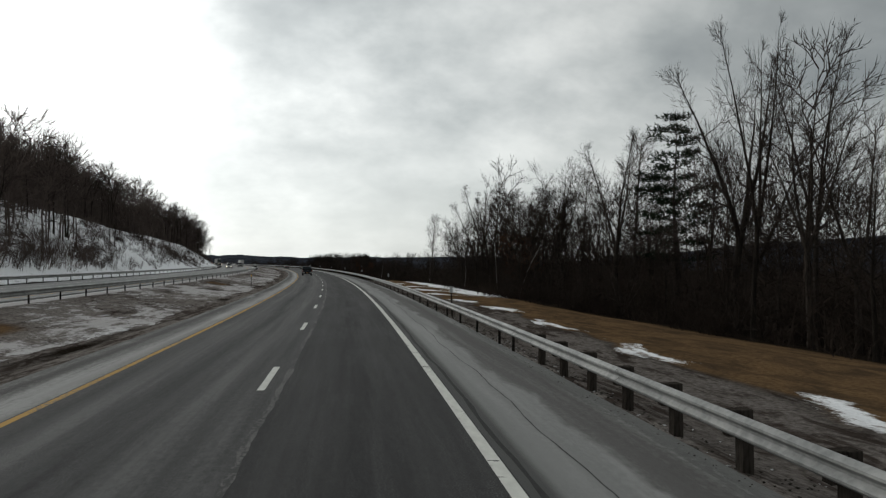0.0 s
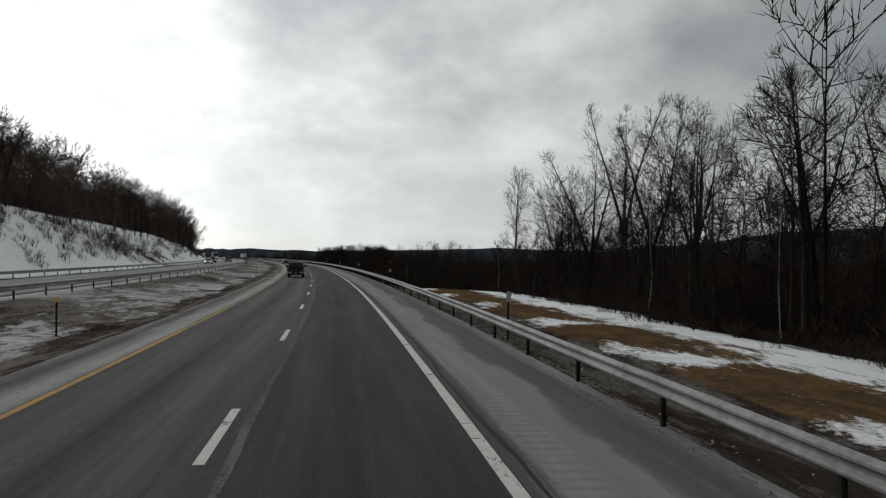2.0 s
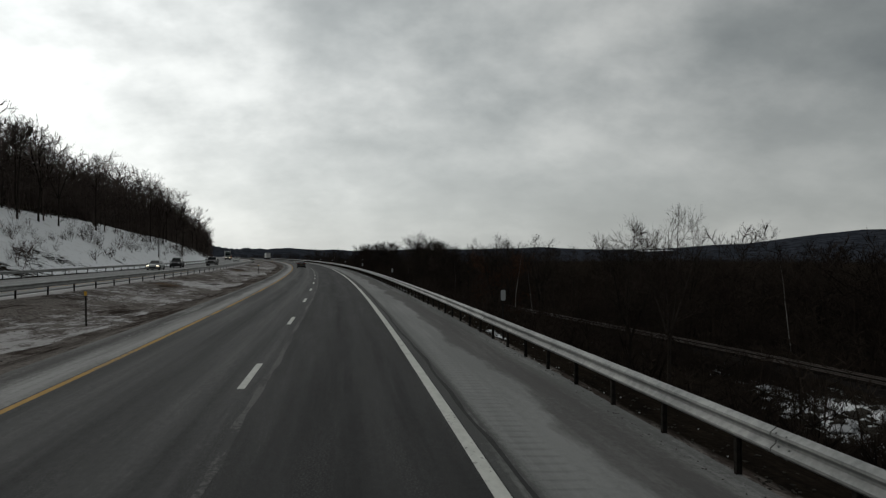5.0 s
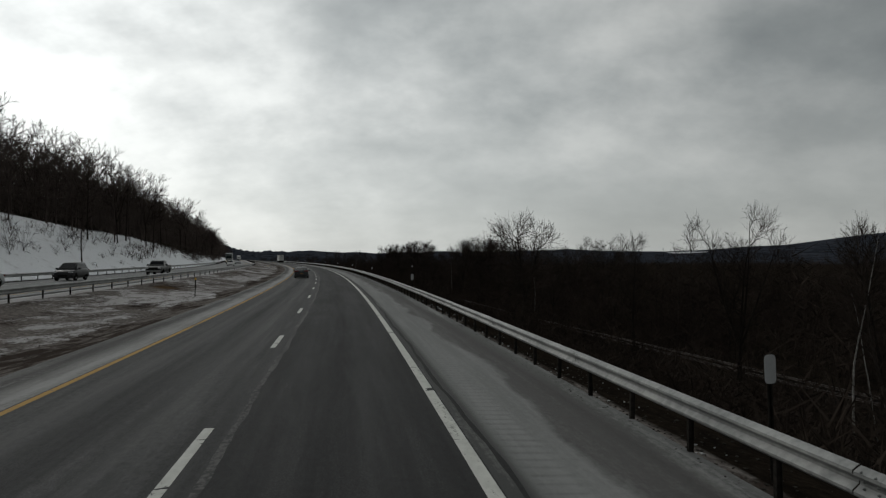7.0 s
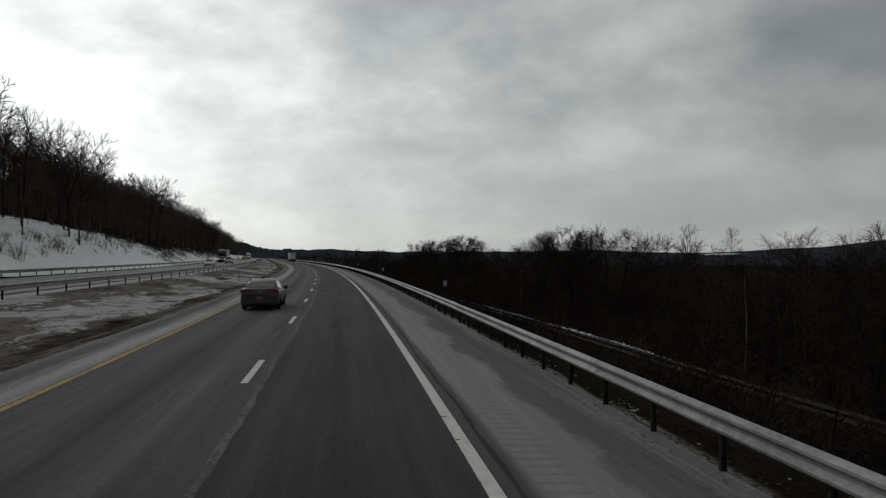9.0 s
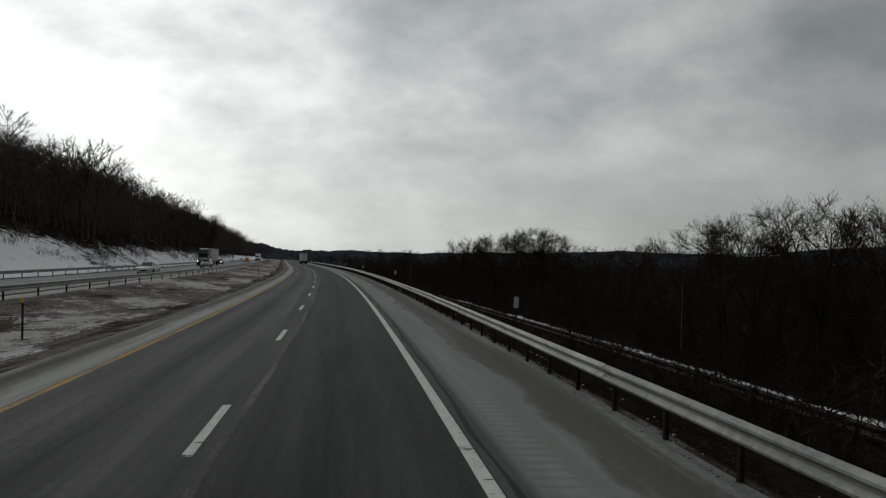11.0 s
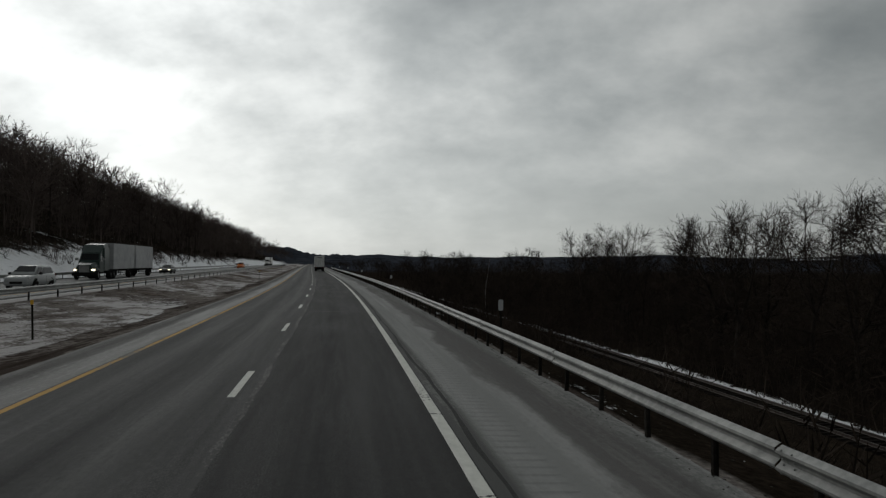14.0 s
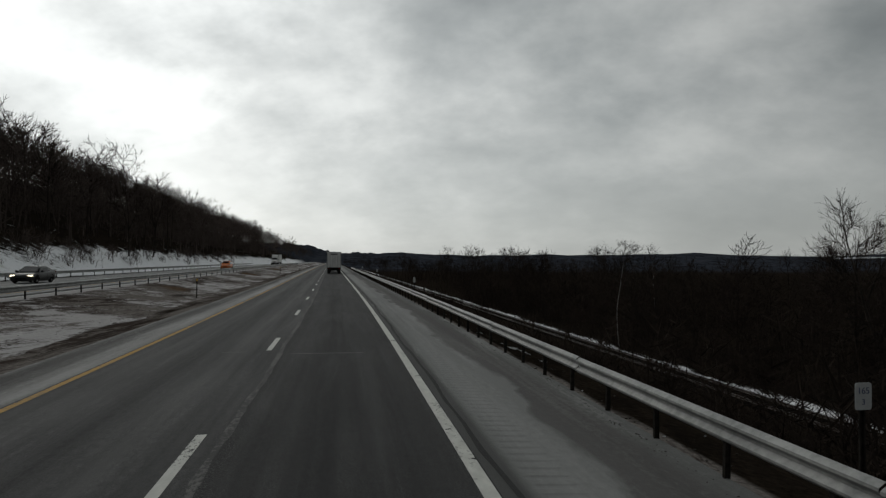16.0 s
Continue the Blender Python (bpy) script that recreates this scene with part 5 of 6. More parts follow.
# front rows of the hillside wood
for i in range(44):
    s = r3.uniform(60, 640)
    cut = cut_width(s)
    u = -(32.7 + cut + abs(r3.gauss(0, 1)) * 4)
    plant(r3.choice(("mid_a", "mid_b", "mid_c", "mid_c")), s, u, r3.uniform(0.80, 1.15), group=G_HILL)
for i in range(70):
    s = r3.uniform(90, 620)
    cut = cut_width(s)
    u = -(33.7 + r3.uniform(0.1, 1.2) * cut)
    plant(r3.choice(("shrub_a", "shrub_b")), s, u, r3.uniform(0.4, 0.95))
for s, u, size in ((148.0, -40.7, 0.7), (146.5, -39.5, 0.55), (301.0, -34.2, 0.7), (299.0, -33.6, 0.35), (363.7, -37.0, 0.95)):
    plant("mid_c", s, u, size, group=G_HILL)


def wood_template(seed, height, fork, spread, coarse, bole=0.34, laterals=13, twigs=5, tips=1):
    """A simple bare tree as vertex and triangle arrays."""
    (tv, tf), (cv, cf) = tree_geometry(seed, height, fork, 0.42, spread, laterals, 3, twigs, tips, bole, 0.40, 1.15, coarse=coarse, peak=0.64, simple=True)
    V = np.array([tuple(v) for v in tv + cv])
    F = []
    for off, fl in ((0, tf), (len(tv), cf)):
        for f in fl:
            F.append([off + q for q in f[:3]])
            if len(f) == 4:
                F.append([off + f[0], off + f[2], off + f[3]])
    return V, np.array(F)


SHAPES = ((101, 13, 3, 0.27), (102, 12.5, 1, 0.24), (103, 12, 2, 0.27), (104, 13.5, 1, 0.25), (105, 11, 3, 0.30), (106, 12, 4, 0.30))
TEMPLATES = [wood_template(a, h, n, w + 0.06, 2.1, 0.20, 14, 6, 0) for a, h, n, w in SHAPES]


def woods(name, label, seed, count, where, sizes, mat=M_WOODS_SHADED):
    """A far wood: hundreds of bare trees in one mesh, in the shaded colour unless mat is given."""
    r = random.Random(seed)
    Vs, Fs, n = [], [], 0
    for _ in range(count):
        s, u = where(r)
        b0 = np.array(place(s, u, float(ground_z(s, u)) - 0.3))
        V, F = r.choice(TEMPLATES)
        a, k = r.uniform(0, 6.283), r.uniform(*sizes)
        c, sn = math.cos(a) * k, math.sin(a) * k
        W = np.stack([V[:, 0] * c - V[:, 1] * sn, V[:, 0] * sn + V[:, 1] * c, V[:, 2] * k * r.uniform(0.9, 1.1)], -1) + b0
        Vs.append(W)
        Fs.append(F + n)
        n += len(V)
    V, F = np.concatenate(Vs), np.concatenate(Fs)
    me = bpy.data.meshes.new(name)
    me.vertices.add(len(V))
    me.vertices.foreach_set("co", V.astype(np.float32).ravel())
    me.loops.add(F.size)
    me.loops.foreach_set("vertex_index", F.astype(np.int32).ravel())
    me.polygons.add(len(F))
    me.polygons.foreach_set("loop_start", np.arange(0, F.size, 3, dtype=np.int32))
    me.materials.append(mat)
    me.update(calc_edges=True)
    tagged(new(name, me), label, "woods", kind="stuff")


def hill_foot(s):
    cut = float(cut_width(s))
    return 34.2 + cut * (1 + 0.22 * math.sin(s * 0.085) + 0.16 * math.sin(s * 0.23 + 1))


def on_hill(lo, hi, deep):
    def where(r):
        s = lo + (hi - lo) * r.random() ** 1.10
        return s, -(hill_foot(s) + deep * r.random() ** 1.05)
    return where


woods("hillside_woods", "dense bare winter woods covering the hillside", 71, 1540, on_hill(55, 880, 72), (0.82, 1.15), M_WOODS_LIT)
woods("ridge_woods", "bare woods where the hill recedes", 72, 130, on_hill(860, 1700, 44), (0.85, 1.25), M_WOODS_LIT)
TEMPLATES = [wood_template(*shape, 1.9) for shape in SHAPES]
woods("valley_woods", "dense bare woods on the valley floor, shade in their colour", 73, 370,
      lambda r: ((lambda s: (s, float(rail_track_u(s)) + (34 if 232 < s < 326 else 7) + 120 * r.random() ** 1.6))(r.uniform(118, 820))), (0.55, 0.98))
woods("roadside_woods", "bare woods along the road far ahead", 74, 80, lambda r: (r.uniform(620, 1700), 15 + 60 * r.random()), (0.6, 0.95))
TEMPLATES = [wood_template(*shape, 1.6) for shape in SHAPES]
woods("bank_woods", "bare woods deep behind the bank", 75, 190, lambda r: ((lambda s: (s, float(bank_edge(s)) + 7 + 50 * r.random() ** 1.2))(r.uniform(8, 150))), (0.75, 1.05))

# brush: thickets of thin stems, too many to count
TEMPLATES = []
for sd in (201, 202, 203, 204):
    rb = random.Random(sd)
    bv, bf = [], []
    for _ in range(13):
        a = rb.uniform(0, 6.283)
        p0 = Vector((rb.gauss(0, 0.35), rb.gauss(0, 0.35), -0.15))
        p1 = p0 + Vector((math.cos(a) * 0.35, math.sin(a) * 0.35, 1)).normalized() * rb.uniform(0.8, 1.9)
        sliver(bv, bf, p0, p1, 0.05, rb)
        for _ in range(5):
            q = p0.lerp(p1, rb.uniform(0.35, 0.9))
            sliver(bv, bf, q, q + Vector((rb.gauss(0, 0.5), rb.gauss(0, 0.5), 0.7)).normalized() * rb.uniform(0.35, 0.8), 0.035, rb)
    TEMPLATES.append((np.array([tuple(v) for v in bv]), np.array(bf)))
woods("hillside_brush", "thin scrub standing in the snow of the cut slope", 81, 720, lambda r: ((lambda s: (s, -(32.8 + (hill_foot(s) - 32.2) * r.random() ** 0.7)))(r.choice((r.uniform(80, 700), r.uniform(70, 220))))), (0.5, 1.6), M_WOODS_LIT)
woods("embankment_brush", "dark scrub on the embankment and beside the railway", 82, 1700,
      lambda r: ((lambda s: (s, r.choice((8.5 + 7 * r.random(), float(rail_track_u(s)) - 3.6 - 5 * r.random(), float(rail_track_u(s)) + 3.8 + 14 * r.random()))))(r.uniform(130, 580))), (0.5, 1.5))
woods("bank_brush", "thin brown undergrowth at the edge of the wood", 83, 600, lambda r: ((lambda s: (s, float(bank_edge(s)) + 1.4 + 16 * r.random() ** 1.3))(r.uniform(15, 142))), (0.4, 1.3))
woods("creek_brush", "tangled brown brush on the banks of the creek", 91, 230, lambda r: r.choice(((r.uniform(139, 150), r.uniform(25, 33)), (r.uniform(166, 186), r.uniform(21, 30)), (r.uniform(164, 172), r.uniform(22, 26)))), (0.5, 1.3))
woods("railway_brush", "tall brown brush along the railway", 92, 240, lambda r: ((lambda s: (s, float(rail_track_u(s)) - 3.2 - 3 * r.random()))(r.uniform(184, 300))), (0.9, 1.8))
woods("slope_foot_brush", "brown brush and saplings on the snowy foot of the hill", 89, 130, lambda r: ((lambda s: (s, -(35.0 + 11 * r.random())))(r.uniform(45, 118))), (0.7, 2.0), M_WOODS_LIT)
# thickets of saplings that close the woods at eye level
TEMPLATES = []
for sd in (211, 212, 213, 214):
    rb = random.Random(sd)
    bv, bf = [], []
    for _ in range(9):
        a = rb.uniform(0, 6.283)
        p0 = Vector((rb.gauss(0, 1.0), rb.gauss(0, 1.0), -0.3))
        p1 = p0 + Vector((math.cos(a) * 0.25, math.sin(a) * 0.25, 1)).normalized() * rb.uniform(2.6, 5.0)
        sliver(bv, bf, p0, p1, 0.10, rb)
        for _ in range(10):
            q = p0.lerp(p1, rb.uniform(0.15, 0.95))
            sliver(bv, bf, q, q + Vector((rb.gauss(0, 0.8), rb.gauss(0, 0.8), 0.5)).normalized() * rb.uniform(0.6, 1.6), 0.055, rb)
    TEMPLATES.append((np.array([tuple(v) for v in bv]), np.array(bf)))
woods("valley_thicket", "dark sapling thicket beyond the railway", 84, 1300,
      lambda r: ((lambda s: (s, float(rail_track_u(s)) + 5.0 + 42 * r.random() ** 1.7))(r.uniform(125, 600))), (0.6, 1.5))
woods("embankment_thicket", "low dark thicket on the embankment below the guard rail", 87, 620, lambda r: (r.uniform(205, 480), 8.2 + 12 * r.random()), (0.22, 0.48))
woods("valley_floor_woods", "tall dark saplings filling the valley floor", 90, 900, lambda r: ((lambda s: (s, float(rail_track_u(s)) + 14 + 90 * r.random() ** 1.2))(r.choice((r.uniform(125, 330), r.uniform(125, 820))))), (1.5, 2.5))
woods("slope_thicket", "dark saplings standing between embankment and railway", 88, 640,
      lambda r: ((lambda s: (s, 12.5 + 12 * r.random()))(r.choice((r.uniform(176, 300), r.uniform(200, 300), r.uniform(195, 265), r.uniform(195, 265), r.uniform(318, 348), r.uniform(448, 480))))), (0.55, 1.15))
woods("hillside_thicket", "brown saplings crowding the hillside wood", 85, 1300, lambda r: ((lambda s: (s, -(hill_foot(s) + 3.5 + 66 * r.random() ** 1.1)))(r.choice((r.uniform(122, 880), r.uniform(122, 880), r.uniform(122, 880), r.uniform(122, 880), r.uniform(60, 880))))), (0.9, 2.3), M_WOODS_LIT)
woods("bank_thicket", "brown saplings crowding the wood on the bank", 86, 800, lambda r: ((lambda s: (s, float(bank_edge(s)) + (4.0 if s < 80 else 9.0) + 34 * r.random() ** 1.2))(r.choice((r.uniform(12, 145), r.uniform(12, 90))))), (0.5, 1.15))


def gravel(name, label, seed, count, where, sizes, mat):
    """Loose stones and clods as small six-cornered lumps in one mesh."""
    r = random.Random(seed)
    verts, faces = [], []
    for _ in range(count):
        s, u, z = where(r)
        c = place(s, u, z)
        k = r.uniform(*sizes)
        i0 = len(verts)
        a = r.uniform(0, 3.14)
        for dx, dy, dz in ((1, 0, 0.2), (0, 0.7, 0.1), (-1, 0, 0.15), (0, -0.7, 0.2), (0.1, 0, 0.45), (0, 0, -0.4)):
            x, y = dx * math.cos(a) - dy * math.sin(a), dx * math.sin(a) + dy * math.cos(a)
            verts.append(c + Vector((x, y, dz)) * k * r.uniform(0.75, 1.25))
        for p, q in ((0, 1), (1, 2), (2, 3), (3, 0)):
            faces += [(i0 + p, i0 + q, i0 + 4), (i0 + q, i0 + p, i0 + 5)]
    tagged(mesh_ob(name, verts, faces, mat), label, "gravel", kind="stuff")


def edge_spot(r):
    s = r.uniform(12, 330) if r.random() < 0.7 else r.uniform(12, 480)
    u = 5.0 + abs(r.gauss(0, 0.6)) - 0.12 * r.random()
    return s, u, float(ground_z(s, u)) + 0.01


def crack_spot(r):
    s = r.uniform(12, 480)
    u = 4.78 + r.gauss(0, 0.07) + 0.1 * math.sin(s * 0.4)
    return s, u, float(road_z(s, u)) + 0.004


M_GRIT = simple_mat("dark_wet_grit", (0.014, 0.013, 0.011), (0.070, 0.064, 0.056), 3.0, 0.9, 0.0, 0.0)
M_SLUSH = simple_mat("dirty_ice_crumbs", (0.20, 0.20, 0.20), (0.50, 0.50, 0.50), 3.0, 0.7, 0.0, 0.0)
gravel("edge_gravel", "dark grit and clods under the guard rail", 91, 8000, edge_spot, (0.010, 0.046), M_GRIT)
gravel("ice_crumbs", "crumbs of dirty ice at the shoulder's edge", 92, 900, edge_spot, (0.012, 0.045), M_SLUSH)
gravel("edge_grit", "thin line of grit along the cracked shoulder edge", 93, 2600, crack_spot, (0.008, 0.025), M_GRIT)


def median_spot(r):
    s = r.uniform(30, 520)
    u = -(8.6 + abs(r.gauss(0, 1.0)) * 2.2)
    return s, u, float(ground_z(s, u)) + 0.01


gravel("median_clods", "crumbs of dirt and trampled turf in the median", 94, 3000, median_spot, (0.015, 0.045), M_GRIT)


def creek_spot(r):
    s, u = r.gauss(175, 4.0), r.gauss(28.5, 2.2)
    return s, u, float(ground_z(s, u)) + 0.05


def creek_edge(r):
    s = r.uniform(150, 169)
    u = 33.4 + r.gauss(0, 0.35)
    return s, u, float(ground_z(s, u)) + 0.05


gravel("creek_stones", "dark boulders at the creek below the railway", 96, 170, creek_spot, (0.15, 0.60), M_GRIT)
gravel("snow_capped_stones", "boulders and banks capped with old snow by the creek", 97, 46, creek_spot, (0.3, 0.85), M_OLDSNOW)
gravel("bank_ice", "broken grey ice along the far bank of the creek", 98, 70, creek_edge, (0.10, 0.45), M_OLDSNOW)
ob = strip("water", np.arange(148.0, 170.1, 1.0), lambda s: np.linspace(20.5, 34.2, 12), M_ICE, lambda s, u: np.full_like(u, -7.30), 0.0)
tagged(ob, "black still water of a small creek", "water", kind="structure")


def ice_floe(s, u, long, wide, seed):
    """A thin plate of ice with a ragged rim."""
    r = random.Random(seed)
    bm = bmesh.new()
    n = 18
    rim = [(math.cos(6.283 * i / n) * wide * r.uniform(0.75, 1.1), math.sin(6.283 * i / n) * long * r.uniform(0.8, 1.1)) for i in range(n)]
    lo = [bm.verts.new((x, y, -0.04)) for x, y in rim]
    hi = [bm.verts.new((x * 0.96, y * 0.96, 0.05)) for x, y in rim]
    bm.faces.new(hi)
    for i in range(n):
        j = (i + 1) % n
        bm.faces.new((lo[i], lo[j], hi[j], hi[i]))
    t = tagged(new("ice_floe"), "thin grey-white plate of ice on black water", "ice", "ice floes on the creek")
    part("plate", bm, M_OLDSNOW, t)
    t.matrix_basis = stand(s, u, -7.28, r.uniform(-25, 25))


for i, (s, u, a, b) in enumerate(((153.6, 25.8, 0.7, 1.9), (151.4, 24.2, 0.8, 1.6), (150.2, 26.6, 0.5, 1.1))):
    ice_floe(s, u, a, b, 60 + i)

# ---- vehicles: y forward, origin on the road under the rear bumper ----
def paint(name, col, rough=0.32, dirt=(0.11, 0.105, 0.10), amount=0.35):
    """Car paint with a film of road salt, heavier low down on the body."""
    m, nt, b = material(name, rough)
    v = coords(nt)
    sep = nt.nodes.new("ShaderNodeSeparateXYZ")
    link(nt, v, sep.inputs[0])
    low = ramp_node(nt, math_node(nt, "DIVIDE", sep.outputs[2], 1.1), ((0.25, 1.0), (1.0, 0.12)))
    n = noise_node(nt, mapped(nt, v, (3, 1.2, 5)), 1.0, 6.0, 0.65)
    f = math_node(nt, "MULTIPLY", math_node(nt, "MULTIPLY", low, ramp_node(nt, n, ((0.3, 0.25), (0.7, 1.0)))), amount)
    link(nt, mix_col(nt, f, col, dirt), b.inputs["Base Color"])
    link(nt, math_node(nt, "ADD", math_node(nt, "MULTIPLY", f, 0.5), rough, True), b.inputs["Roughness"])
    b.inputs["Coat Weight"].default_value = 0.06
    b.inputs["Specular IOR Level"].default_value = 0.25
    return m


M_BLUECAR = paint("dark_slate_blue_paint", (0.005, 0.010, 0.014), 0.34, (0.032, 0.033, 0.033), 0.12)
M_GREYCAR = paint("dark_grey_metallic_paint", (0.036, 0.037, 0.040), 0.32, (0.08, 0.078, 0.075), 0.3)
M_WHITECAR = paint("dirty_white_paint", (0.55, 0.55, 0.54), 0.4)
M_SILVER = paint("silver_paint", (0.30, 0.31, 0.31), 0.35)
M_BLACKCAR = paint("black_paint", (0.008, 0.008, 0.009), 0.42, (0.045, 0.044, 0.042), 0.3)
M_GREENCAR = paint("dark_green_truck_paint", (0.010, 0.024, 0.020))
M_ORANGECAR = paint("orange_paint", (0.55, 0.13, 0.015), 0.4)
M_TRAILER = simple_mat("grimy_white_trailer_sheet", (0.42, 0.42, 0.41), (0.66, 0.66, 0.64), 1.5, 0.5, 0.0, 0.05, stretch=(1, 1, 0.4))
M_TRAILER_SIDE = simple_mat("dull_grey_trailer_sheet", (0.23, 0.235, 0.24), (0.36, 0.36, 0.36), 1.2, 0.55, 0.0, 0.05)
M_GLASS, _nt, _b = material("dark_car_glass", 0.06)
_b.inputs["Base Color"].default_value = (0.006, 0.007, 0.008, 1)
_b.inputs["Specular IOR Level"].default_value = 0.1
M_RUBBER = simple_mat("black_rubber", (0.010, 0.010, 0.010), (0.028, 0.027, 0.026), 12.0, 0.9, 0.0, 0.2)
M_RIM = simple_mat("dull_alloy", (0.20, 0.20, 0.20), (0.34, 0.34, 0.34), 8.0, 0.4, 0.7, 0.05)
M_CHROME = simple_mat("salted_chrome", (0.16, 0.16, 0.16), (0.30, 0.30, 0.29), 5.0, 0.4, 0.6, 0.05)
M_TAIL = simple_mat("red_tail_lamp", (0.12, 0.008, 0.008), (0.18, 0.014, 0.012), 4.0, 0.25, 0.0, 0.0)
M_PLATE = simple_mat("amber_number_plate", (0.20, 0.10, 0.03), (0.27, 0.14, 0.045), 8.0, 0.5, 0.0, 0.0)
M_DARK = simple_mat("dark_underbody", (0.008, 0.008, 0.008), (0.022, 0.021, 0.020), 6.0, 0.9, 0.0, 0.1)
M_HEADLAMP, _nt, _b = material("lit_headlamp", 0.2)
_b.inputs["Base Color"].default_value = (0.8, 0.78, 0.7, 1)
_b.inputs["Emission Color"].default_value = (1.0, 0.86, 0.62, 1)
_b.inputs["Emission Strength"].default_value = 2.2
M_LAMP = simple_mat("clear_lamp_lens", (0.40, 0.41, 0.42), (0.55, 0.55, 0.55), 4.0, 0.2, 0.0, 0.0)


def box(x0, x1, y0, y1, z0, z1, bevel=0.02, bm=None):
    bm = bm or bmesh.new()
    g = bmesh.ops.create_cube(bm, size=1.0)
    bmesh.ops.scale(bm, vec=(x1 - x0, y1 - y0, z1 - z0), verts=g["verts"])
    bmesh.ops.translate(bm, vec=((x0 + x1) / 2, (y0 + y1) / 2, (z0 + z1) / 2), verts=g["verts"])
    if bevel:
        es = {e for v in g["verts"] for e in v.link_edges}
        bmesh.ops.bevel(bm, geom=list(es), offset=bevel, segments=2, affect="EDGES")
    return bm


def loft(stations, close=True):
    """Skin a row of half profiles [(y, [(x, z), ...])], mirrored left to right."""
    bm = bmesh.new()
    rings = []
    for y, prof in stations:
        ring = [bm.verts.new((x, y, z)) for x, z in prof] + [bm.verts.new((-x, y, z)) for x, z in reversed(prof)]
        rings.append(ring)
    n = len(rings[0])
    for a, b2 in zip(rings, rings[1:]):
        for j in range(n):
            k2 = (j + 1) % n
            try:
                bm.faces.new((a[j], a[k2], b2[k2], b2[j]))
            except ValueError:
                pass
    if close:
        bm.faces.new(rings[0])
        bm.faces.new(rings[-1][::-1])
    bmesh.ops.recalc_face_normals(bm, faces=bm.faces)
    return bm


def quad_panel(pts, thick, outward):
    """A flat four-cornered panel with some thickness."""
    bm = bmesh.new()
    o = Vector(outward).normalized() * thick
    a = [bm.verts.new(Vector(p) + o) for p in pts]
    b2 = [bm.verts.new(Vector(p)) for p in pts]
    m = len(pts)
    bm.faces.new(a)
    bm.faces.new(b2[::-1])
    for i in range(m):
        j = (i + 1) % m
        bm.faces.new((a[j], a[i], b2[i], b2[j]))
    bmesh.ops.recalc_face_normals(bm, faces=bm.faces)
    return bm


def wheel_at(parent, x, y, r, w, rim=M_RIM, spokes=6):
    """Tyre with a sunk spoked rim; the outer face looks away from the middle."""
    side = 1 if x > 0 else -1
    bm = bmesh.new()
    prof = ((0.62, -0.5), (0.88, -0.5), (0.98, -0.38), (1.0, -0.2), (1.0, 0.2), (0.98, 0.38), (0.88, 0.5), (0.62, 0.5))
    n = 26
    rings = [[bm.verts.new((w * b0, r * a0 * math.cos(2 * math.pi * i / n), r * a0 * math.sin(2 * math.pi * i / n))) for a0, b0 in prof] for i in range(n)]
    for i in range(n):
        a, b2 = rings[i], rings[(i + 1) % n]
        for j in range(len(prof)):
            k2 = (j + 1) % len(prof)
            bm.faces.new((a[j], a[k2], b2[k2], b2[j]))
    bmesh.ops.recalc_face_normals(bm, faces=bm.faces)
    tyre = part("wheel", bm, M_RUBBER, parent, "black tyre", True)
    tyre.matrix_basis = pose(x, y, r)
    bm = bmesh.new()
    g = bmesh.ops.create_cone(bm, cap_ends=True, segments=24, radius1=r * 0.63, radius2=r * 0.63, depth=w * 0.5)
    bmesh.ops.rotate(bm, cent=(0, 0, 0), matrix=Matrix.Rotation(radians(90), 3, "Y"), verts=bm.verts)
    for i in range(spokes):
        a = 2 * math.pi * i / spokes
        g = bmesh.ops.create_cube(bm, size=1.0)
        bmesh.ops.scale(bm, vec=(0.03, r * 0.56, r * 0.15), verts=g["verts"])
        bmesh.ops.translate(bm, vec=(side * w * 0.29, r * 0.30, 0), verts=g["verts"])
        bmesh.ops.rotate(bm, cent=(0, 0, 0), matrix=Matrix.Rotation(a, 3, "X"), verts=g["verts"])
    part("rim", bm, rim, tyre, "spoked alloy rim")
    return tyre


def wheel_arches(parent, spots, r, half):
    for y in spots:
        for x in (-1, 1):
            bm = bmesh.new()
            n = 14
            outer = [(r * 1.24 * math.cos(math.pi * i / n), r * 1.24 * math.sin(math.pi * i / n)) for i in range(n + 1)]
            f = [bm.verts.new((x * (half + 0.006), y + a, r * 0.95 + b0)) for a, b0 in outer]
            b2 = [bm.verts.new((x * (half - 0.30), y + a, r * 0.95 + b0)) for a, b0 in outer]
            bm.faces.new(f)
            for i in range(n):
                bm.faces.new((f[i], f[i + 1], b2[i + 1], b2[i]))
            bmesh.ops.recalc_face_normals(bm, faces=bm.faces)
            part("wheel_arch", bm, M_DARK, parent)


def mirror_pair(parent, x, y, z, mat, big=1.0):
    for sd in (-1, 1):
        bm = bmesh.new()
        box(sd * x - 0.11 * big, sd * x + 0.11 * big, y - 0.07, y + 0.07, z - 0.09 * big, z + 0.09 * big, 0.035, bm)
        box(min(sd * (x - 0.22), sd * x), max(sd * (x - 0.22), sd * x), y - 0.02, y + 0.03, z - 0.07, z - 0.03, 0.0, bm)
        part("door_mirror", bm, mat, parent)


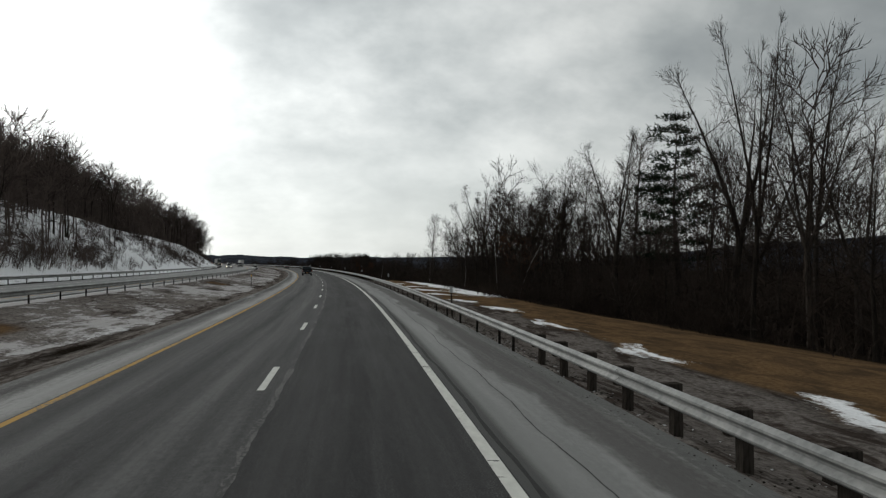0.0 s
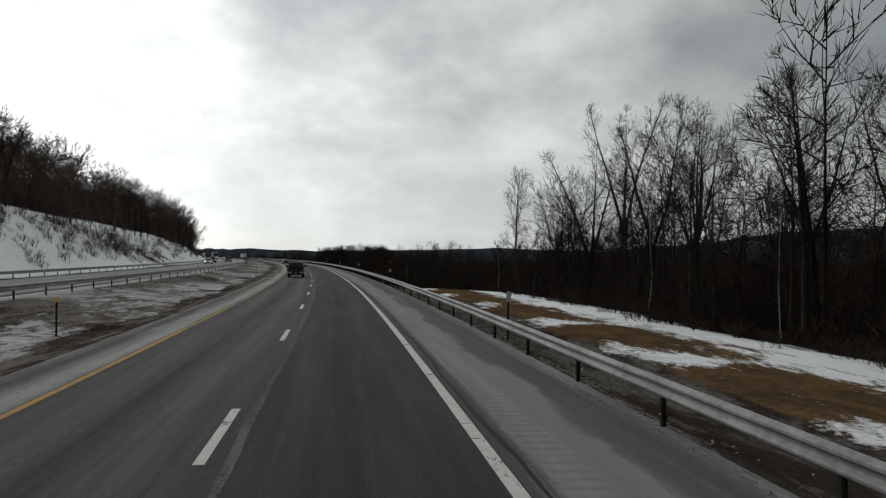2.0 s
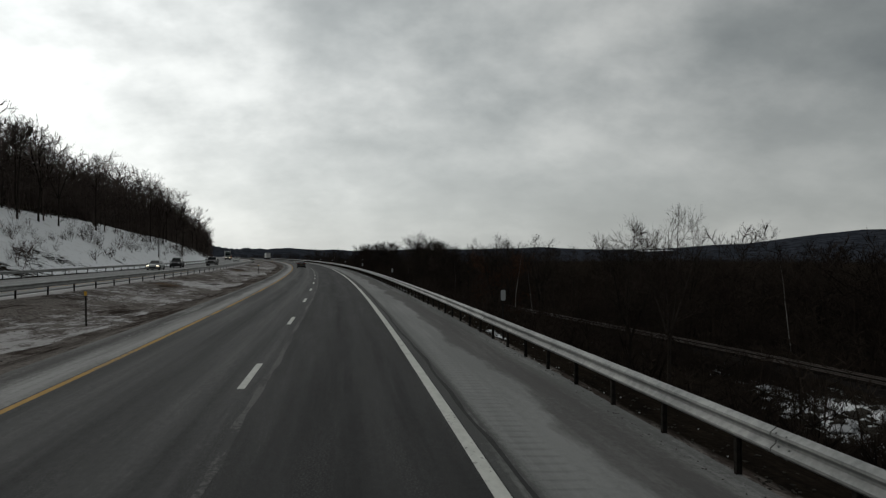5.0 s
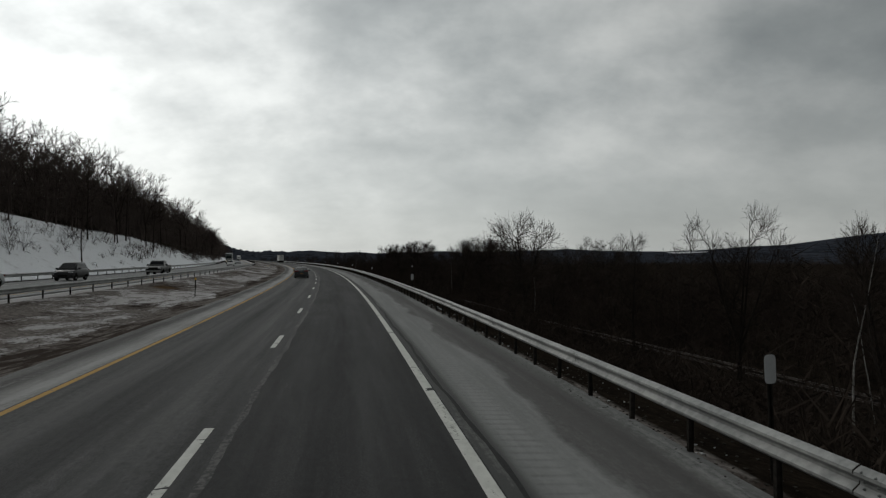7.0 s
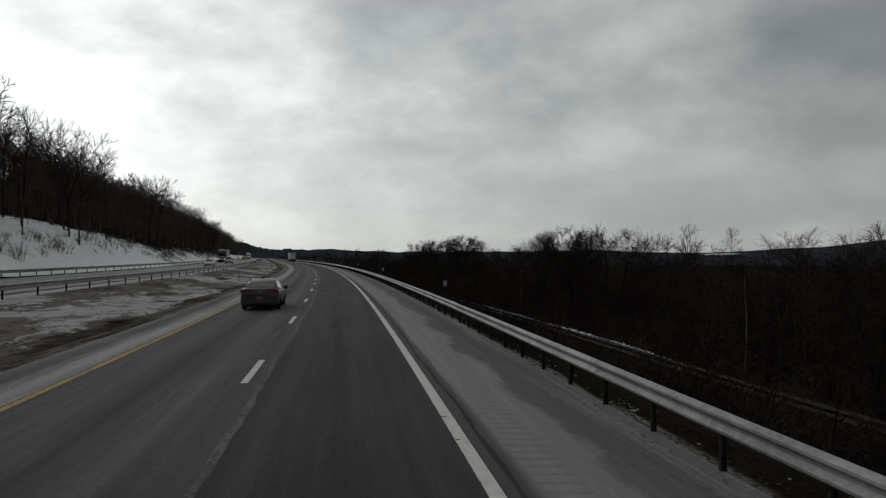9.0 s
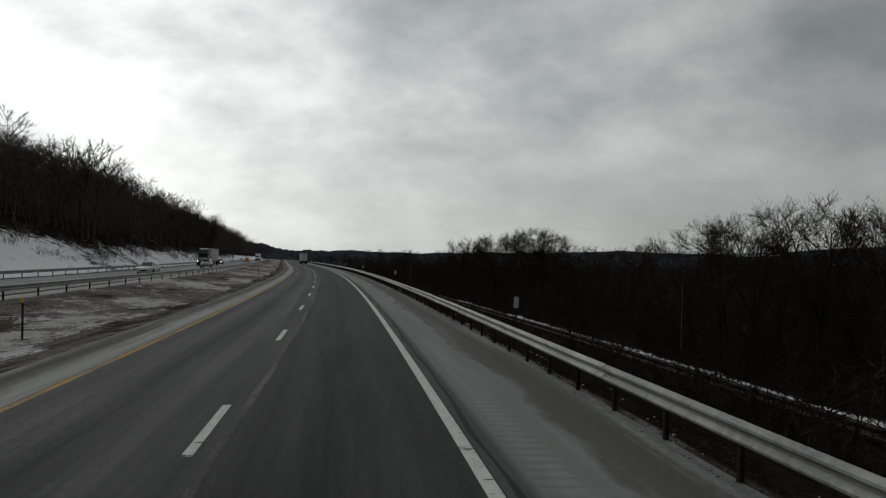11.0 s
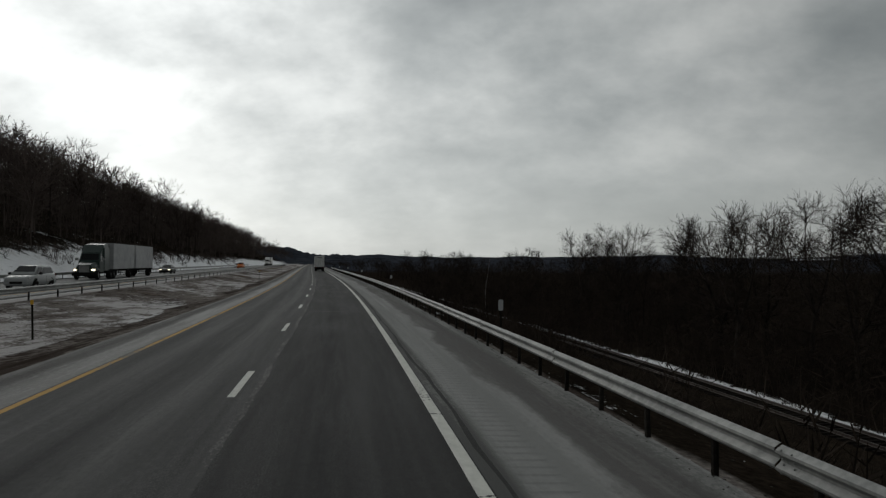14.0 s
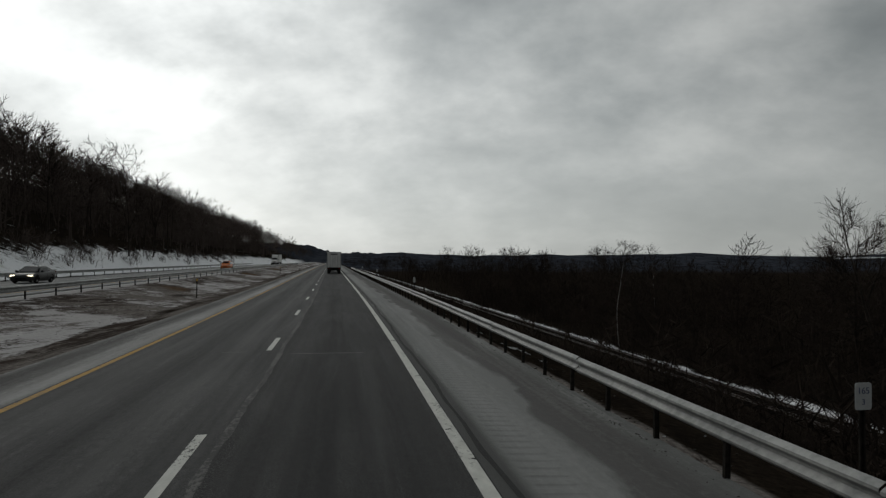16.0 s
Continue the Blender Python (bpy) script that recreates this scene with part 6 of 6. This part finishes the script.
def pickup(label, body_mat, group="vehicles on the road", lit=False):
    t = tagged(new("pickup_truck"), label, "pickup truck", group)
    W = 0.985
    lower = lambda y, zt, w=W, zb=0.52: (y, [(w * 0.90, zb), (w, zb + 0.14), (w, zt - 0.20), (w * 0.965, zt - 0.03), (w * 0.93, zt)])
    # cab and bonnet as one lofted shell, bed sides as walls round an open box
    part("body", loft([lower(1.98, 1.18), lower(4.05, 1.18), lower(4.35, 1.20), lower(5.35, 1.12), lower(5.75, 1.02, 0.93), lower(5.86, 0.92, 0.86)]), body_mat, t, "dark slate-blue bodywork")
    part("cab", loft([(2.00, [(0.93, 1.17), (0.90, 1.30), (0.88, 1.36)]), (2.16, [(0.93, 1.17), (0.80, 1.70), (0.74, 1.80)]), (2.42, [(0.93, 1.17), (0.78, 1.80), (0.70, 1.885)]),
                      (3.30, [(0.93, 1.17), (0.78, 1.80), (0.70, 1.885)]), (3.62, [(0.93, 1.17), (0.79, 1.74), (0.72, 1.82)]), (4.28, [(0.92, 1.17), (0.89, 1.20), (0.86, 1.22)])]), body_mat, t)
    for sd in (-1, 1):
        bm = box(min(sd * 0.90, sd * W), max(sd * 0.90, sd * W), 0.10, 2.0, 0.56, 1.26, 0.03)
        part("bed_side", bm, body_mat, t)
        part("side_window", quad_panel([(sd * 0.925, 2.30, 1.26), (sd * 0.925, 3.02, 1.26), (sd * 0.805, 3.02, 1.74), (sd * 0.805, 2.48, 1.74)], 0.012, (sd, 0, 0.2)), M_GLASS, t, "dark side glass")
        part("side_window", quad_panel([(sd * 0.925, 3.10, 1.26), (sd * 0.925, 4.02, 1.26), (sd * 0.805, 3.52, 1.72), (sd * 0.805, 3.10, 1.74)], 0.012, (sd, 0, 0.2)), M_GLASS, t, "dark side glass")
        lamp = part("tail_lamp", box(min(sd * 0.80, sd * 0.992), max(sd * 0.80, sd * 0.992), 0.055, 0.28, 0.80, 1.19, 0.03), M_TAIL, t, "red tail lamp")
        part("reversing_lamp", box(min(sd * 0.83, sd * 0.96), max(sd * 0.83, sd * 0.96), 0.046, 0.07, 0.93, 1.01, 0.012), M_LAMP, lamp, "clear reversing lens")
        part("door_seam", box(min(sd * 0.978, sd * 0.990), max(sd * 0.978, sd * 0.990), 3.05, 3.062, 0.60, 1.14, 0.0), M_DARK, t)
        part("door_seam", box(min(sd * 0.978, sd * 0.990), max(sd * 0.978, sd * 0.990), 2.02, 2.034, 0.60, 1.14, 0.0), M_DARK, t)
        part("bumper_corner", box(min(sd * 0.45, sd * 0.99), max(sd * 0.45, sd * 0.99), -0.06, 0.16, 0.50, 0.73, 0.04), M_CHROME, t, "salted chrome bumper corner")
        part("running_board", box(min(sd * 0.95, sd * 1.10), max(sd * 0.95, sd * 1.10), 2.15, 4.20, 0.42, 0.50, 0.03), M_CHROME, t, "bright running board")
        for yy in (2.95, 3.9):
            part("door_handle", box(min(sd * 0.975, sd * 1.012), max(sd * 0.975, sd * 1.012), yy - 0.95 + 0.12, yy - 0.95 + 0.32, 1.02, 1.06, 0.01), M_DARK, t)
        part("head_lamp", box(min(sd * 0.55, sd * 0.90), max(sd * 0.55, sd * 0.90), 5.72, 5.875, 0.82, 1.00, 0.03), M_HEADLAMP if lit else M_LAMP, t, "head lamp")
    part("tailgate", box(-0.80, 0.80, 0.06, 0.14, 0.66, 1.22, 0.025), body_mat, t, "dark tailgate")
    part("tailgate_top", box(-0.90, 0.90, 0.05, 0.16, 1.215, 1.262, 0.018), M_DARK, t)
    badge = box(-0.13, 0.13, 0.050, 0.064, 0.965, 1.005, 0.008)
    box(-0.055, 0.055, 0.049, 0.064, 0.945, 1.025, 0.008, badge)
    part("badge", badge, M_CHROME, t, "plain pale cross-shaped badge")
    part("tailgate_handle", box(-0.12, 0.12, 0.048, 0.066, 1.10, 1.16, 0.012), M_DARK, t, "dark tailgate handle")
    for z in (0.80, 0.90):
        part("tailgate_crease", box(-0.76, 0.76, 0.052, 0.066, z, z + 0.012, 0.004), body_mat, t)
    part("bed_floor", box(-0.90, 0.90, 0.14, 2.0, 0.72, 0.78, 0.0), M_DARK, t)
    part("bed_front", box(-0.90, 0.90, 1.92, 2.0, 0.78, 1.22, 0.0), M_DARK, t)
    part("rear_window", quad_panel([(-0.78, 2.035, 1.31), (0.78, 2.035, 1.31), (0.70, 2.165, 1.70), (-0.70, 2.165, 1.70)], 0.014, (0, -1, 0.3)), M_GLASS, t, "dark rear window")
    part("windscreen", quad_panel([(0.80, 4.22, 1.24), (-0.80, 4.22, 1.24), (-0.70, 3.68, 1.78), (0.70, 3.68, 1.78)], 0.014, (0, 1, 0.9)), M_GLASS, t, "dark windscreen")
    part("brake_lamp", box(-0.13, 0.13, 2.17, 2.22, 1.80, 1.83, 0.008), M_TAIL, t, "high red brake lamp")
    part("bumper_middle", box(-0.46, 0.46, -0.02, 0.14, 0.50, 0.68, 0.02), M_DARK, t)
    part("number_plate", box(-0.155, 0.155, -0.032, -0.022, 0.53, 0.66, 0.003), M_PLATE, t, "amber number plate")
    part("tow_hitch", box(-0.06, 0.06, -0.16, 0.1, 0.38, 0.46, 0.01), M_CHROME, t)
    part("grille", box(-0.55, 0.55, 5.80, 5.885, 0.74, 1.0, 0.02), M_DARK, t)
    part("front_bumper", box(-0.94, 0.94, 5.66, 5.90, 0.46, 0.70, 0.05), M_CHROME if not lit else M_DARK, t)
    part("underbody", box(-0.80, 0.80, 0.25, 5.5, 0.34, 0.60, 0.0), M_DARK, t)
    wheel_arches(t, (1.25, 4.80), 0.40, W)
    for x in (-0.84, 0.84):
        for y in (1.25, 4.80):
            wheel_at(t, x, y, 0.40, 0.27)
    mirror_pair(t, 1.14, 3.72, 1.32, M_DARK, 1.25)
    return t


def car(name, label, body_mat, L=4.86, H=1.46, W=0.925, boxy=0.0, group="vehicles on the road", lit=False, category="car"):
    """Saloon (boxy 0) to estate or off-roader (boxy 1)."""
    t = tagged(new(name), label, category, group)
    belt = 0.60 * H + 0.05
    deck = belt + 0.12 * (1 - boxy) if not boxy else belt + 0.05
    low = 0.20 if not boxy else 0.28

    def sec(y, zt, w):
        return (y, [(w * 0.80, low), (w * 0.97, low + 0.10), (w, low + 0.34), (w * 0.985, zt - 0.16), (w * 0.93, zt - 0.04), (w * 0.82, zt)])

    part("body", loft([sec(0.02, deck - 0.22, W * 0.86), sec(0.10, deck - 0.02, W * 0.93), sec(0.42, deck + 0.02, W * 0.985), sec(1.2, belt + 0.06, W), sec(2.4, belt + 0.02, W), sec(3.3, belt, W), sec(L - 0.75, belt - 0.07, W * 0.985),
                       sec(L - 0.20, belt - 0.20, W * 0.92), sec(L - 0.02, belt - 0.34, W * 0.80)]), body_mat, t, "", True)
    y_tail = 0.42 if not boxy else 0.14
    y_roof0 = 1.42 if not boxy else 0.52
    y_roof1, y_nose = 2.75, 3.72
    x0, x1 = W * 0.86, W * 0.62
    zr = H - 0.07
    part("roof", loft([(y_tail + 0.03, [(x0, belt - 0.05), (x0 * 0.98, deck + 0.005), (x0 * 0.90, deck + 0.02)]), (y_roof0, [(x0, belt - 0.05), (x1 + 0.05, zr), (x1 - 0.08, H - 0.015)]), ((y_roof0 + y_roof1) / 2, [(x0, belt - 0.05), (x1 + 0.05, zr + 0.015), (x1 - 0.08, H)]),
                       (y_roof1, [(x0, belt - 0.05), (x1 + 0.05, zr - 0.01), (x1 - 0.08, H - 0.03)]), (y_nose, [(x0, belt - 0.05), (x0 * 0.98, belt + 0.01), (x0 * 0.92, belt + 0.025)])]), body_mat, t, "", True)

    # glazing sits on the cab shell
    def pane(name2, a, b2, c, d, out, lift=0.012):
        part(name2, quad_panel([a, b2, c, d], lift, out), M_GLASS, t, "dark glass")

    zt = zr - 0.02
    r_lo, r_hi = (x0 * 0.88, y_tail + 0.10, deck + 0.035), (x1 - 0.02, y_roof0 - 0.03, H - 0.055)
    pane("rear_window", (-r_lo[0], r_lo[1], r_lo[2]), r_lo, r_hi, (-r_hi[0], r_hi[1], r_hi[2]), (0, -0.7, 1.0) if not boxy else (0, -1, 0.3), 0.02)
    pane("windscreen", (x0 * 0.88, y_nose - 0.08, belt + 0.045), (-x0 * 0.88, y_nose - 0.08, belt + 0.045), (-(x1 - 0.02), y_roof1 + 0.05, H - 0.065), (x1 - 0.02, y_roof1 + 0.05, H - 0.065), (0, 0.7, 1.0), 0.02)
    for sd in (-1, 1):
        xa, xb = sd * (x0 + 0.002), sd * (x1 + 0.055)
        fb = 0.86
        xm = xa + (xb - xa) * fb
        zb, zm = belt + 0.01, belt - 0.05 + (zr - belt + 0.05) * fb
        yb = 2.05
        pane("side_window", (xa * 0.995, y_tail + 0.62 if not boxy else 0.34, zb), (xa * 0.995, yb - 0.03, zb), (xm, yb - 0.03, zm), (xm, y_roof0 + 0.06, zm), (sd, 0, 0.3))
        pane("side_window", (xa * 0.995, yb + 0.05, zb), (xa * 0.995, y_nose - 0.34, zb), (xm, y_roof1 + 0.03, zm), (xm, yb + 0.05, zm), (sd, 0, 0.3))
        part("tail_lamp", box(min(sd * W * 0.62, sd * W * 0.955), max(sd * W * 0.62, sd * W * 0.955), 0.035, 0.26, deck - 0.21, deck - 0.05, 0.025), M_TAIL, t, "red tail lamp")
        if not boxy:
            part("tail_lamp", box(min(sd * W * 0.38, sd * W * 0.60), max(sd * W * 0.38, sd * W * 0.60), 0.02, 0.12, deck - 0.20, deck - 0.06, 0.02), M_TAIL, t, "inner red lamp on the boot lid")
        part("head_lamp", box(min(sd * W * 0.52, sd * W * 0.90), max(sd * W * 0.52, sd * W * 0.90), L - 0.30, L - 0.06, belt - 0.34, belt - 0.21, 0.03), M_HEADLAMP if lit else M_LAMP, t, "head lamp")
        for yy in (1.35, 2.30):
            part("door_handle", box(min(sd * (W - 0.02), sd * (W + 0.018)), max(sd * (W - 0.02), sd * (W + 0.018)), yy, yy + 0.20, belt - 0.14, belt - 0.11, 0.008), body_mat, t)
        part("door_gap", box(min(sd * (W - 0.01), sd * (W + 0.003)), max(sd * (W - 0.01), sd * (W + 0.003)), yb, yb + 0.012, low + 0.2, belt - 0.08, 0.0), M_DARK, t)
    part("boot_gap", box(-W * 0.6, W * 0.6, 0.012, 0.05, deck - 0.345, deck - 0.325, 0.0), M_DARK, t)
    part("number_plate", box(-0.155, 0.155, -0.004, 0.03, deck - 0.52, deck - 0.38, 0.004), M_PLATE, t, "amber number plate")
    part("badge", box(-0.07, 0.07, 0.0, 0.03, deck - 0.16, deck - 0.12, 0.006), M_CHROME, t, "plain pale badge bar")
    part("rear_bumper", box(-W * 0.93, W * 0.93, -0.03, 0.22, low + 0.08, low + 0.40, 0.06), body_mat, t)
    part("bumper_insert", box(-W * 0.62, W * 0.62, -0.038, 0.05, low + 0.02, low + 0.15, 0.02), M_DARK, t)
    part("front_bumper", box(-W * 0.88, W * 0.88, L - 0.16, L + 0.02, low + 0.05, low + 0.34, 0.06), body_mat, t)
    part("grille", box(-W * 0.45, W * 0.45, L - 0.10, L + 0.028, low + 0.12, low + 0.30, 0.02), M_DARK, t)
    part("underbody", box(-W * 0.80, W * 0.80, 0.25, L - 0.25, low - 0.03, low + 0.16, 0.0), M_DARK, t)
    if not boxy:
        part("aerial", loft([(y_roof0 + 0.05, [(0.03, H - 0.02), (0.012, H + 0.02)]), (y_roof0 + 0.10, [(0.03, H - 0.02), (0.012, H + 0.055)]), (y_roof0 + 0.22, [(0.02, H - 0.02), (0.006, H - 0.01)])]), M_DARK, t)
    r = 0.335 if not boxy else 0.37
    wheel_arches(t, (1.05, L - 0.95), r, W * 0.985)
    for x in (-W * 0.87, W * 0.87):
        for y in (1.05, L - 0.95):
            wheel_at(t, x, y, r, 0.225)
    mirror_pair(t, W + 0.08, y_nose - 0.50, belt + 0.06, M_DARK if boxy else body_mat)
    return t


def trailer_box(t, y0, y1, half=1.28, z0=1.10, z1=4.05, mat=None, side=None):
    mat, side = mat or M_TRAILER, side or M_TRAILER
    part("trailer_box", box(-half, half, y0 + 0.03, y1, z0, z1, 0.03), side, t, "sheet-sided box")
    for sd in (-1, 1):
        part("rear_door", box(min(sd * 0.02, sd * (half - 0.10)), max(sd * 0.02, sd * (half - 0.10)), y0 - 0.02, y0 + 0.05, z0 + 0.10, z1 - 0.22, 0.015), mat, t, "grimy white rear door")
        for x in (0.22, 0.62):
            part("lock_rod", box(sd * x - 0.016, sd * x + 0.016, y0 - 0.055, y0 - 0.02, z0 + 0.08, z1 - 0.2, 0.0), M_CHROME, t)
        part("corner_post", box(min(sd * (half - 0.11), sd * half), max(sd * (half - 0.11), sd * half), y0 - 0.03, y0 + 0.06, z0, z1, 0.012), M_CHROME, t)
        part("tail_lamp", box(min(sd * 0.80, sd * 1.10), max(sd * 0.80, sd * 1.10), y0 - 0.05, y0, z0 - 0.13, z0 - 0.04, 0.01), M_TAIL, t, "red tail lamps")
        part("mud_flap", box(min(sd * 0.62, sd * 1.20), max(sd * 0.62, sd * 1.20), y0 + 0.50, y0 + 0.52, 0.30, 0.98, 0.0), M_RUBBER, t)
        part("bumper_upright", box(sd * 0.55 - 0.05, sd * 0.55 + 0.05, y0 + 0.02, y0 + 0.10, 0.55, z0, 0.0), M_DARK, t)
    part("rear_header", box(-half, half, y0 - 0.03, y0 + 0.06, z1 - 0.22, z1, 0.012), M_TRAILER, t)
    part("lettering_bar", box(-0.62, 0.62, y0 - 0.034, y0 - 0.028, z1 - 0.52, z1 - 0.36, 0.0), M_DARK, t, "dark bar of unreadable lettering")
    part("underride_bumper", box(-1.10, 1.10, y0 + 0.02, y0 + 0.12, 0.46, 0.58, 0.01), M_DARK, t)
    part("sill", box(-half, half, y0 - 0.03, y0 + 0.06, z0 - 0.14, z0 + 0.08, 0.012), M_DARK, t)
    part("chassis", box(-0.50, 0.50, y0 + 0.1, y1 - 0.2, 0.85, z0, 0.0), M_DARK, t)


def tractor(t, y0, mat, lit):
    """Conventional cab with its bonnet towards +y."""
    part("frame", box(-0.45, 0.45, y0 - 3.6, y0 + 3.2, 0.60, 0.95, 0.0), M_DARK, t)
    part("sleeper", box(-1.15, 1.15, y0 - 1.5, y0 + 0.5, 0.95, 3.55, 0.10), mat, t, "tall sleeper cab")
    part("cab", loft([(y0 + 0.4, [(1.08, 0.80), (1.10, 2.0), (0.98, 2.85), (0.85, 2.95)]), (y0 + 1.2, [(1.08, 0.80), (1.10, 2.0), (0.98, 2.80), (0.85, 2.90)]), (y0 + 1.75, [(1.06, 0.80), (1.06, 1.95), (1.0, 2.02), (0.9, 2.06)])]), mat, t)
    part("fairing", loft([(y0 - 1.0, [(1.10, 3.0), (1.05, 3.85), (0.95, 3.95)]), (y0 + 0.2, [(1.08, 3.0), (1.0, 3.70), (0.9, 3.78)]), (y0 + 1.1, [(0.95, 2.80), (0.90, 2.92), (0.8, 2.95)])]), mat, t)
    part("bonnet", loft([(y0 + 1.6, [(0.98, 0.75), (1.0, 1.55), (0.80, 1.98)]), (y0 + 2.8, [(0.90, 0.75), (0.90, 1.42), (0.66, 1.78)]), (y0 + 3.3, [(0.80, 0.75), (0.78, 1.30), (0.58, 1.58)])]), mat, t)
    part("windscreen", quad_panel([(0.92, y0 + 1.70, 2.10), (-0.92, y0 + 1.70, 2.10), (-0.84, y0 + 1.26, 2.78), (0.84, y0 + 1.26, 2.78)], 0.03, (0, 1, 0.7)), M_GLASS, t, "dark windscreen")
    part("grille", box(-0.50, 0.50, y0 + 3.24, y0 + 3.33, 0.80, 1.50, 0.02), M_CHROME, t)
    part("front_bumper", box(-1.18, 1.18, y0 + 3.05, y0 + 3.42, 0.38, 0.78, 0.06), M_DARK, t)
    for sd in (-1, 1):
        part("head_lamp", box(min(sd * 0.66, sd * 1.02), max(sd * 0.66, sd * 1.02), y0 + 3.05, y0 + 3.30, 0.95, 1.15, 0.03), M_HEADLAMP if lit else M_LAMP, t, "lit head lamp")
        part("mudguard", box(min(sd * 0.78, sd * 1.18), max(sd * 0.78, sd * 1.18), y0 + 1.75, y0 + 3.05, 0.95, 1.22, 0.10), mat, t)
        part("side_window", quad_panel([(sd * 1.095, y0 + 0.60, 1.95), (sd * 1.095, y0 + 1.55, 1.95), (sd * 1.0, y0 + 1.15, 2.65), (sd * 1.0, y0 + 0.60, 2.65)], 0.015, (sd, 0, 0.1)), M_GLASS, t)
        part("exhaust_stack", box(sd * 1.05 - 0.07, sd * 1.05 + 0.07, y0 - 1.72, y0 - 1.58, 1.2, 3.9, 0.05), M_CHROME, t)
        wheel_at(t, sd * 1.02, y0 + 2.35, 0.52, 0.30)
        for yy in (-2.1, -3.25):
            wheel_at(t, sd * 0.95, y0 + yy, 0.52, 0.52)
    mirror_pair(t, 1.35, y0 + 1.35, 2.20, M_CHROME, 1.6)


def semi(label, trailers, cab_mat, lit=False, side=None):
    t = tagged(new("semi_truck"), label, "truck", "vehicles on the road")
    y = 0.0
    for L in trailers:
        trailer_box(t, y, y + L, side=side)
        for yy in ((1.4, 2.65) if L > 10 else (1.3,)):
            for x in (-0.95, 0.95):
                wheel_at(t, x, y + yy, 0.52, 0.52)
        y += L + 0.9
    tractor(t, y + 1.6, cab_mat, lit)
    return t


pickup("dark slate-blue crew-cab pickup dulled by road salt", M_BLUECAR).matrix_basis = stand(145.0, -3.70, 0.0, 0.3)
car("saloon_car", "dark grey four-door saloon with red tail lamps", M_GREYCAR).matrix_basis = stand(286.8, -3.72, 0.0, 0.2)
semi("box semi-trailer with grimy white rear doors", (14.6,), M_WHITECAR).matrix_basis = stand(567.0, 0.15, 0.0, 0.0)
V_OPP = U_OPP_Z
for thing, front, length, u in (
        (car("saloon_car", "grey-green saloon with lit head lamps", M_SILVER, lit=True), 249.3, 4.86, -25.3),
        (car("off_roader", "black boxy off-road car", M_BLACKCAR, 4.7, 1.78, 0.95, 1.0), 268.5, 4.7, -25.6),
        (pickup("black pickup on the opposite carriageway", M_BLACKCAR), 288.0, 5.86, -21.9),
        (car("saloon_car", "dirty white saloon car", M_WHITECAR), 392.2, 4.86, -22.0),
        (car("off_roader", "pale silver family off-roader", M_SILVER, 4.7, 1.72, 0.94, 1.0), 440.0, 4.7, -21.8),
        (semi("dark green semi-truck pulling two dull grey box trailers, lamps lit", (8.9, 8.9), M_GREENCAR, True, M_TRAILER_SIDE), 463.0, 26.4, -25.5),
        (car("saloon_car", "dark red-brown saloon with lit head lamps", M_BLACKCAR, lit=True), 503.0, 4.86, -25.4),
        (car("van", "orange boxy van on the opposite carriageway", M_ORANGECAR, 4.6, 1.75, 0.95, 1.0, category="van"), 585.0, 4.6, -21.9),
        (car("saloon_car", "white saloon car far along the opposite road", M_WHITECAR), 610.0, 4.86, -25.4),
        (semi("white semi-truck far along the opposite road", (14.6,), M_WHITECAR), 700.0, 22.5, -21.9)):
    thing.matrix_basis = stand(front + length, u, V_OPP, 180.0)
